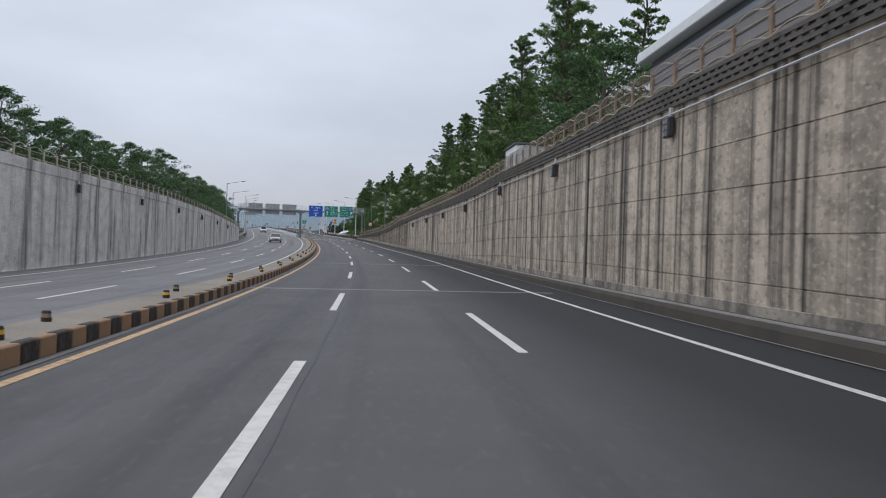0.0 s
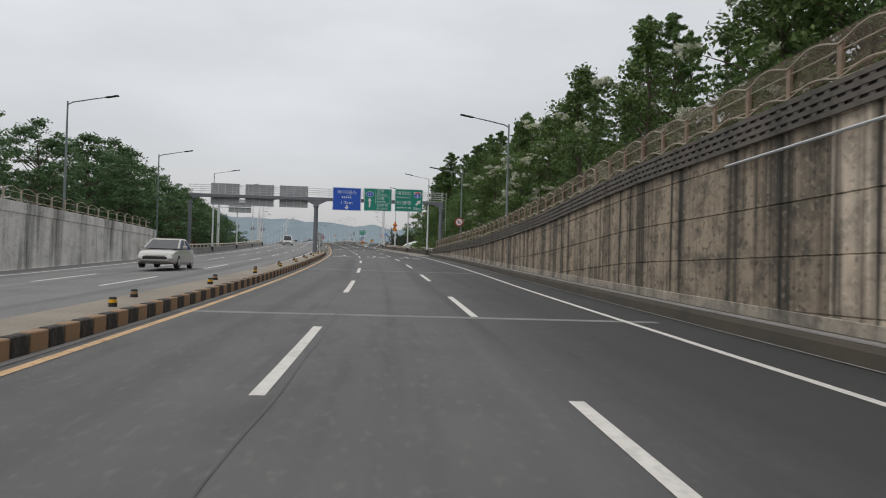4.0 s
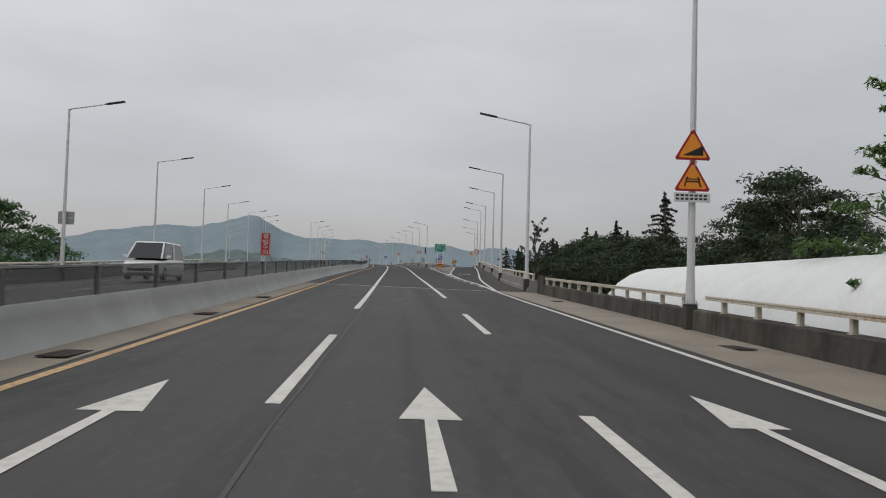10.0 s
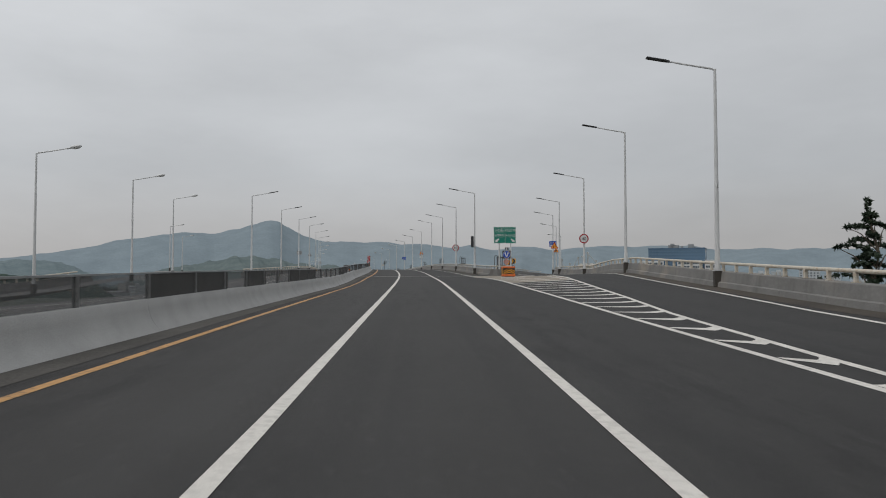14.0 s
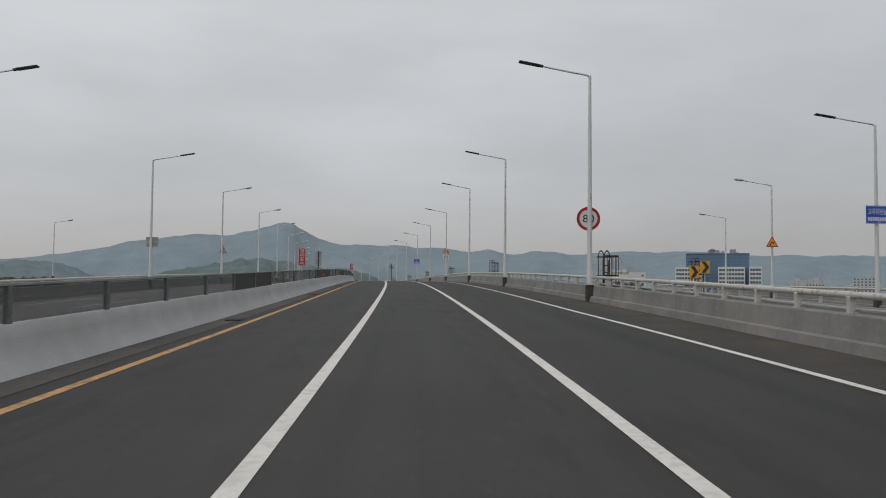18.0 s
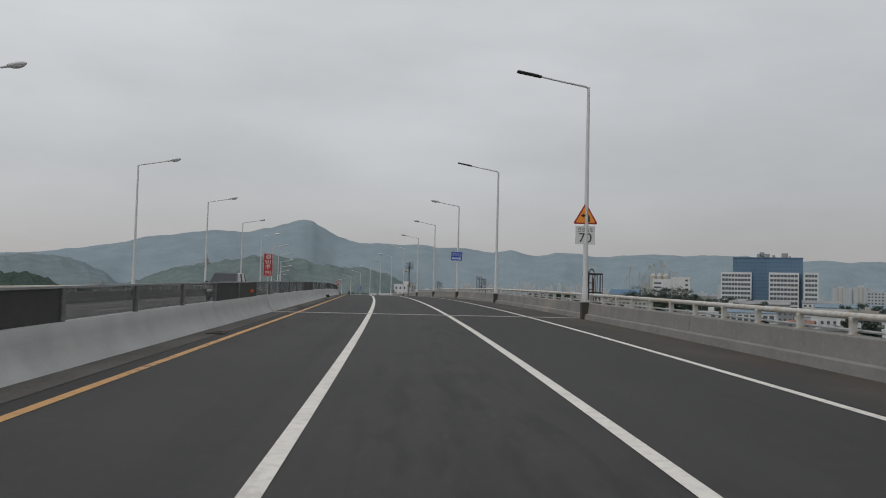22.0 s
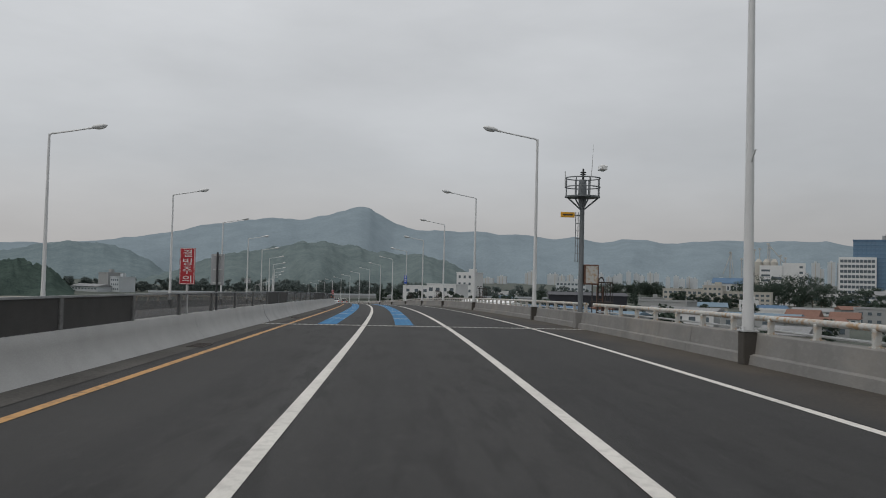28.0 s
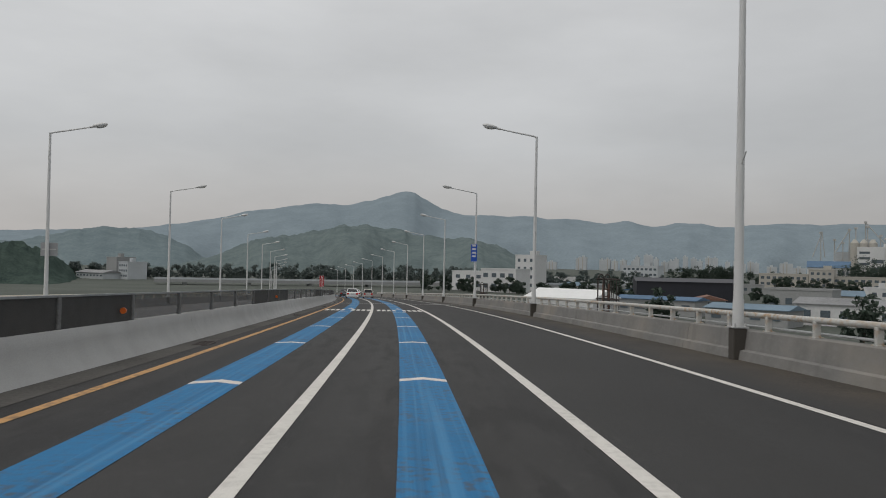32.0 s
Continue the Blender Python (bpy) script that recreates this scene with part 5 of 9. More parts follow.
for u, r in ((-5.65, 0.26), (7.75, 0.24), (-18.7, 0.22)):
    h0 = 0.0 if u > -6 else -0.3
    bm = bmesh.new()
    tube(bm, [(u, 0, h0), (u, 0, 5.2)], [r, r * 0.82], 16)
    col = part("column", bm, GANTRY if u < 0 else GANTRY, gantry, smooth=True)
    bm = bmesh.new()
    tube(bm, [(u, 0, 4.95), (u, 0, 5.1)], r * 1.25, 16)
    box(bm, u - 0.34, -0.34, h0, u + 0.34, 0.34, h0 + 0.06)
    part("flange", bm, GANTRY, col)
bm = bmesh.new()
for a, b in ((-18.7, 7.75),):
    box(bm, a, -0.16, 5.62, b, 0.16, 5.98, bevel=0.04)
part("beam", bm, GANTRY, gantry)
bm = bmesh.new()
for sx in (-1, 1):
    vs = [(-5.65 + sx * 0.18, 5.15), (-5.65 + sx * 1.1, 5.60), (-5.65 + sx * 1.1, 5.98), (-5.65 + sx * 0.0, 5.98), (-5.65, 5.15)]
    slab(bm, vs, -0.14, 0.14)
bmesh.ops.recalc_face_normals(bm, faces=bm.faces)
part("bracket", bm, GANTRY, gantry)
for x, sx in ((7.75, -1), (-18.7, 1)):
    bm = bmesh.new()
    slab(bm, [(x - 0.2, 5.1), (x + 0.2, 5.1), (x + 0.2, 5.98), (x + sx * 1.1, 5.98), (x + sx * 0.9, 5.62), (x + sx * 0.25, 5.4)], -0.14, 0.14)
    bmesh.ops.recalc_face_normals(bm, faces=bm.faces)
    part("bracket", bm, GANTRY, gantry)
bm = bmesh.new()
box(bm, -18.9, 0.16, 5.98, 7.9, 0.85, 6.02)
part("walkway", bm, GALV, gantry)
for y in (0.2, 0.84):
    for z in (6.3, 6.52, 6.74, 6.96):
        bm = bmesh.new()
        tube(bm, [(-18.9, y, z), (7.9, y, z)], 0.017, 6)
        part("handrail", bm, GALV, gantry)
    for i in range(23):
        bm = bmesh.new()
        x = -18.9 + 26.8 * i / 22
        tube(bm, [(x, y, 6.0), (x, y, 6.97)], 0.018, 6)
        part("rail_post", bm, GALV, gantry)
bm = bmesh.new()
for x in (7.98, 8.32):
    tube(bm, [(x, 0.3, 0.6), (x, 0.3, 7.0)], 0.022, 6)
for k in range(21):
    tube(bm, [(7.98, 0.3, 0.8 + 0.3 * k), (8.32, 0.3, 0.8 + 0.3 * k)], 0.014, 6)
part("ladder", bm, GALV, gantry)


def sign_board(name, x0, z0, x1, z1, color, label):
    """A framed board hung on the gantry's near side."""
    th = thing(name, stand(GS - 0.35, (x0 + x1) / 2, (z0 + z1) / 2), label, "road sign", "signs on the gantry")
    w, h = x1 - x0, z1 - z0
    bm = bmesh.new()
    plate(bm, -w / 2, -h / 2, w / 2, h / 2, 0.0, 0.05, 0.015)
    part("board", bm, color, th)
    for a in (rect(-w / 2 + 0.02, -h / 2 + 0.02, w / 2 - 0.02, -h / 2 + 0.05), rect(-w / 2 + 0.02, h / 2 - 0.05, w / 2 - 0.02, h / 2 - 0.02),
              rect(-w / 2 + 0.02, -h / 2 + 0.055, -w / 2 + 0.05, h / 2 - 0.055), rect(w / 2 - 0.05, -h / 2 + 0.055, w / 2 - 0.02, h / 2 - 0.055)):
        shape("border", a, -0.005, 0.0, SIGN_WHITE, th, "white edge line")
    bm = bmesh.new()
    for x in (-w / 3, w / 3):
        box(bm, x - 0.04, 0.05, -h / 2 + 0.05, x + 0.04, 0.13, h / 2 - 0.05)
    part("bracket", bm, GALV, th)
    return th


b1 = sign_board("direction_sign", -3.92, 4.70, -0.93, 7.12, SIGN_BLUE, "blue overhead sign with white lettering and a down arrow")
letters("하이패스", 2.05, 0.42, Matrix.Translation((0, 0, 0.72)), SIGN_WHITE, b1)
for k in range(5):
    shape("logo_stroke", turned(rect(-0.52 + 0.21 * k, 0.09, -0.40 + 0.21 * k, 0.27), 10, -0.45 + 0.21 * k, 0.18), -0.005, 0.0, SIGN_WHITE, b1)
shape("logo_swoosh", [(-0.25, 0.32), (0.3, 0.36), (0.52, 0.31), (0.3, 0.39)], -0.005, 0.0, SIGN_WHITE, b1)
letters("1.2km", 1.2, 0.33, Matrix.Translation((0, 0, -0.38)), SIGN_WHITE, b1)
shape("arrow", turned(arrow_pts(0.52, 0.42, 0, -0.88, 0.4, 0.5), 180, 0, -0.88), -0.005, 0.0, SIGN_WHITE, b1)
b2 = sign_board("direction_sign", -0.60, 4.75, 2.35, 7.15, SIGN_GREEN, "green overhead sign with place names and an up arrow")
shape("route_badge", [(-0.87 + 0.40 * math.cos(a * 0.2244), 0.58 + 0.30 * math.sin(a * 0.2244)) for a in range(28)], -0.005, 0.0, SIGN_WHITE, b2, "white oval route badge")
shape("route_badge", [(-0.87 + 0.365 * math.cos(a * 0.2244), 0.58 + 0.265 * math.sin(a * 0.2244)) for a in range(28)], -0.009, -0.005, SIGN_BLUE, b2, "blue oval route badge")
letters("17", 0.36, 0.28, Matrix.Translation((-0.87, 0, 0.58)), SIGN_WHITE, b2, thick=0.012)
shape("arrow", arrow_pts(0.46, 1.0, -0.87, -0.33, 0.38, 0.32), -0.005, 0.0, SIGN_WHITE, b2)
for body, w, h, x, z in (("청주", 0.78, 0.30, 0.22, 0.92), ("Cheongju", 1.02, 0.20, 0.35, 0.60), ("세종", 0.78, 0.30, 0.22, 0.14), ("Sejong", 0.95, 0.22, 0.27, -0.19), ("신탄진", 1.2, 0.32, 0.43, -0.60), ("Sintanjin", 1.2, 0.22, 0.43, -0.96)):
    letters(body, w, h, Matrix.Translation((x + 0.05, 0, z)), SIGN_WHITE, b2)
for z0, z1 in ((0.44, 1.12), (-0.36, 0.34)):
    for a in (rect(-0.26, z0, 1.28, z0 + 0.02), rect(-0.26, z1 - 0.02, 1.28, z1), rect(-0.26, z0, -0.24, z1), rect(1.26, z0, 1.28, z1)):
        shape("border", a, -0.004, 0.0, SIGN_WHITE, b2)
b3 = sign_board("direction_sign", 2.70, 4.80, 5.70, 7.20, SIGN_GREEN, "green overhead exit sign with a route shield and arrow")
for body, w, h, x, z in (("대전IC", 1.55, 0.40, -0.55, 0.78), ("Daejeon IC", 1.5, 0.24, -0.57, 0.30), ("농수산물시장", 1.6, 0.42, -0.52, -0.26), ("Agro-Fishery Mkt", 1.55, 0.26, -0.53, -0.82), ("200m", 0.85, 0.30, 0.92, -0.88)):
    letters(body, w, h, Matrix.Translation((x, 0, z)), SIGN_WHITE, b3)
_sh = [(-0.38, 0.30), (-0.42, 0.05), (-0.30, -0.22), (0, -0.36), (0.30, -0.22), (0.42, 0.05), (0.38, 0.30), (0.2, 0.36), (0, 0.30), (-0.2, 0.36)]
shape("route_shield", [(0.93 + x, 0.60 + z) for x, z in _sh], -0.005, 0.0, SIGN_WHITE, b3, "white shield")
shape("route_shield", [(0.93 + x * 0.9, 0.58 + z * 0.86) for x, z in _sh if z < 0.2] + [(0.93 + 0.36, 0.70), (0.93 - 0.36, 0.70)], -0.009, -0.005, SIGN_BLUE, b3, "blue shield field")
shape("route_shield", [(0.60, 0.74), (1.26, 0.74), (1.24, 0.88), (1.10, 0.92), (0.93, 0.87), (0.76, 0.92), (0.62, 0.88)], -0.009, -0.005, SIGN_RED, b3, "red shield top")
letters("1", 0.12, 0.32, Matrix.Translation((0.93, 0, 0.50)), SIGN_WHITE, b3, thick=0.013)
shape("arrow", turned(arrow_pts(0.5, 0.72, 1.02, -0.22, 0.4, 0.5), -45, 1.02, -0.22), -0.005, 0.0, SIGN_WHITE, b3)

for x0, x1 in ((-16.64, -13.72), (-13.08, -10.15), (-9.5, -6.58)):
    th = thing("direction_sign", stand(GS + 0.35, (x0 + x1) / 2, 5.98, 180), "bare metal back of an overhead sign with ribs", "road sign", "signs on the gantry")
    w = x1 - x0
    bm = bmesh.new()
    plate(bm, -w / 2, -1.15, w / 2, 1.15, 0.0, 0.04, 0.012)
    part("board", bm, SIGN_BACK, th)
    for k in range(5):
        bm = bmesh.new()
        x = -w / 2 + w * k / 4
        box(bm, x - 0.03, 0.04, -1.15, x + 0.03, 0.10, 1.15)
        part("rib", bm, GALV, th)
    for z in (-1.12, 0.0, 1.12):
        bm = bmesh.new()
        box(bm, -w / 2, 0.10, z - 0.03, w / 2, 0.13, z + 0.03)
        part("cross_rib", bm, GALV, th)

# cantilever sign seen from behind, beyond the opposite lanes
th = thing("cantilever_sign", stand(213.0, -19.2, -0.4, 180), "grey cantilever sign on a single post seen from behind", "road sign")
bm = bmesh.new()
tube(bm, [(0, 0, 0), (0, 0, 6.9)], [0.2, 0.15], 12)
part("post", bm, POLE_GREY, th, smooth=True)
bm = bmesh.new()
for z in (5.9, 6.6):
    tube(bm, [(0, 0, z), (-4.3, 0, z)], 0.07, 8)
part("arm", bm, POLE_GREY, th)
bm = bmesh.new()
plate(bm, -4.3, 5.2, -1.3, 7.0, -0.12, 0.04)
bd = part("board", bm, SIGN_BACK, th)
for k in range(5):
    bm = bmesh.new()
    box(bm, -4.3 + 0.74 * k, -0.08, 5.2, -4.24 + 0.74 * k, -0.03, 7.0)
    part("rib", bm, GALV, bd)


# small signs on posts and lamp poles; all face the coming traffic (-y)
def triangle_sign(s, u, h, w, glyph, label, plate_kind=None):
    th = thing("warning_sign", stand(s - 0.16, u, h), label, "road sign")
    shape("rim", tri_pts(w), 0.0, 0.025, SIGN_RED, th, "red border")
    shape("face", tri_pts(w * 0.80), -0.006, 0.0, SIGN_ORANGE, th, "orange face")
    for g in glyph:
        shape("symbol", [(x * w, z * w) for x, z in g], -0.012, -0.006, SIGN_BLACK, th, "black symbol")
    bm = bmesh.new()
    box(bm, -0.03, 0.025, -0.1, 0.03, 0.10, 0.1)
    part("clamp", bm, GALV, th)
    return th


SLOPE = [[(-0.28, -0.17), (0.28, -0.17), (0.28, 0.10)]]
NARROWS = [[(-0.24, -0.17), (-0.20, -0.17), (-0.12, 0.10), (-0.16, 0.10)], [(0.20, -0.17), (0.24, -0.17), (0.16, 0.10), (0.12, 0.10)], [(-0.2, -0.05), (0.2, -0.05), (0.2, -0.01), (-0.2, -0.01)], [(-0.2, 0.02), (0.2, 0.02), (0.2, 0.05), (-0.2, 0.05)]]
BEND_L = [[(0.10, -0.2), (0.17, -0.2), (0.17, 0.02), (0.10, 0.08)], [(0.17, 0.02), (0.10, 0.08), (-0.08, 0.08), (-0.08, 0.02)], [(-0.2, 0.05), (-0.06, -0.03), (-0.06, 0.13)]]
BEND_R = [[(-x, z) for x, z in g][::-1] for g in BEND_L]
triangle_sign(247.4, 7.45, 4.62, 0.95, SLOPE, "triangular orange hill warning sign on a lamp pole")
triangle_sign(247.4, 7.45, 3.82, 0.95, NARROWS, "triangular orange bridge warning sign on a lamp pole")
th = thing("sign_plate", stand(247.24, 7.45, 3.38), "narrow white plate with small unreadable lettering", "road sign")
shape("board", rect(-0.47, -0.12, 0.47, 0.12), 0.0, 0.02, SIGN_WHITE, th)
for k in range(7):
    for z in (-0.06, 0.03):
        shape("text_bar", rect(-0.42 + 0.12 * k, z, -0.34 + 0.12 * k, z + 0.05), -0.004, 0.0, SIGN_BLACK, th)
triangle_sign(521.7, 7.2, 4.02, 0.98, BEND_L, "triangular orange bend warning sign on a lamp pole")
th = thing("speed_plate", stand(521.54, 7.2, 3.3), "white advisory speed plate reading 70", "road sign")
shape("board", rect(-0.39, -0.36, 0.39, 0.36), 0.0, 0.02, SIGN_WHITE, th)
letters("안전속도", 0.62, 0.17, Matrix.Translation((0, 0, 0.22)), SIGN_BLACK, th)
letters("70", 0.5, 0.36, Matrix.Translation((0, 0, -0.10)), SIGN_BLACK, th)
triangle_sign(425.0, 18.0, 3.2, 0.95, BEND_R, "triangular orange bend warning sign on a lamp pole")
triangle_sign(471.0, 27.8, 3.4, 0.95, BEND_R, "triangular orange bend warning sign on a lamp pole")


def round_sign(s, u, h, d, label, body=None):
    th = thing("speed_limit_sign" if body else "prohibition_sign", stand(s - 0.16, u, h), label, "road sign")
    shape("rim", disc_pts(d / 2), 0.0, 0.025, SIGN_RED, th, "red ring")
    shape("face", disc_pts(d * 0.38), -0.006, 0.0, SIGN_WHITE, th, "white face")
    if body:
        letters(body, d * 0.48, d * 0.32, Matrix.Identity(4), SIGN_BLACK, th, thick=0.012)
    else:
        for g in ([(-0.12, 0.16), (-0.05, 0.16), (-0.02, 0.02), (0.06, -0.02), (0.05, -0.07), (-0.09, -0.04)], [(-0.09, -0.04), (-0.03, -0.05), (-0.10, -0.22), (-0.15, -0.20)], [(0.02, -0.06), (0.2, -0.14), (0.2, -0.2), (0.02, -0.12)]):
            shape("symbol", [(x * d, z * d) for x, z in g], -0.012, -0.006, SIGN_BLACK, th, "black figure-like symbol")
        shape("bar", turned(rect(-0.37 * d, -0.03 * d, 0.37 * d, 0.03 * d), -40), -0.014, -0.012, SIGN_RED, th, "red slash")
    return th


round_sign(442.2, 7.2, 3.3, 0.95, "round 80 speed limit sign on a lamp pole", "80")
round_sign(400.5, 16.2, 3.5, 0.9, "round 40 speed limit sign on a slip road lamp pole", "40")
round_sign(171.9, 7.75, 3.5, 0.80, "round red and white prohibition sign on a dark lamp pole")


def blue_board(s, u, h, w, hh, label, words):
    th = thing("information_sign", stand(s - 0.16, u, h), label, "road sign")
    shape("board", rect(-w / 2, -hh / 2, w / 2, hh / 2), 0.0, 0.025, SIGN_BLUE, th)
    for a in (rect(-w / 2 + 0.02, hh / 2 - 0.035, w / 2 - 0.02, hh / 2 - 0.02), rect(-w / 2 + 0.02, -hh / 2 + 0.02, w / 2 - 0.02, -hh / 2 + 0.035)):
        shape("border", a, -0.003, 0.0, SIGN_WHITE, th)
    if words:
        letters(words, w * 0.86, hh * 0.36, Matrix.Translation((0, 0, hh * 0.17)), SIGN_WHITE, th)
        n = 8
        for k in range(n):
            shape("text_bar", rect(-w * 0.42 + w * 0.84 * k / n, -hh * 0.36, -w * 0.42 + w * 0.84 * (k + 0.7) / n, -hh * 0.14), -0.004, 0.0, SIGN_WHITE, th)
    else:
        for k in range(4):
            shape("text_bar", rect(-w * 0.3, hh * (0.36 - 0.2 * k), w * 0.3, hh * (0.36 - 0.2 * k) + hh * 0.1), -0.004, 0.0, SIGN_WHITE, th)
    return th


blue_board(573.2, 7.1, 4.18, 1.08, 0.86, "blue information sign with white lettering on a lamp pole", "고객지원실")
blue_board(448.0, 22.4, 4.0, 1.08, 0.86, "blue information sign with white lettering on a lamp pole", "고객지원실")
blue_board(755.1, 7.1, 4.4, 0.5, 1.45, "narrow upright blue sign on a lamp pole", "")

th = thing("signal_panel", stand(415.4, 6.95, 3.62), "narrow black lane signal panel on a lamp pole", "signal panel")
bm = bmesh.new()
box(bm, -0.15, -0.06, -0.62, 0.15, 0.06, 0.62, bevel=0.02)
part("housing", bm, DARK_METAL, th)
bm = bmesh.new()
box(bm, 0.10, 0.06, -0.1, 0.32, 0.12, 0.0)
part("bracket", bm, GALV, th)
shape("rim", rect(-0.17, -0.64, 0.17, -0.61), -0.07, 0.05, SIGN_GREEN, th, "green lower edge")


def red_sign(s, words, label):
    th = thing("caution_sign", stand(s, -5.35, 0.62), label, "road sign", "upright red caution signs")
    bm = bmesh.new()
    tube(bm, [(0, 0.04, 0), (0, 0.04, 1.65)], 0.032, 8)
    part("post", bm, GALV, th)
    shape("board", rect(-0.19, 0.78, 0.19, 1.70), -0.03, 0.0, SIGN_RED, th)
    for a in (rect(-0.18, 0.79, 0.18, 0.80), rect(-0.18, 1.68, 0.18, 1.69), rect(-0.18, 0.79, -0.17, 1.69), rect(0.17, 0.79, 0.18, 1.69)):
        shape("border", a, -0.034, -0.03, SIGN_WHITE, th)
    for k, c in enumerate(words):
        letters(c, 0.22, 0.18, Matrix.Translation((0, -0.03, 1.57 - 0.218 * k)), SIGN_WHITE, th)
    return th


red_sign(260.6, "결빙주의", "upright red caution sign reading icy road on the barrier")
red_sign(453.2, "절대감속", "upright red caution sign reading slow down on the barrier")
red_sign(523.6, "결빙주의", "upright red caution sign reading icy road on the barrier")
red_sign(629.2, "결빙주의", "upright red caution sign reading icy road on the barrier")
red_sign(757.0, "절대감속", "upright red caution sign reading slow down on the barrier")
for s in (462.6, 632.9):
    th = thing("traffic_sign", stand(s, -5.35, 0.62), "grey back of an upright sign on a post", "road sign")
    bm = bmesh.new()
    tube(bm, [(0, -0.04, 0), (0, -0.04, 1.75)], 0.03, 8)
    part("post", bm, DARK_METAL, th)
    shape("board", rect(-0.19, 0.78, 0.19, 1.70), 0.0, 0.03, SIGN_BACK, th)
    for z in (0.82, 1.22, 1.64):
        shape("clamp", rect(-0.12, z, 0.12, z + 0.04), -0.03, 0.0, GALV, th)
for s, kind_ in ((246.5, "tri"), (271.5, "rect"), (468.9, "rect"), (494.8, "tri"), (573.8, "tri"), (729.8, "rect")):
    th = thing("traffic_sign", stand(s + 0.14, -17.45, 3.3 + dip(-17.4)), "grey back of a traffic sign on a lamp pole", "road sign")
    shape("board", tri_pts(0.95) if kind_ == "tri" else rect(-0.42, -0.34, 0.42, 0.34), 0.0, 0.02, SIGN_BACK, th)
    shape("rib", rect(-0.35, -0.03, 0.35, 0.03), -0.03, 0.0, GALV, th)
# back-to-back plates on a post on the median
th = thing("traffic_sign", stand(178.0, -4.95, 0.28), "grey backs of a round and a diamond sign on a post", "road sign")
bm = bmesh.new()
tube(bm, [(0, -0.04, 0), (0, -0.04, 1.95)], 0.04, 8)
part("post", bm, GALV, th)
shape("board", disc_pts(0.30, 24, 0, 1.55), 0.0, 0.02, SIGN_BACK, th)
shape("board", [(0, 0.64), (0.30, 0.93), (0, 1.22), (-0.30, 0.93)], 0.0, 0.02, SIGN_BACK, th)
bm = bmesh.new()
box(bm, -0.35, -0.1, 1.90, 0.0, 0.1, 1.97, bevel=0.02)
part("lamp", bm, GALV, th)

# ---- the gore: signs, crash cushion, hatching ----
th = thing("direction_sign", stand(405.6, 9.35, 0.5), "green two-way exit sign on two grey posts at the gore", "road sign")
for x in (-0.55, 0.6):
    bm = bmesh.new()
    tube(bm, [(x, 0.06, 0), (x, 0.06, 3.2)], 0.065, 10)
    part("post", bm, POLE_GREY, th, smooth=True)
shape("board", rect(-1.1, 2.75, 1.1, 4.38), -0.02, 0.02, SIGN_GREEN, th)
for a in (rect(-1.08, 2.77, 1.08, 2.79), rect(-1.08, 4.34, 1.08, 4.36), rect(-1.08, 2.77, -1.06, 4.36), rect(1.06, 2.77, 1.08, 4.36), rect(0.03, 2.79, 0.05, 4.34)):
    shape("border", a, -0.026, -0.02, SIGN_WHITE, th)
for body, w, x, z in (("세종", 0.70, -0.52, 4.06), ("신탄진", 0.92, -0.53, 3.52), ("대전역", 0.92, 0.55, 4.06), ("농수산시장", 0.96, 0.56, 3.52)):
    letters(body, w, 0.32, Matrix.Translation((x, -0.022, z)), SIGN_WHITE, th)
for a in (rect(-0.94, 3.84, -0.08, 3.855), rect(-0.94, 4.27, -0.08, 4.285), rect(-0.94, 3.84, -0.925, 4.285), rect(-0.095, 3.84, -0.08, 4.285)):
    shape("border", a, -0.026, -0.02, SIGN_WHITE, th)
shape("arrow", turned(arrow_pts(0.34, 0.5, -0.78, 3.02, 0.42, 0.5), 130, -0.78, 3.02), -0.026, -0.02, SIGN_WHITE, th)
shape("arrow", turned(arrow_pts(0.34, 0.5, 0.82, 3.02, 0.42, 0.5), -130, 0.82, 3.02), -0.026, -0.02, SIGN_WHITE, th)

th = thing("keep_either_side_sign", stand(404.2, 9.35, 0.0), "square black sign with a blue disc and two white arrows", "road sign")
bm = bmesh.new()
tube(bm, [(0, 0.06, 0.0), (0, 0.06, 2.75)], 0.04, 8)
part("post", bm, GALV, th)
shape("board", rect(-0.40, 1.72, 0.40, 2.5), -0.02, 0.02, SIGN_BLACK, th)
shape("disc", disc_pts(0.37, 28, 0, 2.11), -0.026, -0.02, SIGN_WHITE, th, "white ring")
shape("disc", disc_pts(0.345, 28, 0, 2.11), -0.032, -0.026, SIGN_BLUE, th, "blue disc")
for d in (-1, 1):
    shape("arrow", turned(arrow_pts(0.2, 0.34, 0.12 * d, 2.2, 0.45, 0.5), -18 * d, 0.12 * d, 2.2), -0.038, -0.032, SIGN_WHITE, th)
shape("arrow_stem", [(-0.03, 1.86), (0.03, 1.86), (0.13, 2.06), (0.07, 2.1), (0, 1.98), (-0.07, 2.1), (-0.13, 2.06)], -0.038, -0.032, SIGN_WHITE, th)
shape("diamond", [(0, 1.13), (0.27, 1.4), (0, 1.67), (-0.27, 1.4)], -0.02, 0.0, SIGN_BACK, th)
for i in range(3):
    for j in range(3):
        a, b = (i - 1) * 0.125, (j - 1) * 0.125
        shape("reflector", disc_pts(0.055, 10, a - b, 1.4 + a + b), -0.03, -0.02, REFLECT_O, th)
bm = bmesh.new()
box(bm, -0.18, -0.02, 0, 0.18, 0.03, 0.28, Matrix.Translation((0.05, 0.06, 2.62)) @ Matrix.Rotation(radians(-50), 4, "X"))
part("solar_panel", bm, DARK_METAL, th)

CUSHION = mat("orange_plastic", (0.62, 0.13, 0.025), rough=0.5, vary=0.2, scale=2, fine=30, bump=0.1)
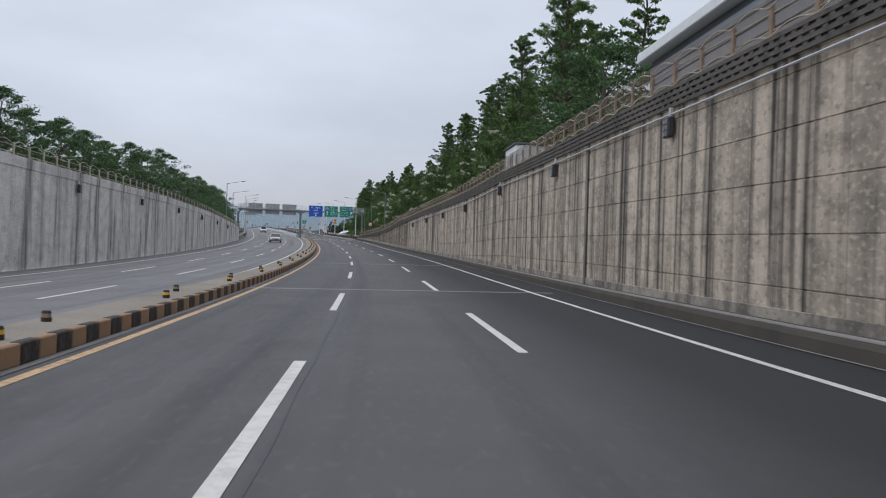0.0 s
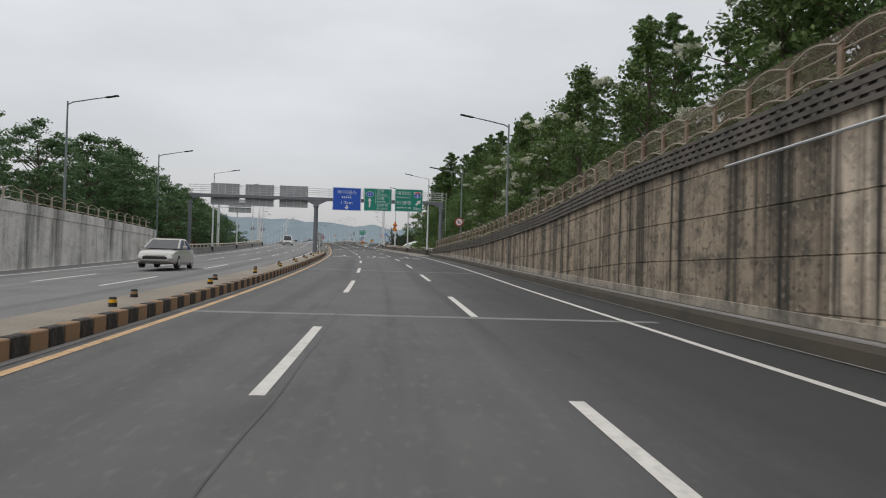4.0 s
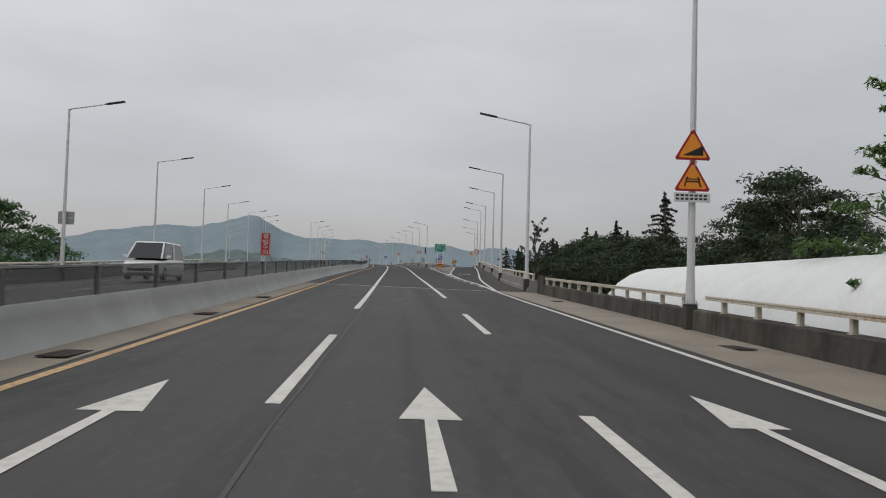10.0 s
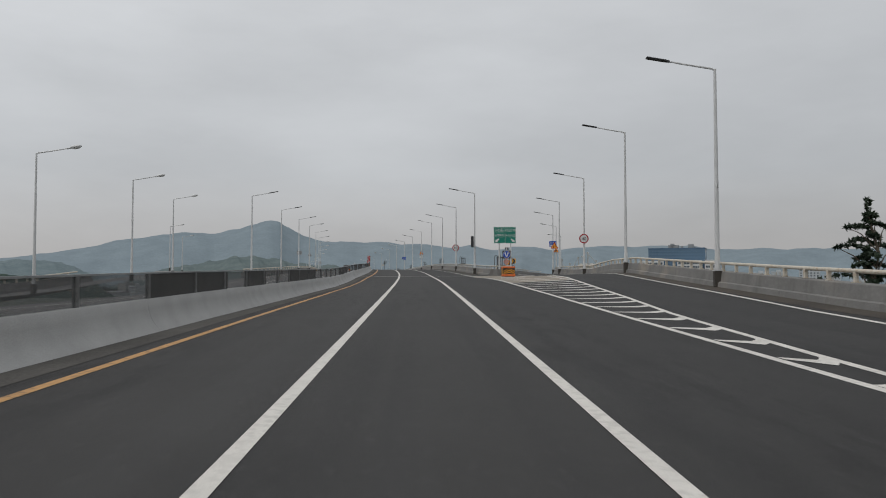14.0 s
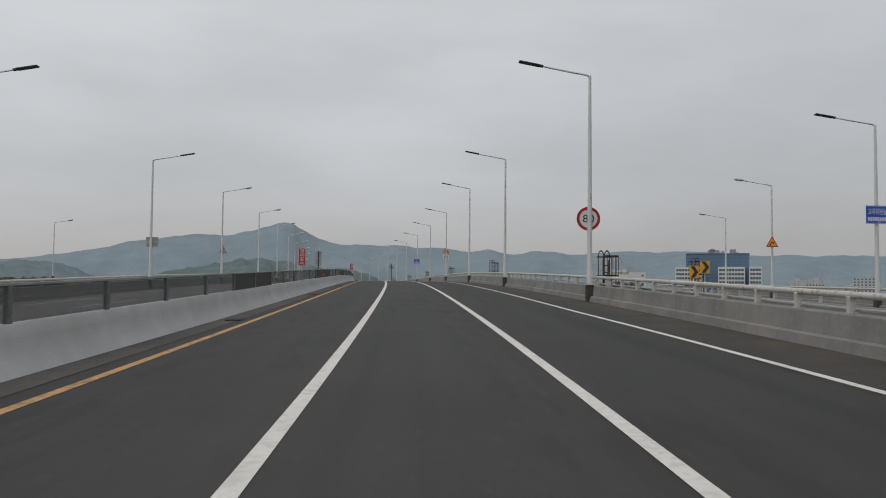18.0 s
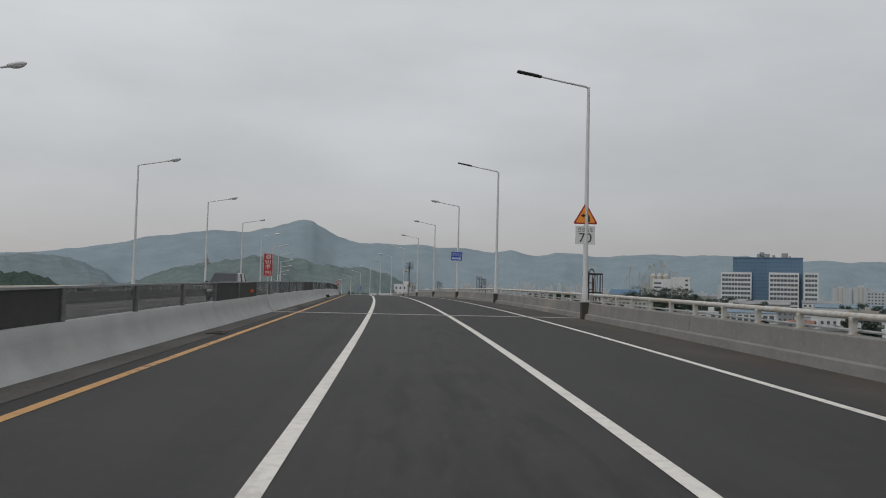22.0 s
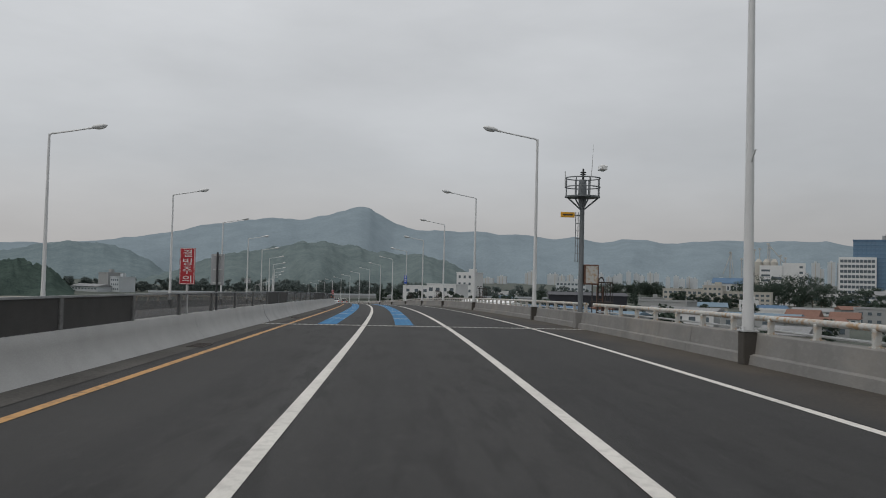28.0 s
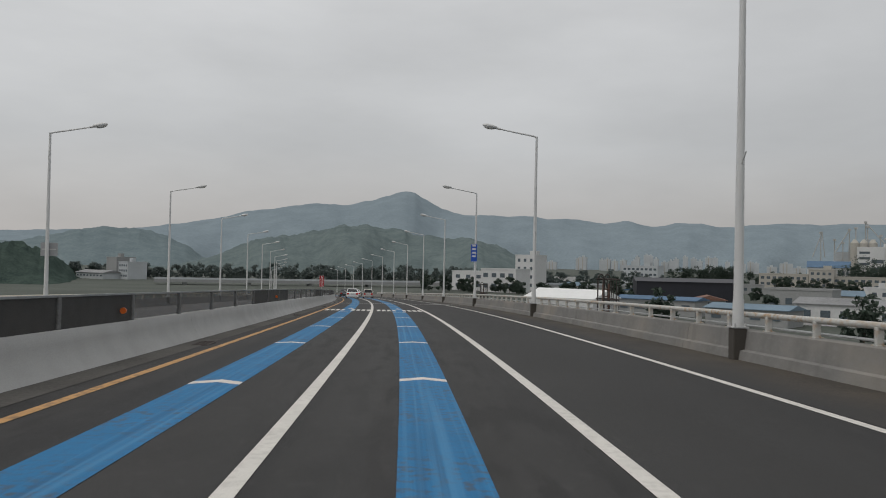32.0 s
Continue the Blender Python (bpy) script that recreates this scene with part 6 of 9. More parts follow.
CUSHION_Y = mat("yellow_sheet", (0.62, 0.28, 0.02), rough=0.5, vary=0.2, scale=2, fine=30, bump=0.1)
th = thing("crash_cushion", stand(399.8, 9.05, 0.0, -3), "orange plastic crash cushion with black and yellow chevrons", "crash cushion")
bm = bmesh.new()
box(bm, -0.58, 0.0, 0.06, 0.58, 3.1, 0.24, bevel=0.03)
for x in (-0.45, 0.25):
    for y in (0.1, 1.4, 2.7):
        box(bm, x, y, 0.0, x + 0.2, y + 0.2, 0.06)
part("base", bm, CUSHION, th)
bm = bmesh.new()
box(bm, -0.54, 0.03, 0.24, 0.54, 3.07, 0.80, bevel=0.02)
part("body", bm, SIGN_BLACK, th)
bm = bmesh.new()
box(bm, -0.58, 0.0, 0.80, 0.58, 3.1, 0.97, bevel=0.04)
part("lid", bm, CUSHION, th)
for k in range(3):
    z = 0.24 + 0.2 * k
    zz = lambda q: min(max(q, 0.25), 0.79)
    shape("chevron", [(-0.52, zz(z - 0.18)), (0, zz(z + 0.14)), (0.52, zz(z - 0.18)), (0.52, zz(z - 0.07)), (0, zz(z + 0.25)), (-0.52, zz(z - 0.07))], 0.02, 0.03, CUSHION_Y, th)
for k in range(9):
    y = 0.15 + 0.32 * k
    bm = bmesh.new()
    for x in (-0.548, 0.54):
        vs = [bm.verts.new((x, a, b)) for a, b in ((y, 0.26), (y + 0.16, 0.26), (y + 0.26, 0.78), (y + 0.10, 0.78))]
        bm.faces.new(vs)
    part("side_stripe", bm, CUSHION_Y, th)

hatch = thing("gore_hatching", Matrix.Identity(4), "white chevron hatching painted on the gore", "road marking", kind="structure")
for i in range(31):
    s = 317.15 + 2.85 * i
    ul, ur = 5.83, gore_right(s + 0.4) - 0.09
    if s < 324.0:
        continue
    um = ul + (ur - ul) * 0.70
    bm = bmesh.new()
    rows_ = [(ul, 0.30, 0.58), (ul + (um - ul) * 0.5, -0.12, 0.34), (um, -0.55, 0.10), (um + (ur - um) * 0.5, -0.40, 0.24), (ur, -0.22, 0.42)]
    vs = [(bm.verts.new(road(s + c, u, 0.010)), bm.verts.new(road(s + d, u, 0.010))) for u, c, d in rows_]
    for q, w in zip(vs, vs[1:]):
        bm.faces.new((q[0], w[0], w[1], q[1]))
    part("stripe", bm, WHITE_LINE, hatch)
part("tip_fill", (lambda b_: (ribbon(b_, 319.9, 323.4, lambda q: [(5.80, 0.009), (gore_right(q) - 0.06, 0.009)], 1.2), b_)[1])(bmesh.new()), WHITE_LINE, hatch)
tagged(swept("gore_dust", 368.0, NOSE, lambda q: [(5.86, 0.004), (max(gore_right(q) - 0.1, 5.9), 0.004)], SHOULDER, step=3.0),
       "dusty tan asphalt between the gore lines", "road", kind="structure")

# concrete nose between the two parapets
bm = bmesh.new()
_np = [(7.75, 405.7), (8.5, 405.0), (9.9, 405.0), (10.4, 405.7)]
for h0, h1, inset in ((0.0, 0.18, 0.0), (0.18, 0.66, 0.12)):
    a = [bm.verts.new(road(q + inset, u + (inset if u < 9 else -inset), h0)) for u, q in _np] + [bm.verts.new(road(412, 10.2, h0)), bm.verts.new(road(412, 7.9, h0))]
    b = [bm.verts.new(road(q + inset, u + (inset if u < 9 else -inset), h1)) for u, q in _np] + [bm.verts.new(road(412, 10.2, h1)), bm.verts.new(road(412, 7.9, h1))]
    for i in range(6):
        j = (i + 1) % 6
        bm.faces.new((a[i], a[j], b[j], b[i]))
    bm.faces.new(b)
bmesh.ops.recalc_face_normals(bm, faces=bm.faces)
tagged(link("parapet_nose", bm, PARAPET), "grey concrete nose joining the parapets at the gore", "parapet", kind="structure")
_bm = bmesh.new()
tube(_bm, [road(407.5, 7.98, 0.96), road(405.8, 8.5, 0.96), road(405.6, 9.2, 0.96), road(405.8, 9.9, 0.96), road(407.5, 10.2, 0.96)], 0.06, 8)
for u in (8.5, 9.2, 9.9):
    tube(_bm, [road(405.75, u, 0.6), road(405.75, u, 0.96)], 0.05, 6)
tagged(link("parapet_rail", _bm, RAIL_CREAM), "cream guard rail round the gore nose", "railing", kind="structure")

# ---- painted words and arrows on the road ----
def road_letters(body, s0, s1, u0, u1, parent):
    me = WORDS[body].copy()
    xs = [v.co.x for v in me.vertices]
    ys = [v.co.y for v in me.vertices]
    for v in me.vertices:
        u = u0 + (v.co.x - min(xs)) / (max(xs) - min(xs)) * (u1 - u0)
        s = s0 + (v.co.y - min(ys)) / (max(ys) - min(ys)) * (s1 - s0)
        v.co = road(s, u, 0.007)
    me.materials.clear()
    me.materials.append(WHITE_LINE)
    out = new("lettering", me)
    out.parent = parent
    return out


def road_arrow(s0, s1, u, parent):
    bm = bmesh.new()
    L = s1 - s0
    for pts in ([(-0.085, 0), (0.085, 0), (0.06, 0.55), (-0.06, 0.55)], [(-0.30, 0.55), (0.30, 0.55), (0.0, 1.0)]):
        bm.faces.new([bm.verts.new(road(s0 + L * t, u + x, 0.007)) for x, t in pts])
    return part("arrow", bm, WHITE_LINE, parent)


for base, a0 in ((172.0, 177.3), (225.2, 231.5)):
    th = thing("road_lettering", Matrix.Identity(4), "white destination names and arrows painted on the lanes", "road marking", kind="structure")
    d = 2.1 if base < 200 else 2.5
    for near, far, u0, u1 in (("신탄진", "청주", -3.6, -1.7), ("공단", "1·2", -0.5, 1.4), ("시장", "농수산", 2.4, 4.6)):
        road_letters(near, base, base + d, u0, u1, th)
        road_letters(far, base + d + 0.9, base + 2 * d + 0.6, u0 + 0.15, u1 - 0.15, th)
    for u in (-2.55, 0.4, 3.55):
        road_arrow(a0, a0 + 4.5, u, th)

# speed figure on the exit lane
th = thing("road_lettering", Matrix.Identity(4), "white speed figure painted on the exit lane", "road marking", kind="structure")
road_letters("40", 322.9, 325.5, 6.85, 8.6, th)

# blue guide lines with white chevrons
guide = thing("guide_line", Matrix.Identity(4), "broad blue guide line with white chevrons painted along the lane", "road marking", kind="structure")
for u in (-2.6, 0.38):
    line_piece("blue_band", 640.3, 1000.0, u, 0.72, BLUE_LINE, guide, lift=0.005)
    for i in range(26):
        s = 647.7 + 8.45 * i - (0.7 if u < 0 else 0.0)
        if 733 < s < 741:
            continue
        bm = bmesh.new()
        vs = [bm.verts.new(road(s + a, u + b, 0.008)) for a, b in ((0.0, -0.36), (0.28, 0.0), (0.0, 0.36), (0.32, 0.36), (0.62, 0.0), (0.32, -0.36))]
        bm.faces.new((vs[0], vs[1], vs[4], vs[5]))
        bm.faces.new((vs[1], vs[2], vs[3], vs[4]))
        part("chevron", bm, WHITE_LINE, guide)
for u0 in (-4.0, -1.0):
    for k in range(9):
        if k == 4:
            continue
        line_piece("text_bar", 734.5, 737.6, u0 + 0.25 + 0.3 * k, 0.2, WHITE_LINE, guide, lift=0.010)
    bm = bmesh.new()
    bm.faces.new([bm.verts.new(road(739.5 + t, u0 + 1.5 + x, 0.009)) for x, t in ((-0.2, 0), (0.2, 0), (0, 2.2))])
    part("arrow", bm, WHITE_LINE, guide)

# ---- trees and shrubs ----
BARK = mat("grey_brown_bark", (0.10, 0.08, 0.06), rough=0.95, vary=0.3, scale=4, fine=30, bump=0.6)
LEAF_TALL = leafy("tall_tree_leaves", (0.066, 0.124, 0.036), (0.150, 0.240, 0.078))
LEAF_FRESH = leafy("fresh_leaves", (0.066, 0.112, 0.034), (0.145, 0.215, 0.066))
LEAF_DARK = leafy("dark_leaves", (0.060, 0.114, 0.048), (0.118, 0.200, 0.082))
LEAF_CEDAR = leafy("cedar_needles", (0.024, 0.040, 0.026), (0.052, 0.078, 0.046))
LEAF_DENSE = leafy("evergreen_leaves", (0.028, 0.046, 0.024), (0.062, 0.090, 0.044))
BLOSSOM = leafy("white_blossom", (0.46, 0.47, 0.36), (0.62, 0.63, 0.50))
WEED = leafy("weeds", (0.055, 0.085, 0.028), (0.12, 0.15, 0.055))


def leaf_mesh(name, centres, radii, count, size, seed, material, flat=0.5, droop=0.0, squash=0.75, slim=1.0):
    """Many small pointed leaves gathered in clumps."""
    rs = np.random.RandomState(seed)
    c = np.repeat(np.asarray(centres, float), count, axis=0)
    r = np.repeat(np.asarray(radii, float), count)[:, None]
    n = len(c)
    d = rs.normal(size=(n, 3))
    d /= np.linalg.norm(d, axis=1)[:, None]
    p = c + d * r * (rs.rand(n, 1) ** 0.45) * np.array([1, 1, squash])
    nrm = d * (1 - flat) + np.array([0, 0, flat]) + rs.normal(size=(n, 3)) * 0.45
    nrm /= np.linalg.norm(nrm, axis=1)[:, None]
    a = np.cross(nrm, rs.normal(size=(n, 3)))
    a /= np.linalg.norm(a, axis=1)[:, None]
    if droop:
        a = a * (1 - droop) + np.array([0, 0, -droop])
        a /= np.linalg.norm(a, axis=1)[:, None]
    b = np.cross(nrm, a)
    b /= np.maximum(np.linalg.norm(b, axis=1)[:, None], 1e-6)
    L = size * (0.6 + 0.8 * rs.rand(n, 1))
    W = L * (0.42 + 0.2 * rs.rand(n, 1)) * slim
    v = np.stack([p - a * L, p + b * W - a * L * 0.1, p + a * L, p - b * W - a * L * 0.1], axis=1).reshape(-1, 3)
    f = np.arange(4 * n).reshape(-1, 4)
    me = bpy.data.meshes.new(name)
    me.from_pydata(v.tolist(), [], f.tolist())
    me.materials.append(material)
    return me


def wood_mesh(height, r0, tips, seed, fork=0.35, lean=0.0):
    rng = random.Random(seed)
    bm = bmesh.new()
    pts, rad = [], []
    for i in range(8):
        q = i / 7
        pts.append((lean * q + rng.uniform(-0.08, 0.08) * height * 0.05 * i, rng.uniform(-0.08, 0.08) * height * 0.05 * i, height * q))
        rad.append(r0 * (1 - 0.86 * q) + 0.015)
    tube(bm, pts, rad, 8)
    for t in tips:
        z0 = max(height * fork * 0.5, t[2] - 0.6 - 0.35 * math.hypot(t[0], t[1]))
        q = min(z0 / height, 0.98)
        k = q * 7
        a = Vector(pts[int(k)]).lerp(Vector(pts[min(int(k) + 1, 7)]), k - int(k))
        m = a.lerp(Vector(t), 0.55) + Vector((0, 0, 0.15))
        tube(bm, [a, m, t], [r0 * 0.30 * (1 - q) + 0.02, r0 * 0.18 * (1 - q) + 0.014, 0.008], 5, False)
    return bm


def make_tree(kind_, seed):
    rng = random.Random(seed)
    if kind_ in ("tall", "tall_back"):
        H = rng.uniform(14.0, 17.5)
        cs, rs_ = [], []
        n = 92 if kind_ == "tall" else 70
        for i in range(n):
            q = (i + rng.random()) / n
            z = H * (0.10 + 0.89 * q)
            ln = (3.9 * (1 - q) ** 0.58 + 0.22) * rng.uniform(0.50, 1.15)
            a = i * 2.4 + rng.uniform(-0.5, 0.5)
            rise = rng.uniform(0.25, 0.75)
            for e in (0.25, 0.42, 0.58, 0.74, 0.88, 1.0):
                if rng.random() < 0.9:
                    cs.append((ln * e * math.cos(a), ln * e * math.sin(a), z + rise * ln * e - 0.30 * ln * e * e + rng.uniform(-0.18, 0.18)))
                    rs_.append(rng.uniform(0.24, 0.52) * (1.2 - 0.5 * q) * (1.2 - 0.45 * e))
        label, cat, mt = "tall conical roadside tree with layered fresh-green foliage", "tree", LEAF_TALL
        leaf = leaf_mesh("crown", cs, rs_, 36, 0.125, seed, mt, 0.45, 0.2, 0.6, 0.55) if kind_ == "tall" else leaf_mesh("crown", cs, rs_, 14, 0.21, seed, mt, 0.5, 0.2, 0.6, 0.7)
        wood, tips = (H * 0.98, 0.24), cs[4::5]
    elif kind_ == "blossom":
        H = rng.uniform(8.5, 10.5)
        cs, rs_ = [], []
        for i in range(85):
            q = rng.random()
            z = H * (0.2 + 0.8 * q)
            env = 3.1 * math.sin(min(1.0, 0.25 + q * 0.95) * math.pi) ** 0.6 + 0.3
            a = rng.uniform(0, 6.283)
            d = env * math.sqrt(rng.uniform(0.1, 1.0)) * (0.8 + 0.3 * math.sin(3 * a + seed))
            cs.append((d * math.cos(a), d * math.sin(a), z))
            rs_.append(rng.uniform(0.5, 0.9))
        label, cat, mt = "leafy tree carrying clusters of white blossom", "tree", LEAF_FRESH
        leaf = leaf_mesh("crown", cs, rs_, 80, 0.115, seed, mt, 0.5, 0.1)
        wood, tips = (H * 0.9, 0.17), cs[::5]
    elif kind_ in ("round", "round_far", "broad", "dense"):
        H = rng.uniform(6.5, 8.0)
        cs, rs_ = [], []
        for i in range(110):
            q = rng.random()
            z = H * (0.24 + 0.76 * q)
            env = 3.9 * math.sin(min(1.0, 0.3 + q * 0.72) * math.pi) ** 0.55 + 0.2
            a = rng.uniform(0, 6.283)
            d = env * math.sqrt(rng.uniform(0.12, 1.0)) * (0.82 + 0.25 * math.sin(4 * a + seed))
            cs.append((d * math.cos(a), d * math.sin(a), z - 0.05 * d))
            rs_.append(rng.uniform(0.35, 0.80))
        label, cat, mt = ("spreading fresh-green tree with a rounded crown", "tree", LEAF_TALL) if kind_ == "broad" else ("dense dark evergreen tree beside the slip road", "tree", LEAF_DENSE) if kind_ == "dense" else ("broad dark-green roadside tree with a rounded crown", "tree", LEAF_DARK)
        leaf = leaf_mesh("crown", cs, rs_, 62 if kind_ == "round" else 120, 0.115 if kind_ == "round" else 0.085, seed, mt, 0.65, 0.0, 0.42, 0.75) if kind_ != "round_far" else leaf_mesh("crown", cs[::2], rs_[::2], 14, 0.32, seed, mt, 0.6, 0.0, 0.6)
        wood, tips = (H * 0.8, 0.18), cs[::4]
    elif kind_ == "cedar":
        H = rng.uniform(10.6, 11.6)
        cs, rs_ = [], []
        for k in range(84):
            q = (k + rng.random()) / 84
            a = k * 2.4 + rng.uniform(-0.4, 0.4)
            ln = (3.7 * (1 - q) ** 0.72 + 0.10) * rng.uniform(0.3, 1.25)
            rise = rng.uniform(-0.05, 0.40)
            for e in (0.12, 0.3, 0.48, 0.66, 0.84, 1.0):
                cs.append((ln * e * math.cos(a), ln * e * math.sin(a), H * (0.05 + 0.93 * q) + ln * (rise * e - 0.30 * e * e)))
                rs_.append((0.10 + 0.24 * (1 - e)) * (1.2 - 0.8 * q))
        cs += [(0, 0, H * (0.95 + 0.012 * k)) for k in range(6)]
        rs_ += [0.10] * 6
        label, cat, mt = "dark conifer with tiers of drooping branches", "tree", LEAF_CEDAR
        leaf = leaf_mesh("crown", cs, rs_, 17, 0.12, seed, mt, 0.3, 0.3, 0.5, 0.6)
        wood, tips = (H, 0.13), cs[5:504:6]
    elif kind_ == "pine":
        H = 9.6
        cs, rs_ = [], []
        for k in range(46):
            q = 0.42 + 0.58 * (k + rng.random()) / 46
            a = k * 2.4 + rng.uniform(-0.6, 0.6)
            ln = (2.4 * (1.06 - q) ** 0.6 + 0.2) * rng.uniform(0.35, 1.15)
            rise = rng.uniform(0.35, 0.95)
            for e in (0.5, 0.62, 0.74, 0.86, 1.0):
                if rng.random() < 0.75:
                    cs.append((ln * e * math.cos(a) - 0.5 * q, ln * e * math.sin(a), H * q + ln * e * rise + rng.uniform(-0.08, 0.08)))
                    rs_.append(rng.uniform(0.10, 0.22))
        label, cat, mt = "sparse pine with a bare trunk and ragged branches", "tree", LEAF_CEDAR
        leaf = leaf_mesh("crown", cs, rs_, 30, 0.075, seed, mt, 0.15, 0.0, 0.8, 0.5)
        wood, tips = (H, 0.11), cs[::4]
    else:
        H = rng.uniform(1.3, 2.2)
        cs = [(rng.uniform(-1.3, 1.3), rng.uniform(-1.3, 1.3), H * rng.uniform(0.15, 0.95)) for i in range(30)]
        rs_ = [rng.uniform(0.3, 0.5) for c in cs]
        label, cat = "untidy green roadside shrub", "shrub"
        leaf = leaf_mesh("crown", cs, rs_, 34, 0.11, seed, WEED if seed % 2 else LEAF_FRESH, 0.5)
        wood, tips = (H * 0.7, 0.05), cs[::4]
    th = thing("tree" if cat == "tree" else "shrub", I4, label, cat, "trees along the road" if cat == "tree" else "shrubs along the road")
    part("trunk" if cat == "tree" else "stem", wood_mesh(wood[0], wood[1], tips, seed), BARK, th)
    ob = new("crown", leaf)
    ob.parent = th
    if kind_ == "blossom":
        sel = []
        for x, y, z in [c for c in cs if math.hypot(c[0], c[1]) > 1.3][::4]:
            for k in range(5):
                sel.append((x * 1.1 + rng.uniform(-0.5, 0.5), y * 1.1 + rng.uniform(-0.5, 0.5), z + 0.25 + rng.uniform(-0.25, 0.2)))
        fl = new("blossom", leaf_mesh("blossom", sel, [0.27] * len(sel), 60, 0.06, seed + 7, BLOSSOM, 0.3, 0.55, 0.5))
        fl.parent = th
    return th


_trees = {k: [make_tree(k, seed) for seed in seeds] for k, seeds in
          (("tall", (11, 12, 13, 14)), ("blossom", (21, 22, 23)), ("round", (31, 32, 33)), ("tall_back", (15, 16)), ("round_far", (34, 35, 36)), ("broad", (37, 38)), ("dense", (39, 40)), ("cedar", (41, 42, 43)), ("pine", (45, 46)), ("shrub", (51, 52, 53, 54)))}
_used = set()


def plant(kind_, p, scale, turn, rng):
    src = rng.choice(_trees[kind_])
    m = Matrix.Translation(p) @ Matrix.Rotation(turn, 4, "Z")
    if src.name not in _used:
        _used.add(src.name)
        src.matrix_world = m @ Matrix.Diagonal((scale, scale, scale, 1))
        return src
    ob = copy_thing(src, m)
    ob.scale = (scale, scale, scale)
    return ob


def soil(s, u):
    """Ground height beside the road, for planting."""
    if u > 0 and s < WALL_END:
        return max(ground_z(s), 0) * min(1, max(0, (u - 7.45) / 6.5)) + (wall_top(s) + road(s).z - 0.4) * (1 - min(1, max(0, (u - 7.45) / 6.5)))
    return ground_z(s)


def plant_at(kind_, s, u, scale, rng, sink=0.15):
    p = road(s, u)
    return plant(kind_, Vector((p.x, p.y, soil(s, u) - sink)), scale, rng.uniform(0, 6.28), rng)


_r = random.Random(77)
# the wood on the bank: three rows of tall trees with blossom along its edge
for i in range(31):
    s = 60.0 + 6.3 * i
    plant_at("tall", s + _r.uniform(-1.4, 1.4), _r.uniform(13.4, 15.4), _r.uniform(0.84, 1.06) * between(s, [(60, 0.92), (90, 0.96), (130, 0.90), (150, 0.78), (168, 0.72), (180, 0.86), (192, 1.02), (225, 1.12), (240, 1.0)]), _r)
for i in range(27):
    plant_at("tall_back", 63.0 + 7.3 * i + _r.uniform(-1.5, 1.5), _r.uniform(18.0, 21.0), _r.uniform(0.90, 1.12) * between(63.0 + 7.3 * i, [(60, 0.92), (100, 0.94), (140, 0.78), (170, 0.70), (182, 0.88), (194, 1.04), (225, 1.10), (240, 1.0)]), _r)
for i in range(15):
    plant_at("tall_back", 60.0 + 13.5 * i + _r.uniform(-3, 3), _r.uniform(25, 30), _r.uniform(0.9, 1.1) * 0.85, _r)
plant_at("tall", 57.0, 13.0, 1.12, _r)
plant_at("round", 51.0, 14.0, 1.35, _r)
plant_at("round", 45.5, 17.0, 1.3, _r)
for s, u, k in ((68, 11.6, 0.8), (78, 11.2, 0.72), (92, 11.5, 0.85), (104, 11.0, 0.8), (119, 11.5, 0.9), (131, 11.2, 0.85), (143, 11.3, 0.95), (153, 11.6, 1.0),
                (162.5, 11.6, 1.0), (174, 11.3, 0.98), (180.5, 11.8, 0.8), (192, 12.5, 0.7)):
    plant_at("blossom", s, u, k, _r)
for s, u, k in ((237.5, 14.5, 0.86), (232, 13.0, 0.95), (225, 13.2, 0.98), (240, 19.5, 0.9), (236, 24, 0.95)):
    plant_at("tall", s, u, k, _r)
for s, u, k in ((233.8, 13.6, 1.34), (231.0, 12.4, 1.42), (232.5, 17.5, 1.3), (222.0, 13.5, 1.35), (212.0, 13.5, 1.3), (202.0, 13.5, 1.25)):
    plant_at("broad", s, u, k, _r)
for i in range(46):
    s = 96.0 + 3.5 * i
    plant_at("shrub", s + _r.uniform(-0.8, 0.8), _r.uniform(9.3, 11.2), _r.uniform(0.7, 1.15), _r)
for s in (196.5, 199.0, 202.5, 207.0, 209.5, 214.0, 219.0):
    plant_at("shrub", s, _r.uniform(10.9, 11.6), _r.uniform(1.4, 1.7), _r)
for i in range(40):
    plant_at("shrub", 186.0 + 1.25 * i, _r.uniform(9.0, 12.5), _r.uniform(0.8, 1.3), _r)
for i in range(26):
    plant_at("shrub", 188.0 + 1.9 * i, _r.uniform(13.0, 18.5), _r.uniform(1.0, 1.7), _r)
for i in range(40):
    s = 34.0 + 6.6 * i
    plant_at("round", s + _r.uniform(-1, 1), _r.uniform(-24.0, -22.5) if s < 180 else _r.uniform(-30.5, -27.5), _r.uniform(0.85, 1.15) * (0.82 if s < 85 else 1.0), _r)
for i in range(17):
    plant_at("round", 168.0 + 5.9 * i + _r.uniform(-1, 1), _r.uniform(-25.0, -23.2), _r.uniform(1.15, 1.4), _r)
for i in range(11):
    plant_at("round", 256.0 + 4.6 * i, _r.uniform(-35.0, -30.5), _r.uniform(1.4, 1.7), _r)
for i in range(26):
    plant_at("round_far", 40.0 + 10.1 * i, _r.uniform(-33, -29), _r.uniform(0.9, 1.2), _r)
for i in range(30):
    q = 300.5 + 1.25 * i
    plant_at("cedar", q + _r.uniform(-0.5, 0.5), _r.uniform(15.2, 17.0) if i % 2 else _r.uniform(17.5, 22.0), _r.uniform(0.80, 1.0), _r)
plant_at("cedar", 341.0, 14.8, 1.0, _r)
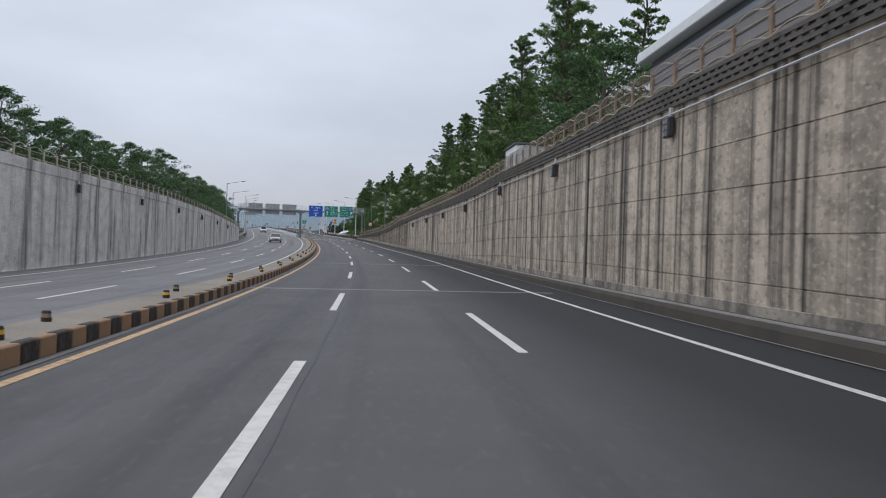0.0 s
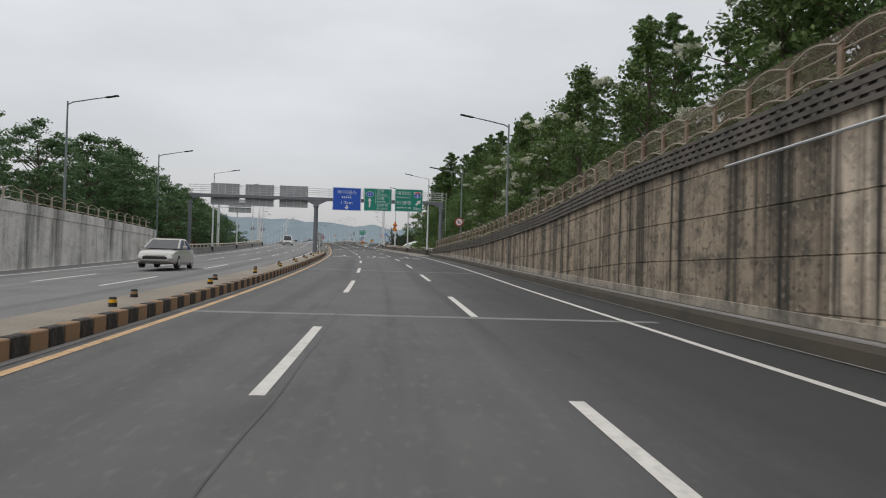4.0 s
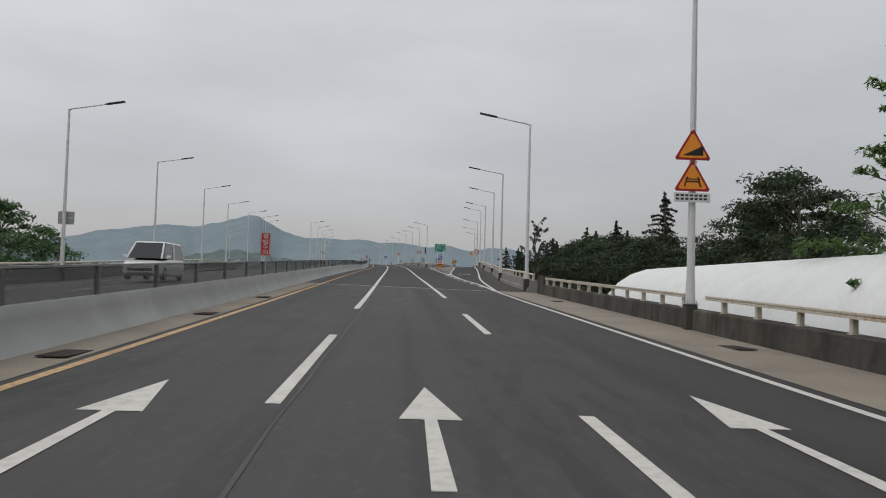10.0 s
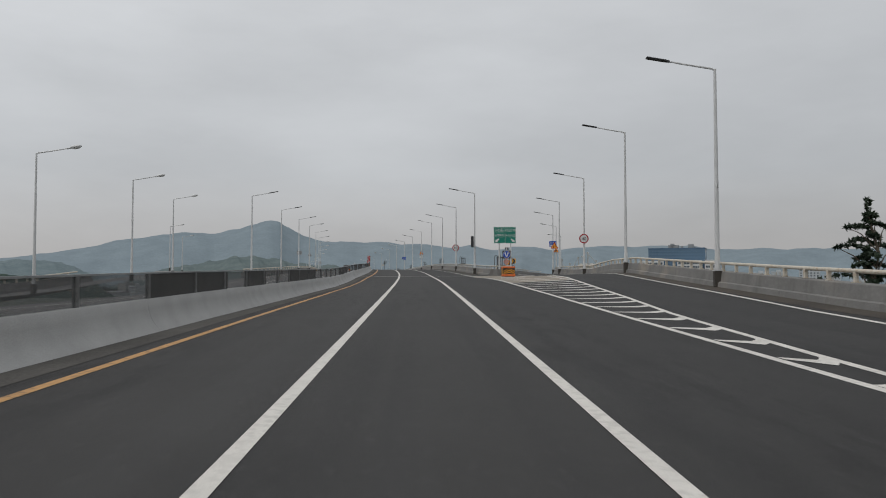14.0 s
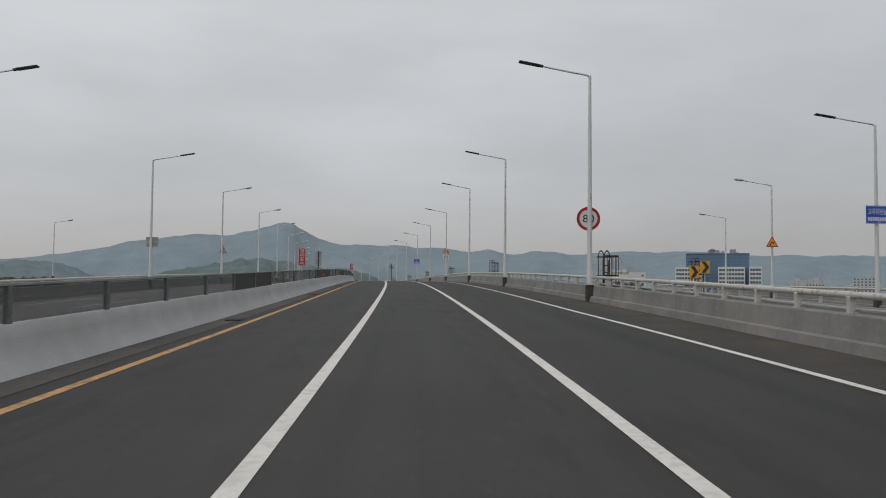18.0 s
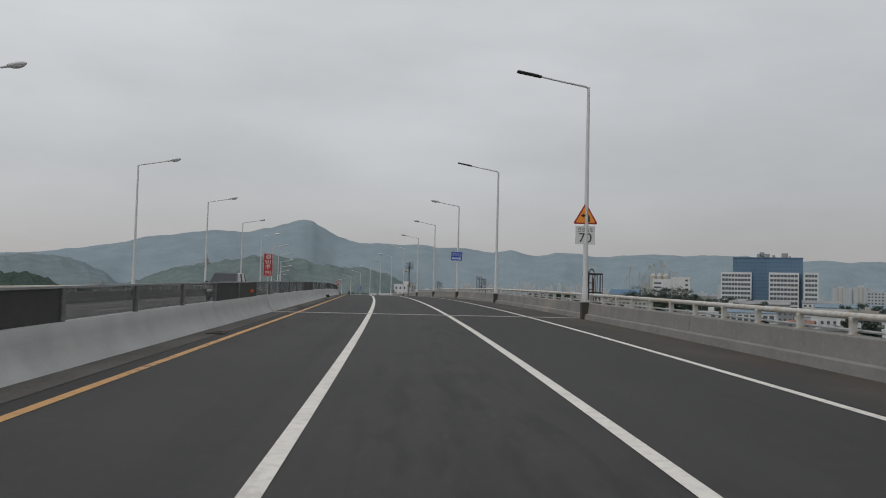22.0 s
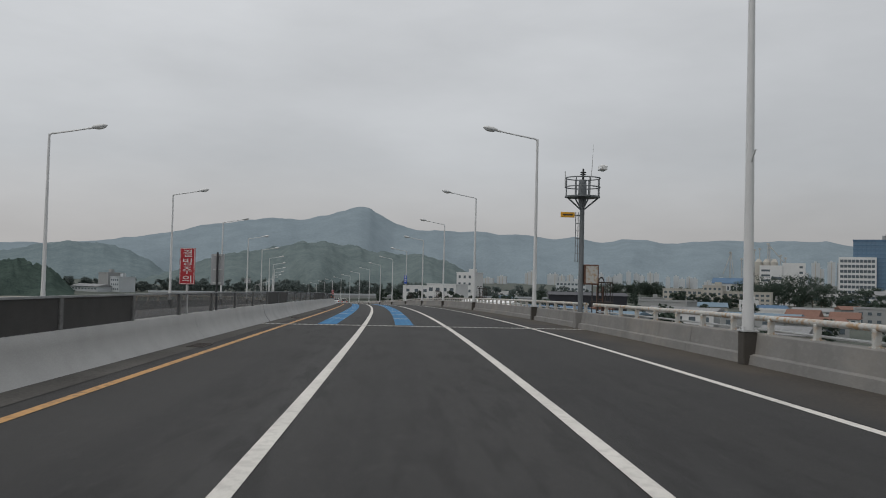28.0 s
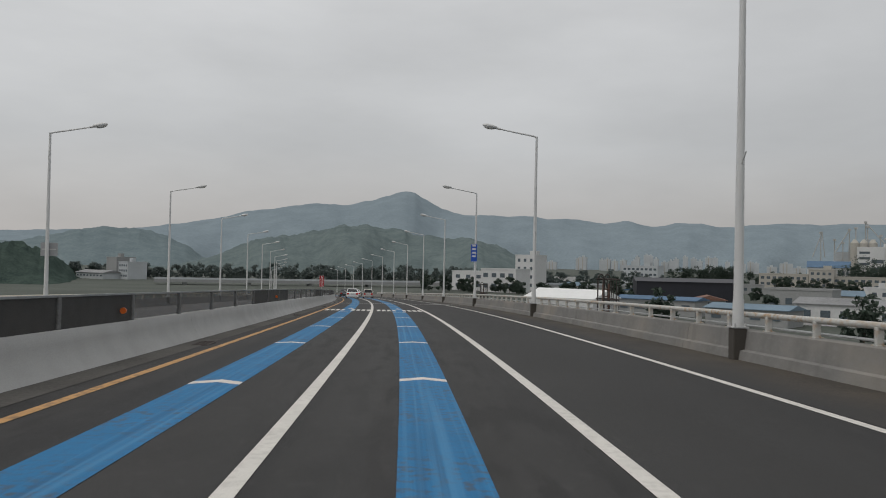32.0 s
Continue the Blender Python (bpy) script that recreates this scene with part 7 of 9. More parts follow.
for i in range(14):
    plant_at("cedar", 300.0 + 2.6 * i, _r.uniform(24, 33), _r.uniform(0.75, 0.95), _r)
for i in range(18):
    q = 299.0 + 2.1 * i
    plant_at("dense", q, _r.uniform(16.0, 25.0), _r.uniform(0.95, 1.2), _r)
for i in range(16):
    plant_at("dense", 300.0 + 2.4 * i + _r.uniform(-0.8, 0.8), _r.uniform(18.6, 22.0), _r.uniform(1.38, 1.5), _r)
plant_at("pine", 335.6, 15.6, 1.02, _r)
plant_at("pine", 333.2, 16.4, 1.05, _r)
plant_at("pine", 288.0, 10.2, 1.0, _r)
plant_at("pine", 303.0, 15.5, 0.9, _r)
for s, u, k, sc in ((290, 28, "dense", 1.57), (284, 32, "dense", 1.53), (296, 32, "dense", 1.53), (274.5, 14.5, "dense", 1.12), (270.5, 21.5, "dense", 1.6), (275.5, 23.0, "dense", 1.72), (280.5, 25.0, "dense", 1.6), (297.0, 13.4, "dense", 1.05), (279.5, 13.4, "dense", 1.01), (283.5, 13.8, "dense", 1.17), (288.0, 14.2, "dense", 1.26), (292.5, 14.4, "dense", 1.30), (297, 14.8, "dense", 1.26),
                    (302, 16.4, "dense", 1.22), (287, 19.5, "dense", 1.35), (293, 20.5, "dense", 1.35), (299, 21.0, "dense", 1.35), (306, 21, "dense", 1.22), (312, 23, "dense", 1.12), (283, 21, "dense", 1.26),
                    (279.5, 11.2, "shrub", 1.6), (288, 11.2, "shrub", 1.7), (303, 18.2, "cedar", 1.0), (308.5, 18.6, "cedar", 1.02), (297, 18.5, "cedar", 1.0), (281, 17.5, "cedar", 1.0)):
    plant_at(k, s, u, sc, _r)

# weeds and grass on the banks
def grass_patch(name, s0, s1, u0, u1, count, seed):
    rs = np.random.RandomState(seed)
    cs = []
    for i in range(count):
        s, u = s0 + (s1 - s0) * rs.rand(), u0 + (u1 - u0) * rs.rand()
        p = road(s, u)
        cs.append((p.x, p.y, soil(s, u) + 0.12))
    me = leaf_mesh(name, cs, [0.28] * count, 12, 0.16, seed, WEED, 0.1, 0.0, 0.9)
    tagged(new(name, me), "rough grass and weeds on the bank", "grass", kind="stuff")


grass_patch("grass", 60, 190, 7.7, 12.0, 1500, 5)
grass_patch("grass", 188, 270, 8.0, 14.0, 1500, 6)

# ---- the town beside the bridge ----
def plaster(name, c, vary=0.08):
    return mat(name, c, rough=0.9, vary=vary, scale=0.12, fine=1.5, bump=0.0, spec=0.2)


TOWN_WHITE = plaster("white_rendered_wall", (0.60, 0.61, 0.61))
TOWN_BEIGE = plaster("beige_rendered_wall", (0.42, 0.405, 0.365))
TOWN_GREY = plaster("grey_rendered_wall", (0.30, 0.31, 0.31))
# pale wall for far buildings, with distance haze mixed into its colour
TOWN_HAZE = plaster("haze_paled_wall", (0.47, 0.50, 0.52), 0.06)
TOWN_RED = plaster("orange_brown_roof", (0.20, 0.115, 0.09), 0.15)
TOWN_BLUE = plaster("light_blue_metal_roof", (0.17, 0.235, 0.29), 0.12)
TOWN_DEEP = plaster("blue_metal_roof", (0.10, 0.165, 0.25), 0.15)
TOWN_NAVY = mat("navy_black_cladding", (0.016, 0.018, 0.026), rough=0.5, vary=0.2, scale=0.3, fine=3, bump=0)
TOWN_ROOF = plaster("weathered_grey_roof", (0.24, 0.245, 0.25), 0.2)
# window and curtain glass colours are lightened to carry the haze
TOWN_PANE = mat("dark_window_glass", (0.10, 0.125, 0.145), rough=0.15, vary=0.2, scale=0.5, fine=2, bump=0)
BLUE_GLASS = mat("blue_curtain_glass", (0.075, 0.145, 0.235), rough=0.22, vary=0.15, scale=0.05, fine=0.5, bump=0)
BLUE_GLASS_PALE = mat("paler_blue_glass", (0.105, 0.18, 0.265), rough=0.22, vary=0.15, scale=0.05, fine=0.5, bump=0)
FILM_WHITE = mat("white_plastic_film", (0.72, 0.73, 0.72), rough=0.45, vary=0.06, scale=1.2, fine=9, bump=0.1)
FILM_GREY = mat("ribbed_end_sheet", (0.40, 0.41, 0.40), rough=0.6, vary=0.12, scale=2, fine=12, bump=0.1)
STEAM = plaster("pale_steel_frame", (0.42, 0.42, 0.41))


def facing(x0, y0, x1, y1, z=0.0):
    """A base line seen from the road, its left end at the origin and depth along +y."""
    a = math.atan2(y1 - y0, x1 - x0)
    return Matrix.Translation((x0, y0, z)) @ Matrix.Rotation(a, 4, "Z"), math.hypot(x1 - x0, y1 - y0)


def prism(bm, pts, y0, y1, m=None):
    """A solid of one outline in x and z, from y0 to y1."""
    a = [bm.verts.new((x, y0, z)) for x, z in pts]
    b = [bm.verts.new((x, y1, z)) for x, z in pts]
    bm.faces.new(a)
    bm.faces.new(b[::-1])
    for i in range(len(pts)):
        j = (i + 1) % len(pts)
        bm.faces.new((a[j], a[i], b[i], b[j]))
    bmesh.ops.recalc_face_normals(bm, faces=bm.faces)
    if m is not None:
        bmesh.ops.transform(bm, matrix=m, verts=bm.verts)


_pane_cache = {}


def pane_mesh(w, h, material):
    key = (round(w, 1), round(h, 1), material.name)
    if key not in _pane_cache:
        bm = bmesh.new()
        box(bm, -w / 2, -0.10, -h / 2, w / 2, 0.10, h / 2)
        me = bpy.data.meshes.new("window")
        bm.to_mesh(me)
        bm.free()
        me.materials.append(material)
        _pane_cache[key] = me
    return _pane_cache[key]


def panes(parent, x0, x1, z0, z1, cols, rows, fw, fh, y=0.0, material=None, name="window"):
    cw, ch = (x1 - x0) / cols, (z1 - z0) / rows
    me = pane_mesh(cw * fw, ch * fh, material or TOWN_PANE)
    for r in range(rows):
        for c in range(cols):
            ob = new(name, me)
            ob.parent = parent
            ob.location = (x0 + cw * (c + 0.5), y - 0.02, z0 + ch * (r + 0.5))


def block(name, line, depth, top, label, wall, roof=None, cols=0, rows=0, fw=0.6, fh=0.5, kind_="flat", z0=0.0, category="building", group="buildings of the town", rise=1.5, extra=0):
    """A plain building: wall, roof, windows, parapet and roof huts."""
    m, w = facing(*line, z0)
    h = top - z0
    th = thing(name, m, label, category, group)
    bm = bmesh.new()
    eave = h if kind_ == "flat" else h - rise
    box(bm, 0, 0, -0.3, w, depth, eave)
    part("wall", bm, wall, th)
    bm = bmesh.new()
    if kind_ == "flat":
        for a in ((-0.15, -0.15, w + 0.15, 0.25), (-0.15, depth - 0.25, w + 0.15, depth + 0.15), (-0.15, 0.25, 0.25, depth - 0.25), (w - 0.25, 0.25, w + 0.15, depth - 0.25)):
            box(bm, a[0], a[1], eave + 0.003, a[2], a[3], eave + 0.55)
        part("parapet", bm, wall, th)
        bm = bmesh.new()
        box(bm, 0.25, 0.25, eave + 0.004, w - 0.25, depth - 0.25, eave + 0.2)
    elif kind_ == "gable":
        prism(bm, [(-0.5, eave), (w / 2, h), (w + 0.5, eave), (w + 0.5, eave - 0.15), (-0.5, eave - 0.15)], -0.5, depth + 0.5)
    else:
        prism(bm, [(-0.5, eave), (depth / 2, h), (depth + 0.5, eave), (depth + 0.5, eave - 0.15), (-0.5, eave - 0.15)], -0.5, w + 0.5,
              Matrix(((0, 1, 0, 0), (1, 0, 0, 0), (0, 0, 1, 0), (0, 0, 0, 1))))
    part("roof", bm, roof or TOWN_ROOF, th)
    if extra:
        bm = bmesh.new()
        box(bm, w * 0.55, depth * 0.3, eave, w * 0.55 + extra, depth * 0.3 + extra * 0.7, eave + 2.6)
        part("roof_hut", bm, wall, th)
    if cols:
        panes(th, 0.4, w - 0.4, 0.6, eave - 0.2, cols, rows, fw, fh)
    return th


# the office with a blue glass core and white wings
th = thing("office_building", facing(0, 1474, 75, 1462)[0] @ Matrix.Diagonal((0.95, 1, 0.90, 1)), "large office block of blue curtain glass with white window-grid wings", "office building", "buildings of the town")
bm = bmesh.new()
box(bm, 0, 0, -0.3, 76, 40, 65.5)
core = part("glass_core", bm, BLUE_GLASS, th, "blue glass curtain wall")
panes(th, 0, 76, 47, 65, 19, 4, 0.94, 0.86, -0.05, BLUE_GLASS_PALE, "glass_panel")
panes(th, 22, 40, 0, 47, 5, 11, 0.94, 0.86, -0.05, BLUE_GLASS_PALE, "glass_panel")
bm = bmesh.new()
box(bm, -0.4, -0.4, 65.5, 76.4, 40.4, 66.8)
part("roof_edge", bm, TOWN_DEEP, th)
bm = bmesh.new()
for a, b, z in ((26, 40, 71.5), (29, 34, 73.5), (43, 46, 70), (53, 60, 72.5), (61, 63, 69)):
    box(bm, a, 10, 66.8, b, 20, z)
part("roof_plant", bm, TOWN_GREY, th)
for x0, x1, y, cols, name_ in ((-13, 21, -5, 9, "wing"), (40, 72, -12, 8, "wing"), (77, 92, -26, 4, "wing")):
    bm = bmesh.new()
    box(bm, x0, y, -0.3, x1, y + 30, 48)
    wing = part(name_, bm, TOWN_WHITE, th, "white wing with a grid of windows")
    panes(wing, x0 + 1.2, x1 - 1.2, 3, 46.6, cols, 8, 0.86, 0.55, y)

# the factory with silos, masts and conveyor frames
th = thing("factory", facing(-115, 1430, -51, 1425)[0] @ Matrix.Diagonal((0.79, 0.8, 1.2, 1)), "pale factory with silos, white blocks and lattice masts in haze", "factory", "buildings of the town")
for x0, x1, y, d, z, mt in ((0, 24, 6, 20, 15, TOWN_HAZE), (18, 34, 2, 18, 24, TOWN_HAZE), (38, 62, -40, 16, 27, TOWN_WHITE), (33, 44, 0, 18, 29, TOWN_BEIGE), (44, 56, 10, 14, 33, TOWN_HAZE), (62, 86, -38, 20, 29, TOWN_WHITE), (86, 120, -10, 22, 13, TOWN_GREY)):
    bm = bmesh.new()
    box(bm, x0, y, -0.3, x1, y + d, z)
    part("hall", bm, mt, th)
panes(th, 39, 50, 14, 25, 1, 3, 0.85, 0.4, -40)
panes(th, 50, 62, 10, 20, 1, 2, 0.9, 0.45, -40)
panes(th, 78, 85, 12, 28, 1, 4, 0.5, 0.4, -38)
for x in (36, 44.5, 53):
    bm = bmesh.new()
    tube(bm, [(x, -6, 0), (x, -6, 30), (x, -6, 32.5)], [4.1, 4.1, 1.2], 16)
    part("silo", bm, TOWN_BEIGE, th, "beige cylindrical silo", smooth=False)
for x, z in ((4, 38), (17, 33), (25, 31), (31, 40), (37, 41), (46, 45), (48, 42), (60, 36), (65, 34)):
    bm = bmesh.new()
    for k in (-0.7, 0.7):
        tube(bm, [(x + k, -2, 0), (x + k * 0.3, -2, z)], 0.28, 5)
    for i in range(9):
        q0, q1 = i / 9, (i + 1) / 9
        tube(bm, [(x - 0.7 * (1 - 0.7 * q0), -2, z * q0), (x + 0.7 * (1 - 0.7 * q1), -2, z * q1)], 0.14, 4)
    box(bm, x - 1.6, -3, z - 1.5, x + 1.6, -1, z - 0.2)
    part("mast", bm, STEAM, th)
for a, b in (((-4, -2, 20), (5, -2, 37)), ((8, -2, 20), (5, -2, 37)), ((46, -2, 44), (66, -2, 28)), ((31, -2, 39), (18, -2, 24))):
    bm = bmesh.new()
    tube(bm, [a, b], 0.45, 5)
    part("conveyor", bm, STEAM, th)

# buildings that can be told apart
for a in (("apartment_building", (-128, 1300, -101, 1298), 26, 19.8, "low hall with a bright blue metal roof", TOWN_WHITE, TOWN_DEEP, 10, 2, 0.6, 0.4, "hip", 4.5, 0),
          ("school_building", (-159, 1160, -134, 1156), 14, 10.5, "long beige low-rise block with rows of windows", TOWN_BEIGE, None, 8, 3, 0.6, 0.45, "flat", 0, 0),
          ("school_building", (-134, 1152, -122, 1150), 16, 13.2, "taller beige block with a dark gateway", TOWN_BEIGE, None, 4, 4, 0.5, 0.45, "flat", 0, 4),
          ("school_building", (-122, 1156, -93, 1152), 14, 9.6, "long beige low-rise block with rows of windows", TOWN_BEIGE, None, 9, 3, 0.6, 0.45, "flat", 0, 0),
          ("warehouse", (-201, 978, -166, 986), 15, 9.2, "navy-black metal shed with a low pitched roof", TOWN_NAVY, TOWN_NAVY, 0, 0, 0, 0, "hip", 1.3, 0),
          ("warehouse", (-157, 936, -138, 932), 18, 7.0, "low grey concrete warehouse", TOWN_GREY, None, 4, 1, 0.4, 0.3, "flat", 0, 0),
          ("workshop", (-196, 898, -174, 892), 10, 5.2, "low workshop with a light blue metal roof", TOWN_GREY, TOWN_DEEP, 5, 1, 0.5, 0.4, "hip", 0.8, 0),
          ("workshop", (-216, 876, -197, 870), 14, 7.0, "long white hall with a curved pale roof", TOWN_WHITE, FILM_WHITE, 0, 0, 0, 0, "hip", 2.2, 0),
          ("workshop", (-150, 880, -128, 874), 14, 6.6, "pale metal workshop with a grey-blue roof", TOWN_WHITE, TOWN_ROOF, 5, 1, 0.5, 0.4, "hip", 1.4, 0),
          ("workshop", (-170, 868, -152, 862), 12, 5.0, "low workshop with a light blue metal roof", TOWN_GREY, TOWN_BLUE, 4, 1, 0.5, 0.4, "hip", 1.0, 0),
          ("workshop", (-126, 868, -104, 862), 13, 5.8, "low workshop with a light blue metal roof", TOWN_GREY, TOWN_BLUE, 4, 1, 0.5, 0.4, "hip", 1.0, 0),
          ("house", (-104, 905, -94, 902), 9, 6.4, "house with an orange-brown pitched roof", TOWN_BEIGE, TOWN_RED, 3, 2, 0.45, 0.4, "hip", 2.4, 0),
          ("house", (-89, 910, -80, 908), 9, 5.8, "house with an orange-brown pitched roof", TOWN_WHITE, TOWN_RED, 3, 2, 0.45, 0.4, "hip", 2.2, 0),
          ("office_building", (-280, 1034, -262, 1030), 14, 10.5, "white low-rise block with dark windows", TOWN_WHITE, None, 4, 2, 0.55, 0.4, "flat", 0, 0),
          ("office_building", (-300, 1050, -282, 1046), 14, 9.0, "white low-rise block with dark windows", TOWN_WHITE, None, 3, 2, 0.4, 0.4, "flat", 0, 0),
          ("office_building", (-275, 1075, -264, 1072), 12, 17.5, "tall white stair block of a low-rise office", TOWN_WHITE, None, 3, 4, 0.4, 0.4, "flat", 0, 4),
          ("office_building", (-262, 1344, -234, 1340), 20, 13.5, "grey flat-roofed works building", TOWN_HAZE, None, 8, 3, 0.6, 0.4, "flat", 0, 5),
          ("office_building", (-515, 1052, -505, 1049), 12, 12, "grey low-rise building among trees", TOWN_GREY, None, 0, 0, 0, 0, "flat", 0, 3),
          ("office_building", (-499, 1044, -490, 1041), 12, 9.5, "pale low-rise building among trees", TOWN_HAZE, None, 4, 3, 0.5, 0.4, "flat", 0, 3),
          ("workshop", (-526, 1040, -500, 1033), 12, 5, "pale sheds beside the river road", TOWN_HAZE, None, 8, 1, 0.5, 0.3, "hip", 1.5, 0),
          ("apartment_building", (60, 1395, 96, 1390), 16, 14, "cream low-rise houses in front of the office", TOWN_WHITE, TOWN_ROOF, 8, 2, 0.5, 0.4, "hip", 3, 0),
          ("apartment_building", (14, 1400, 46, 1396), 16, 13, "cream low-rise houses in front of the office", TOWN_WHITE, TOWN_ROOF, 8, 2, 0.5, 0.4, "hip", 3, 0),
          ("workshop", (-30, 1180, 14, 1172), 20, 12.5, "long grey works hall", TOWN_GREY, TOWN_ROOF, 10, 2, 0.6, 0.35, "hip", 2.5, 0),
          ("workshop", (30, 1160, 80, 1150), 20, 11.5, "long pale works hall with a blue roof", TOWN_HAZE, TOWN_BLUE, 10, 2, 0.6, 0.35, "hip", 2.5, 0),
          ("workshop", (-44, 1040, -14, 1034), 16, 9.5, "white workshop row with blue shutters", TOWN_WHITE, TOWN_ROOF, 9, 1, 0.75, 0.6, "hip", 1.5, 0),
          ("workshop", (-8, 1032, 26, 1026), 16, 9.0, "pale blue works hall", TOWN_BLUE, TOWN_ROOF, 8, 2, 0.5, 0.35, "hip", 1.5, 0),
          ("workshop", (-52, 960, -26, 954), 14, 8.0, "white workshop row with blue shutters", TOWN_WHITE, TOWN_BLUE, 8, 1, 0.7, 0.6, "hip", 1.5, 0),
          ("apartment_building", (130, 1440, 150, 1436), 18, 24, "pale apartment block in haze", TOWN_HAZE, None, 6, 7, 0.5, 0.45, "flat", 0, 5),
          ("apartment_building", (190, 1480, 214, 1474), 18, 32, "pale apartment block in haze", TOWN_HAZE, None, 6, 9, 0.5, 0.45, "flat", 0, 5)):
    name_, line_, dep_, top_, lab_, wall_, roof_, c_, r_, fw_, fh_, k_, rise_, ex_ = a
    block(name_, line_, dep_, top_, lab_, wall_, roof_, c_, r_, fw_ or 0.6, fh_ or 0.5, k_, rise=rise_ or 1.5, extra=ex_)


# smaller houses and sheds of the town, standing apart from one another
_t = random.Random(404)
_spots = [(-146, 1158, 18), (-128, 1152, 16), (-108, 1155, 20), (-183, 985, 24), (-148, 934, 16), (-185, 896, 18), (-207, 873, 16), (-139, 877, 16), (-161, 865, 14), (-115, 865, 16), (-98, 903, 11), (-84, 909, 11),
          (-271, 1032, 16), (-291, 1048, 16), (-270, 1074, 12), (-114, 1308, 26), (45, 1467, 70), (-80, 1160, 60), (-8, 1178, 30), (55, 1156, 34), (-30, 1038, 22), (9, 1030, 24), (-40, 958, 20), (78, 1393, 28), (30, 1398, 26)]


def free(x, y, r):
    if any((x - a) ** 2 + (y - b) ** 2 < (r + c) ** 2 for a, b, c in _spots):
        return False
    _spots.append((x, y, r))
    return True


_house = 0
while _house < 92:
    s = _t.uniform(560, 1180)
    u = _t.uniform(75, 420)
    p = road(min(s, 1050.0), u)
    w, d = _t.uniform(8, 20), _t.uniform(7, 13)
    if s > 1050:
        p.y += s - 1050
    if not free(p.x, p.y, w * 0.62):
        continue
    _house += 1
    a = heading(700.0) + _t.uniform(-0.5, 0.3) - 0.35
    k = _t.choice(("flat", "flat", "hip", "hip", "gable"))
    tall = _t.uniform(3.6, 6.4) if k != "flat" else _t.uniform(4.5, 9.0)
    wall_, wn_ = _t.choice(((TOWN_WHITE, "white"), (TOWN_WHITE, "white"), (TOWN_BEIGE, "beige"), (TOWN_GREY, "grey")))
    roof_, rn_ = _t.choice(((TOWN_ROOF, "grey"), (TOWN_ROOF, "grey"), (TOWN_BLUE, "light blue"), (TOWN_DEEP, "blue"), (TOWN_RED, "orange-brown"))) if k != "flat" else (TOWN_ROOF, "flat")
    block("house" if w < 13 else "workshop", (p.x, p.y, p.x + w * math.cos(a), p.y + w * math.sin(a)), d, tall, "small %s building with a %s roof among houses" % (wn_, rn_), wall_, roof_,
          max(2, int(w / 3.2)), 1 if tall < 6.5 else 2, 0.45, 0.38, k, rise=_t.uniform(1.0, 2.0), extra=0 if _t.random() < 0.6 or k != "flat" else 2.5)

# town trees, too far off to count: one belt of crowns and trunks
_tops, _rads, _trunk = [], [], bmesh.new()


def far_tree(x, y, sc):
    h, r = 7.2 * sc, 3.4 * sc
    for i in range(26):
        a, q = _t.uniform(0, 6.283), _t.random()
        d = r * math.sqrt(_t.random()) * math.sin(math.pi * (0.25 + 0.65 * q)) ** 0.6
        _tops.append((x + d * math.cos(a), y + d * math.sin(a), h * (0.16 + 0.82 * q)))
        _rads.append(_t.uniform(0.8, 1.45) * sc)
    box(_trunk, x - 0.10 * sc, y - 0.10 * sc, -0.3, x + 0.10 * sc, y + 0.10 * sc, h * 0.35)


for i in range(150):
    s, u = _t.uniform(560, 1150), _t.uniform(70, 430)
    p = road(min(s, 1050.0), u)
    if s > 1050:
        p.y += s - 1050
    if free(p.x, p.y, 4.0):
        far_tree(p.x, p.y, _t.uniform(0.6, 1.15))
for x0, y0, n, dx, dy, sc in ((-236, 1490, 12, 4.8, 1.0, 1.8), (-206, 1500, 8, 4.0, -1.0, 2.0), (-110, 1205, 9, 6.6, 0.5, 2.5), (-98, 1214, 7, 6.0, 0.5, 2.9), (-165, 1260, 6, 8.0, 1.0, 1.5), (-60, 1196, 7, 8.0, 0.5, 1.8), (-60, 1085, 6, 9.0, 1.5, 1.6), (-230, 1000, 5, 8.0, 2.0, 1.0), (-300, 1020, 7, 7.0, 1.0, 0.85),
                             (10, 1340, 9, 10.0, -2.0, 1.0), (40, 1100, 5, 9.0, 1.0, 1.5), (-150, 1120, 8, 6.0, 1.0, 1.3), (-108, 1300, 9, 6.0, 1.0, 2.0)):
    for i in range(n):
        far_tree(x0 + dx * i + _t.uniform(-2, 2), y0 + dy * i + _t.uniform(-4, 4), sc * _t.uniform(0.8, 1.15))
# distance haze is mixed into these leaf colours, most in the riverside one
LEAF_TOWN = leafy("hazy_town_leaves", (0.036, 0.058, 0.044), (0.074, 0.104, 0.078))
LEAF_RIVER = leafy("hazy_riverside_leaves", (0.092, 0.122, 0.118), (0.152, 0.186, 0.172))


def tree_belt(name_, label, leaves, seed):
    """All trees noted so far, as one belt."""
    belt = tagged(new(name_), label, "trees", kind="stuff")
    crowns = new("crown", leaf_mesh("crown", _tops, _rads, 40, 0.5, seed, leaves, 0.5, 0.0, 0.8))
    crowns.parent = belt
    part("trunk", _trunk, BARK, belt)


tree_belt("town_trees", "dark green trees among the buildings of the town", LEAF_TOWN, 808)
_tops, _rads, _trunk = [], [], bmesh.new()
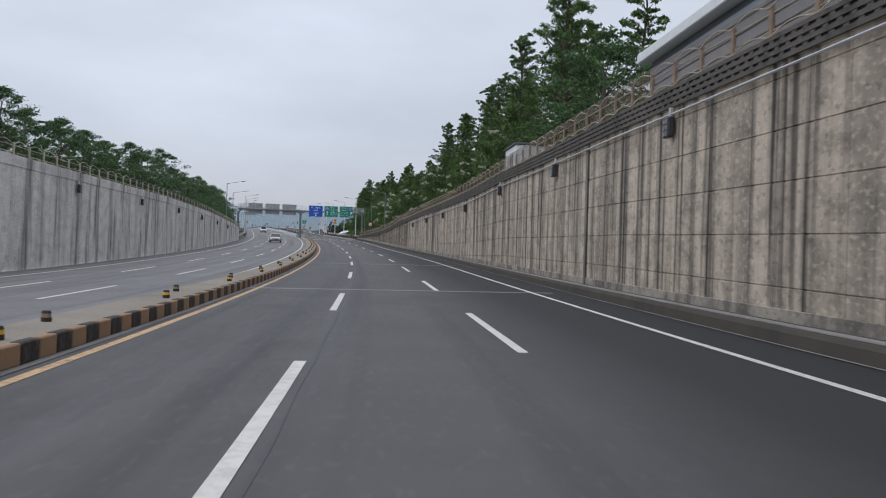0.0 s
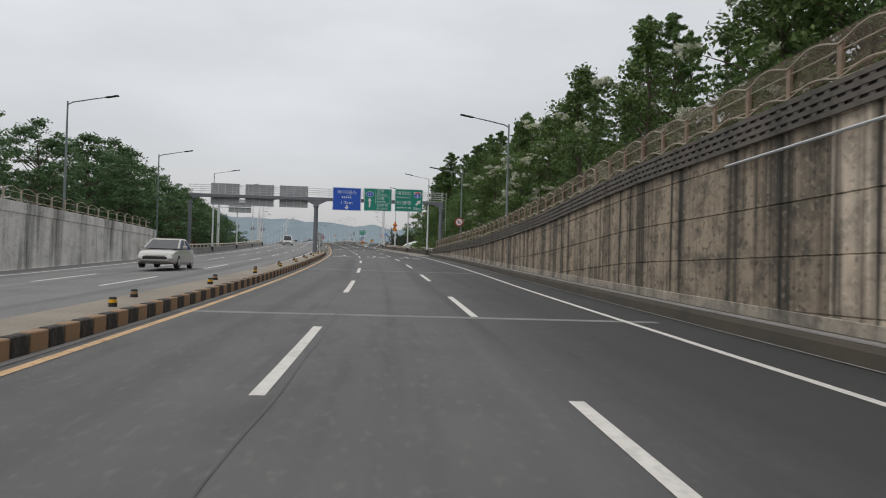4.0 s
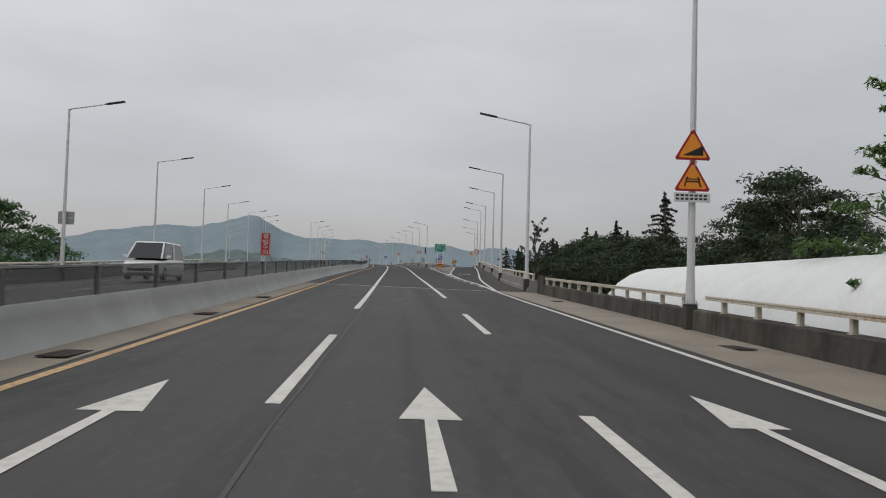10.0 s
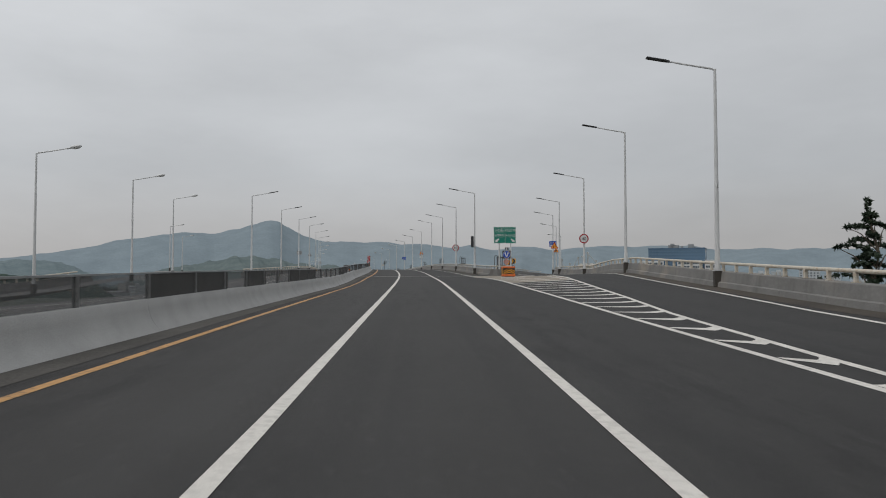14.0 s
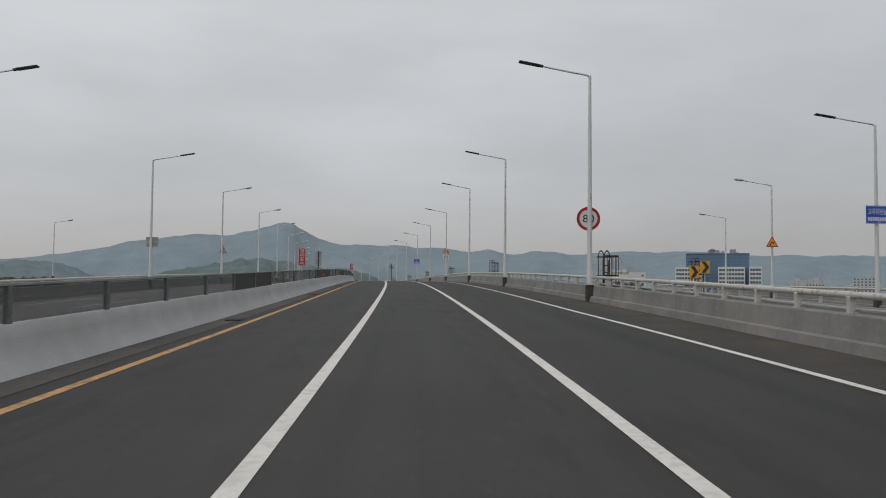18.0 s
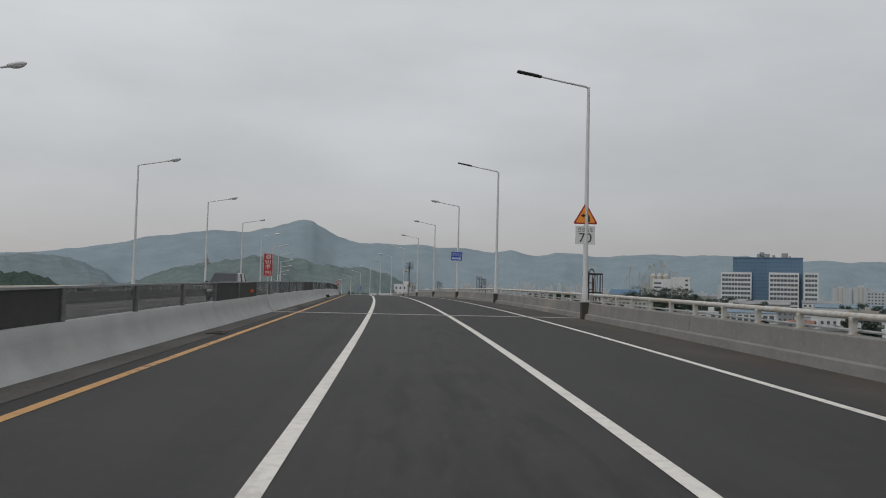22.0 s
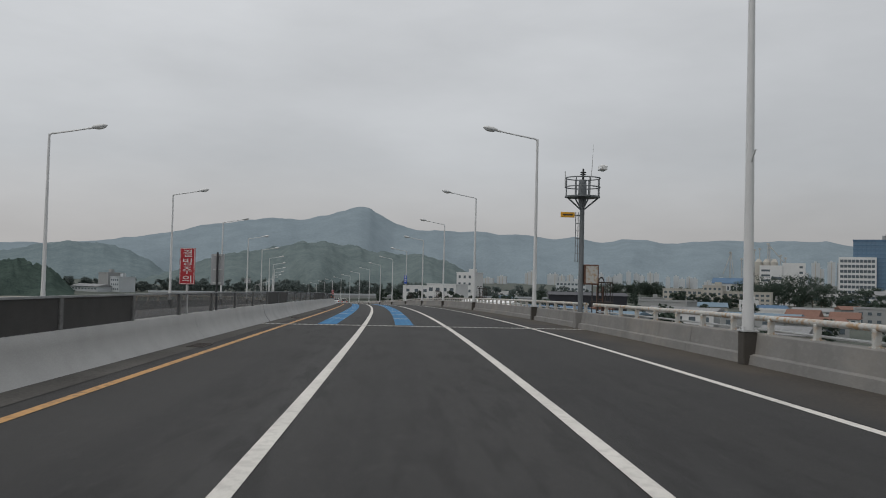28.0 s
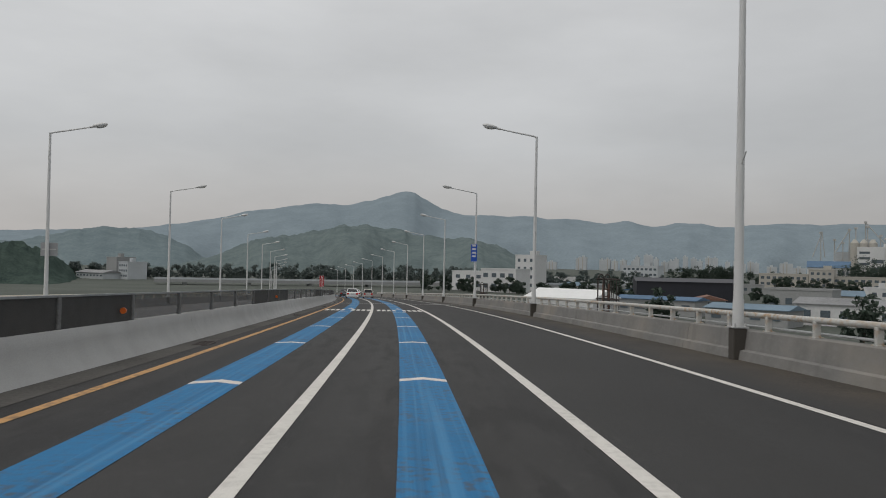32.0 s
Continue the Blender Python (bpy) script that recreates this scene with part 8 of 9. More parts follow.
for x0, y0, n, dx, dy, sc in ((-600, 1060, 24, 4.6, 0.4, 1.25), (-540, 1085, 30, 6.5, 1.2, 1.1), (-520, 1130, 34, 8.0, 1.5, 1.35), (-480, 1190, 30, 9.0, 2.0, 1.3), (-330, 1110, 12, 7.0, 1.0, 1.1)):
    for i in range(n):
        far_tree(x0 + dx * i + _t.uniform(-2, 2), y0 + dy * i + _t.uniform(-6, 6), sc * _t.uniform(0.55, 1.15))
tree_belt("riverside_trees", "haze-tinted grey-green trees along the foot of the hazy hills", LEAF_RIVER, 809)

# far rows of apartment towers
def tower_group(x0, x1, y, tops, label):
    n = len(tops)
    for i, z in enumerate(tops):
        w = (x1 - x0) / n
        a = x0 + w * i + _t.uniform(0, w * 0.15)
        th = thing("apartment_tower", Matrix.Translation((a, y + _t.uniform(-40, 40), 0)), label, "apartment tower", "far apartment towers")
        bm = bmesh.new()
        ww = w * _t.uniform(0.62, 1.0)
        box(bm, 0, 0, -0.5, ww, 14, z)
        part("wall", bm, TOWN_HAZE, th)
        bm = bmesh.new()
        box(bm, ww * 0.3, 3, z, ww * 0.6, 10, z + 4)
        part("roof_hut", bm, TOWN_HAZE, th)
        bm = bmesh.new()
        for k in range(2, int(ww / 8) + 1):
            box(bm, 8.0 * k - 9, -0.5, 0, 8.0 * k - 6.6, -0.02, z - 1)
        if len(bm.verts):
            part("stair_shaft", bm, TOWN_BEIGE, th)
        else:
            bm.free()


tower_group(-655, -612, 3020, (34, 37), "slim pale apartment tower far off in haze")
tower_group(-590, -510, 3040, (31, 33, 28, 30), "slim pale apartment tower far off in haze")
tower_group(-500, -420, 3050, (29, 40, 46, 44, 36), "pale slab of apartments far off in haze")
tower_group(-420, -262, 3030, (27, 31, 36, 43, 38, 32, 41, 40), "pale slab of apartments far off in haze")
tower_group(-250, -160, 3060, (30, 34, 26, 31, 28), "pale slab of apartments far off in haze")
tower_group(-150, 100, 2900, (20, 28, 18, 24, 30, 20, 26, 22), "pale apartment block far off in haze")
tower_group(100, 205, 3030, (50, 76, 62, 79, 78), "pale apartment tower far off in haze")
tower_group(220, 520, 2300, (20, 40, 42, 26, 30, 36, 20, 24), "pale apartment tower far off in haze")
tower_group(-900, -690, 2950, (16, 20, 15, 18, 16, 22), "low pale apartment block far off in haze")

# ---- white plastic growing tunnels below the road ----
for i, (s0, s1, u) in enumerate(((241.0, 267.0, 12.9), (243.0, 269.0, 19.5))):
    m = stand(s0, u, 0.0)
    m.translation.z = ground_z(s0) - 0.15
    ln = s1 - s0
    th = thing("greenhouse", m, "long arched growing tunnel of white plastic film", "greenhouse", "growing tunnels below the road")
    hz = road(s0).z + 2.25 - m.translation.z
    arc = [(-3.1, 0.0), (-3.1, hz * 0.42)] + [(-3.1 * math.cos(math.pi * k / 12), hz * 0.42 + hz * 0.58 * math.sin(math.pi * k / 12) ** 0.9) for k in range(1, 12)] + [(3.1, hz * 0.42), (3.1, 0.0)]
    bm = bmesh.new()
    rows_ = []
    for k in range(41):
        sag = 1.0 - (0.02 if k % 2 else 0.0)
        rows_.append([bm.verts.new((x * sag, ln * k / 40, z * sag)) for x, z in arc])
    for a, b in zip(rows_, rows_[1:]):
        for k in range(len(arc) - 1):
            bm.faces.new((a[k], a[k + 1], b[k + 1], b[k]))
    part("film_cover", bm, FILM_WHITE, th, smooth=True)
    for y in (0.02, ln - 0.02):
        bm = bmesh.new()
        bm.faces.new([bm.verts.new((x * 0.985, y, z * 0.985)) for x, z in arc])
        part("end_sheet", bm, FILM_GREY, th, "grey ribbed end sheet")
        for x in (-2.2, -1.3, -0.45, 0.45, 1.3, 2.2):
            bm = bmesh.new()
            tube(bm, [(x, y - 0.03, 0), (x, y - 0.03, hz * 0.42 + hz * 0.56 * (1 - (x / 3.1) ** 2) ** 0.5)], 0.03, 6)
            part("post", bm, GALV, th)

# ---- building and hut above the underpass wall ----
SIDING = mat("grey_metal_siding", (0.30, 0.31, 0.33), rough=0.55, vary=0.1, scale=0.6, fine=12, bump=0.1)
SIDING_DARK = mat("dark_siding_joint", (0.10, 0.105, 0.115), rough=0.7, vary=0.1, scale=1, fine=10, bump=0.1)
m = stand(10.0, 12.0, 0.0)
th = thing("commercial_building", m, "grey building clad in horizontal metal siding with a white eave", "building")
top_ = 10.9
bm = bmesh.new()
box(bm, 0.06, -24, 3.0, 14, 28.0, top_ - 0.5)
part("wall", bm, SIDING_DARK, th)
for k in range(15):
    z = 4.0 + 0.44 * k
    if z + 0.4 > top_ - 0.5:
        break
    bm = bmesh.new()
    box(bm, 0.0, -24, z, 0.055, 28.05, z + 0.36)
    part("siding_board", bm, SIDING, th)
bm = bmesh.new()
box(bm, -0.5, -24.4, top_ - 0.5, 14.4, 28.5, top_ - 0.05, bevel=0.04)
part("eave", bm, FILM_WHITE, th, "white projecting eave")
bm = bmesh.new()
box(bm, -0.2, -24.0, top_ - 0.046, 14.2, 28.2, top_ + 0.1)
part("roof", bm, TOWN_ROOF, th)
m = stand(52.0, 9.6, 0.0)
m.translation.z = soil(52.0, 9.6) - 0.1
hz = road(52.0).z + 7.75 - m.translation.z
th = thing("site_hut", m, "white container hut with a dark roof behind the wall fence", "hut")
bm = bmesh.new()
box(bm, -1.2, -1.8, 0, 1.2, 1.8, hz - 0.12, bevel=0.03)
part("wall", bm, FILM_WHITE, th)
bm = bmesh.new()
box(bm, -1.3, -1.9, hz - 0.115, 1.3, 1.9, hz, bevel=0.02)
part("roof", bm, SIDING_DARK, th)
bm = bmesh.new()
box(bm, -1.24, -0.8, hz - 1.5, -1.205, 0.8, hz - 0.6)
part("window", bm, TOWN_PANE, th)

# ---- a distant road on piers beyond the river meadow ----
th = thing("viaduct", I4, "distant grey concrete viaduct on short piers", "viaduct")
_a, _b = Vector((-455.0, 965.0, 0)), Vector((-355.0, 1038.0, 0))
_dir = (_b - _a).normalized()
m = Matrix.Translation(_a + _dir * 35) @ Matrix.Rotation(math.atan2(_dir.y, _dir.x), 4, "Z")
th.matrix_world = m
for z, y, name_ in ((1.2, 0, "deck"),):
    bm = bmesh.new()
    box(bm, 0, y, z, 260, y + 11, z + 1.4)
    part(name_, bm, TOWN_GREY, th)
    bm = bmesh.new()
    box(bm, 0, y, z + 1.4, 260, y + 0.3, z + 2.3)
    part("parapet", bm, TOWN_HAZE, th)
    for k in range(9):
        bm = bmesh.new()
        tube(bm, [(14 + 30 * k, y + 5, -0.9), (14 + 30 * k, y + 5, z)], [1.3, 1.3], 10)
        box(bm, 13 + 30 * k, y + 1, z - 1.2, 15 + 30 * k, y + 10, z - 0.01)
        part("pier", bm, TOWN_GREY, th)

# ---- vehicles ----
def gloss(name, c, rough=0.3):
    m = mat(name, c, rough=rough, vary=0.04, scale=1.5, fine=30, bump=0.0)
    m.node_tree.nodes["Principled BSDF"].inputs["Coat Weight"].default_value = 0.5
    return m


CAR_SILVER = gloss("silver_beige_car_paint", (0.42, 0.40, 0.37))
CAR_WHITE = gloss("white_car_paint", (0.66, 0.66, 0.65))
CAR_BLACK = gloss("black_car_paint", (0.03, 0.032, 0.035))
CAR_GLASS = mat("tinted_car_glass", (0.012, 0.014, 0.016), rough=0.08, vary=0.1, scale=2, fine=20, bump=0)
TAIL_RED = mat("red_tail_light", (0.45, 0.02, 0.02), rough=0.25, vary=0.1, scale=9, fine=60, bump=0)
HEAD_CLEAR = mat("clear_headlight", (0.75, 0.76, 0.77), rough=0.15, vary=0.05, scale=9, fine=60, bump=0)
RIM = mat("alloy_rim", (0.45, 0.45, 0.46), rough=0.35, metal=0.6, vary=0.1, scale=9, fine=60, bump=0)
PLATE_WHITE = mat("white_plate", (0.68, 0.69, 0.66), rough=0.4, vary=0.05, scale=9, fine=60, bump=0)
BAR_DARK = mat("dark_lettering", (0.03, 0.03, 0.04), rough=0.5, vary=0.1, scale=9, fine=60, bump=0)


def loft(bm, rings):
    vs = [[bm.verts.new(p) for p in r] for r in rings]
    n = len(rings[0])
    for a, b in zip(vs, vs[1:]):
        for k in range(n):
            bm.faces.new((a[k], a[(k + 1) % n], b[(k + 1) % n], b[k]))
    bm.faces.new(vs[0][::-1])
    bm.faces.new(vs[-1])
    bmesh.ops.recalc_face_normals(bm, faces=bm.faces)


def make_car(m, paint_, label, category, L, W, H, belt, base, roof):
    """A car with its tail at the origin, pointing along +y. base and roof: where the glass meets body and roof."""
    w = W / 2
    th = thing(category.replace(" ", "_"), m, label, category, "vehicles on the road")
    body = []
    for q, ww, zb, zt in ((0.0, 0.80, 0.42, belt - 0.14), (0.02, 0.92, 0.30, belt - 0.04), (0.06, 0.98, 0.22, belt), (0.2, 1.0, 0.19, belt), (0.62, 1.0, 0.19, belt - 0.02), (0.86, 0.98, 0.20, belt - 0.14), (0.96, 0.92, 0.26, belt - 0.26), (1.0, 0.74, 0.36, belt - 0.36)):
        z1 = zb + (zt - zb) * 0.55
        body.append([(-w * ww * 0.93, q * L, zb), (-w * ww, q * L, zb + 0.12), (-w * ww, q * L, z1), (-w * ww * 0.93, q * L, zt - 0.02), (-w * ww * 0.6, q * L, zt + 0.015),
                     (w * ww * 0.6, q * L, zt + 0.015), (w * ww * 0.93, q * L, zt - 0.02), (w * ww, q * L, z1), (w * ww, q * L, zb + 0.12), (w * ww * 0.93, q * L, zb)])
    bm = bmesh.new()
    loft(bm, body)
    part("body", bm, paint_, th)
    bm = bmesh.new()
    rw = w * 0.74
    mid = (belt + H) / 2
    loft(bm, [[(-w * 0.86, base[0], belt - 0.02), (-w * 0.9, base[0] + 0.3, belt - 0.02), (-w * 0.9, base[1] - 0.4, belt - 0.02), (-w * 0.84, base[1], belt - 0.02), (w * 0.84, base[1], belt - 0.02), (w * 0.9, base[1] - 0.4, belt - 0.02), (w * 0.9, base[0] + 0.3, belt - 0.02), (w * 0.86, base[0], belt - 0.02)],
              [(-rw * 0.92, roof[0], H - 0.06), (-rw, roof[0] + 0.15, H - 0.06), (-rw, roof[1] - 0.2, H - 0.06), (-rw * 0.94, roof[1], H - 0.06), (rw * 0.94, roof[1], H - 0.06), (rw, roof[1] - 0.2, H - 0.06), (rw, roof[0] + 0.15, H - 0.06), (rw * 0.92, roof[0], H - 0.06)]])
    part("window_glass", bm, CAR_GLASS, th, "dark tinted glass")
    bm = bmesh.new()
    r0, r1 = roof[0] - 0.05, roof[1] + 0.03
    loft(bm, [[(-rw * 1.02, r0, H - 0.07), (rw * 1.02, r0, H - 0.07), (rw * 1.03, r1, H - 0.07), (-rw * 1.03, r1, H - 0.07)],
              [(-rw * 0.93, r0 + 0.06, H), (rw * 0.93, r0 + 0.06, H), (rw * 0.93, r1 - 0.1, H), (-rw * 0.93, r1 - 0.1, H)]])
    part("roof", bm, paint_, th)
    for sx in (-1, 1):
        for a, b in (((sx * w * 0.87, base[0] - 0.01, belt - 0.02), (sx * rw * 0.96, roof[0] - 0.01, H - 0.05)), ((sx * w * 0.87, base[1], belt - 0.02), (sx * rw * 0.97, roof[1], H - 0.05)),
                     ((sx * w * 0.91, (base[0] + base[1]) / 2, belt - 0.02), (sx * rw * 1.01, (roof[0] + roof[1]) / 2, H - 0.05))):
            bm = bmesh.new()
            tube(bm, [a, b], 0.045, 6)
            part("pillar", bm, paint_, th)
        bm = bmesh.new()
        box(bm, sx * w * 0.72 - 0.16, -0.035, belt - 0.36, sx * w * 0.72 + 0.16, 0.10, belt - 0.10, bevel=0.03)
        part("tail_light", bm, TAIL_RED, th, "red tail light")
        bm = bmesh.new()
        box(bm, sx * w * 0.66 - 0.17, L - 0.13, belt - 0.52, sx * w * 0.66 + 0.17, L + 0.015, belt - 0.36, bevel=0.03)
        part("headlight", bm, HEAD_CLEAR, th, "clear headlight")
        bm = bmesh.new()
        box(bm, sx * (w + 0.1) - 0.1, base[1] - 0.5, belt - 0.02, sx * (w + 0.1) + 0.1, base[1] - 0.36, belt + 0.14, bevel=0.03)
        part("mirror", bm, paint_, th)
        for y in (L * 0.19, L * 0.80):
            bm = bmesh.new()
            tube(bm, [(sx * (w - 0.2), y, 0.31), (sx * (w - 0.01), y, 0.31)], 0.31, 18)
            wheel = part("wheel", bm, RUBBER, th, "black rubber tyre")
            bm = bmesh.new()
            tube(bm, [(sx * (w - 0.06), y, 0.31), (sx * (w + 0.003), y, 0.31)], [0.20, 0.17], 14)
            part("rim", bm, RIM, wheel, "alloy rim")
    bm = bmesh.new()
    box(bm, -w * 0.86, -0.06, 0.26, w * 0.86, 0.10, 0.48, bevel=0.04)
    part("rear_bumper", bm, paint_, th)
    bm = bmesh.new()
    box(bm, -w * 0.7, -0.066, 0.24, w * 0.7, 0.02, 0.31, bevel=0.01)
    part("bumper_insert", bm, RUBBER, th, "black plastic insert")
    bm = bmesh.new()
    box(bm, -0.26, -0.05, belt - 0.30, 0.26, 0.03, belt - 0.18)
    pl = part("number_plate", bm, PLATE_WHITE, th, "white plate")
    bm = bmesh.new()
    box(bm, -0.2, -0.054, belt - 0.27, 0.2, -0.045, belt - 0.21)
    part("bar", bm, BAR_DARK, pl)
    bm = bmesh.new()
    box(bm, -w * 0.62, L - 0.04, 0.42, w * 0.62, L + 0.02, 0.56, bevel=0.02)
    part("grille", bm, RUBBER, th, "black grille")
    return th


make_car(stand(826.0, 0.25, 0.01), CAR_SILVER, "silver-beige small hatchback driving ahead in the lane", "hatchback", 3.6, 1.62, 1.49, 0.95, (0.06, 2.85), (0.36, 1.95))
make_car(stand(814.0, -2.6, 0.01), CAR_WHITE, "white sedan driving ahead in the inner lane", "sedan", 4.8, 1.86, 1.46, 0.96, (0.55, 3.55), (1.35, 2.55))
make_car(stand(848.0, -3.0, 0.01), CAR_BLACK, "black sedan far ahead in the inner lane", "sedan", 4.7, 1.82, 1.45, 0.96, (0.55, 3.5), (1.35, 2.5))
make_car(stand(870.0, 0.4, 0.01), CAR_WHITE, "white sedan far ahead in the lane", "sedan", 4.6, 1.8, 1.46, 0.96, (0.55, 3.4), (1.3, 2.5))
make_car(stand(272.5, -12.3, dip(-12.3) + 0.01, 180), CAR_WHITE, "white people carrier coming the other way", "van", 5.1, 1.9, 1.92, 1.08, (0.08, 4.4), (0.3, 3.5))
make_car(stand(545.0, -10.3, dip(-10.3) + 0.01, 180), CAR_BLACK, "black estate car coming the other way", "suv", 4.8, 1.9, 1.72, 1.05, (0.12, 3.9), (0.4, 3.0))
make_car(stand(140.0, -10.5, dip(-10.5) + 0.01, 180), CAR_SILVER, "silver sedan coming the other way", "sedan", 4.7, 1.82, 1.45, 0.96, (0.55, 3.5), (1.35, 2.5))


# ---- ladder cages on the outer side of the parapet ----
CAGE_DARK = mat("dark_rusty_steel", (0.045, 0.036, 0.032), rough=0.7, vary=0.35, scale=6, fine=60, bump=0.2)
CAGE_RUST = mat("brown_red_steel", (0.13, 0.065, 0.045), rough=0.75, vary=0.35, scale=6, fine=60, bump=0.2)


def make_cage():
    th = thing("ladder_cage", I4, "dark steel maintenance ladder with hoops and railed landing beside the parapet", "ladder", "maintenance ladders along the bridge")
    for x in (0.0, 0.46):
        bm = bmesh.new()
        pts = [(x - 0.2, 0, -0.2), (x - 0.2, 0, 1.35)] + [(x - 0.2 * math.cos(math.pi * k / 8), 0, 1.42 + 0.2 * math.sin(math.pi * k / 8)) for k in range(9)] + [(x + 0.2, 0, 1.35), (x + 0.2, 0, -0.2)]
        tube(bm, pts, 0.032, 7)
        part("hoop", bm, CAGE_DARK, th, smooth=True)
    for x in (0.30, 0.72):
        bm = bmesh.new()
        box(bm, x - 0.045, 0.25, -1.2, x + 0.045, 0.33, 1.25)
        part("ladder_side", bm, CAGE_RUST, th, "brown-red ladder side")
    for k in range(8):
        bm = bmesh.new()
        tube(bm, [(0.30, 0.29, -1.0 + 0.29 * k), (0.72, 0.29, -1.0 + 0.29 * k)], 0.022, 6)
        part("rung", bm, CAGE_RUST, th)
    for z in (0.62, 1.42):
        bm = bmesh.new()
        tube(bm, [(0.3, 0, z), (1.35, 0.05, z), (1.45, 0.6, z), (1.35, 1.2, z), (0.2, 1.2, z)], 0.03, 7)
        part("rail", bm, CAGE_DARK, th)
    for x, y in ((0.92, 0.03), (1.14, 0.04), (1.36, 0.08), (1.44, 0.6), (1.35, 1.2), (1.05, 1.2), (0.7, 1.2), (0.3, 1.2)):
        bm = bmesh.new()
        tube(bm, [(x, y, 0.0), (x, y, 1.42)], 0.024, 6)
        part("upright", bm, CAGE_DARK, th)
    bm = bmesh.new()
    box(bm, -0.25, -0.02, -0.06, 1.5, 1.25, 0.0)
    part("landing", bm, CAGE_DARK, th, "steel grid landing")
    bm = bmesh.new()
    for y in (0.1, 1.1):
        tube(bm, [(-0.3, y, -0.06), (1.3, y, -0.06), (-0.3, y, -1.1)], 0.04, 5)
    part("bracket", bm, CAGE_DARK, th)
    return th


_cage = make_cage()
for i, (s, u) in enumerate(((406.3, 8.55), (459.7, 17.7), (443.2, 7.98), (482.9, 7.98), (524.6, 7.98), (563.3, 7.98), (602.4, 7.98), (640.9, 7.98), (680.3, 7.98), (718.4, 7.98), (757.9, 7.98))):
    m = stand(s, u, 0.42) @ Matrix.Diagonal((0.74, 1, 1, 1))
    if i == 0:
        _cage.matrix_world = m
    else:
        copy_thing(_cage, m)

# chevron boards at the bend of the slip road
CHEV_Y = mat("orange_yellow_sheet", (0.72, 0.36, 0.02), rough=0.4, vary=0.06, scale=6, fine=50, bump=0)
for s, u, h in ((459.0, 17.5, 0.75), (459.2, 18.25, 1.05)):
    th = thing("chevron_sign", stand(s, u, 0.42), "orange board with a black bend chevron on a post", "road sign", "chevron boards at the bend")
    bm = bmesh.new()
    tube(bm, [(0, 0.04, -0.4), (0, 0.04, h + 0.3)], 0.03, 8)
    part("post", bm, GALV, th)
    shape("board", rect(-0.3, h - 0.38, 0.3, h + 0.38), 0.0, 0.02, CHEV_Y, th)
    shape("chevron", [(-0.22, h + 0.34), (0.02, h + 0.34), (0.26, h), (0.02, h - 0.34), (-0.22, h - 0.34), (0.02, h)], -0.012, -0.004, BAR_DARK, th)

# ---- camera tower ----
th = thing("camera_tower", stand(640.7, 7.35, 0.62), "grey steel pole with a round railed platform and traffic camera", "camera tower")
bm = bmesh.new()
box(bm, -0.24, -0.24, -0.62, 0.24, 0.24, 0.02, bevel=0.02)
part("foot_block", bm, PARAPET, th)
TOWER = mat("blue_grey_painted_steel", (0.15, 0.165, 0.175), rough=0.5, vary=0.12, scale=2, fine=40, bump=0.05)
bm = bmesh.new()
tube(bm, [(0, 0, 0), (0, 0, 4.15), (0, 0, 4.6), (0, 0, 5.3)], [0.105, 0.095, 0.18, 0.15], 16)
part("pole", bm, TOWER, th, smooth=True)
bm = bmesh.new()
tube(bm, [(0, 0, 4.58), (0, 0, 4.64)], 0.70, 24)
part("platform", bm, TOWER, th)
for z in (5.0, 5.36):
    bm = bmesh.new()
    tube(bm, [(0.69 * math.cos(2 * math.pi * k / 20), 0.69 * math.sin(2 * math.pi * k / 20), z) for k in range(21)], 0.025, 6, False)
    part("rail", bm, TOWER, th)
for k in range(8):
    a = 2 * math.pi * k / 8 + 0.2
    bm = bmesh.new()
    tube(bm, [(0.69 * math.cos(a), 0.69 * math.sin(a), 4.62), (0.69 * math.cos(a), 0.69 * math.sin(a), 5.36)], 0.025, 6)
    part("baluster", bm, TOWER, th)
    if k % 2 == 0:
        bm = bmesh.new()
        tube(bm, [(0.66 * math.cos(a), 0.66 * math.sin(a), 4.58), (0.09 * math.cos(a), 0.09 * math.sin(a), 4.12)], 0.032, 6)
        part("brace", bm, TOWER, th)
bm = bmesh.new()
tube(bm, [(0.02, 0, 5.3), (0.02, 0, 5.75)], [0.05, 0.035], 8)
for z in (5.42, 5.5, 5.58):
    tube(bm, [(0.02, 0, z), (0.02, 0, z + 0.03)], 0.12, 12)
cam_post = part("camera_post", bm, DARK_METAL, th)
bm = bmesh.new()
box(bm, -0.16, -0.34, 5.74, 0.10, 0.2, 5.94, Matrix.Rotation(radians(8), 4, "Y"), 0.03)
part("camera_housing", bm, FILM_WHITE, cam_post, "white weatherproof camera housing")
bm = bmesh.new()
tube(bm, [(0.28, 0.1, 4.62), (0.40, 0.1, 5.9), (0.44, 0.1, 6.75)], [0.022, 0.016, 0.008], 6)
part("lightning_rod", bm, GALV, th)
bm = bmesh.new()
tube(bm, [(-0.68, 0.05, 5.0), (-0.70, 0.05, 5.62)], [0.03, 0.02], 6)
part("aerial", bm, GALV, th)
bm = bmesh.new()
tube(bm, [(-0.1, 0, 3.88), (-0.3, 0, 3.88)], 0.02, 6)
arm = part("plate_arm", bm, GALV, th)
bm = bmesh.new()
box(bm, -0.86, -0.02, 3.78, -0.30, 0.02, 3.99, bevel=0.008)
plate = part("plate", bm, CHEV_Y, arm, "orange plate with unreadable lettering")
bm = bmesh.new()
box(bm, -0.78, -0.026, 3.86, -0.38, -0.021, 3.91)
part("bar", bm, BAR_DARK, plate)
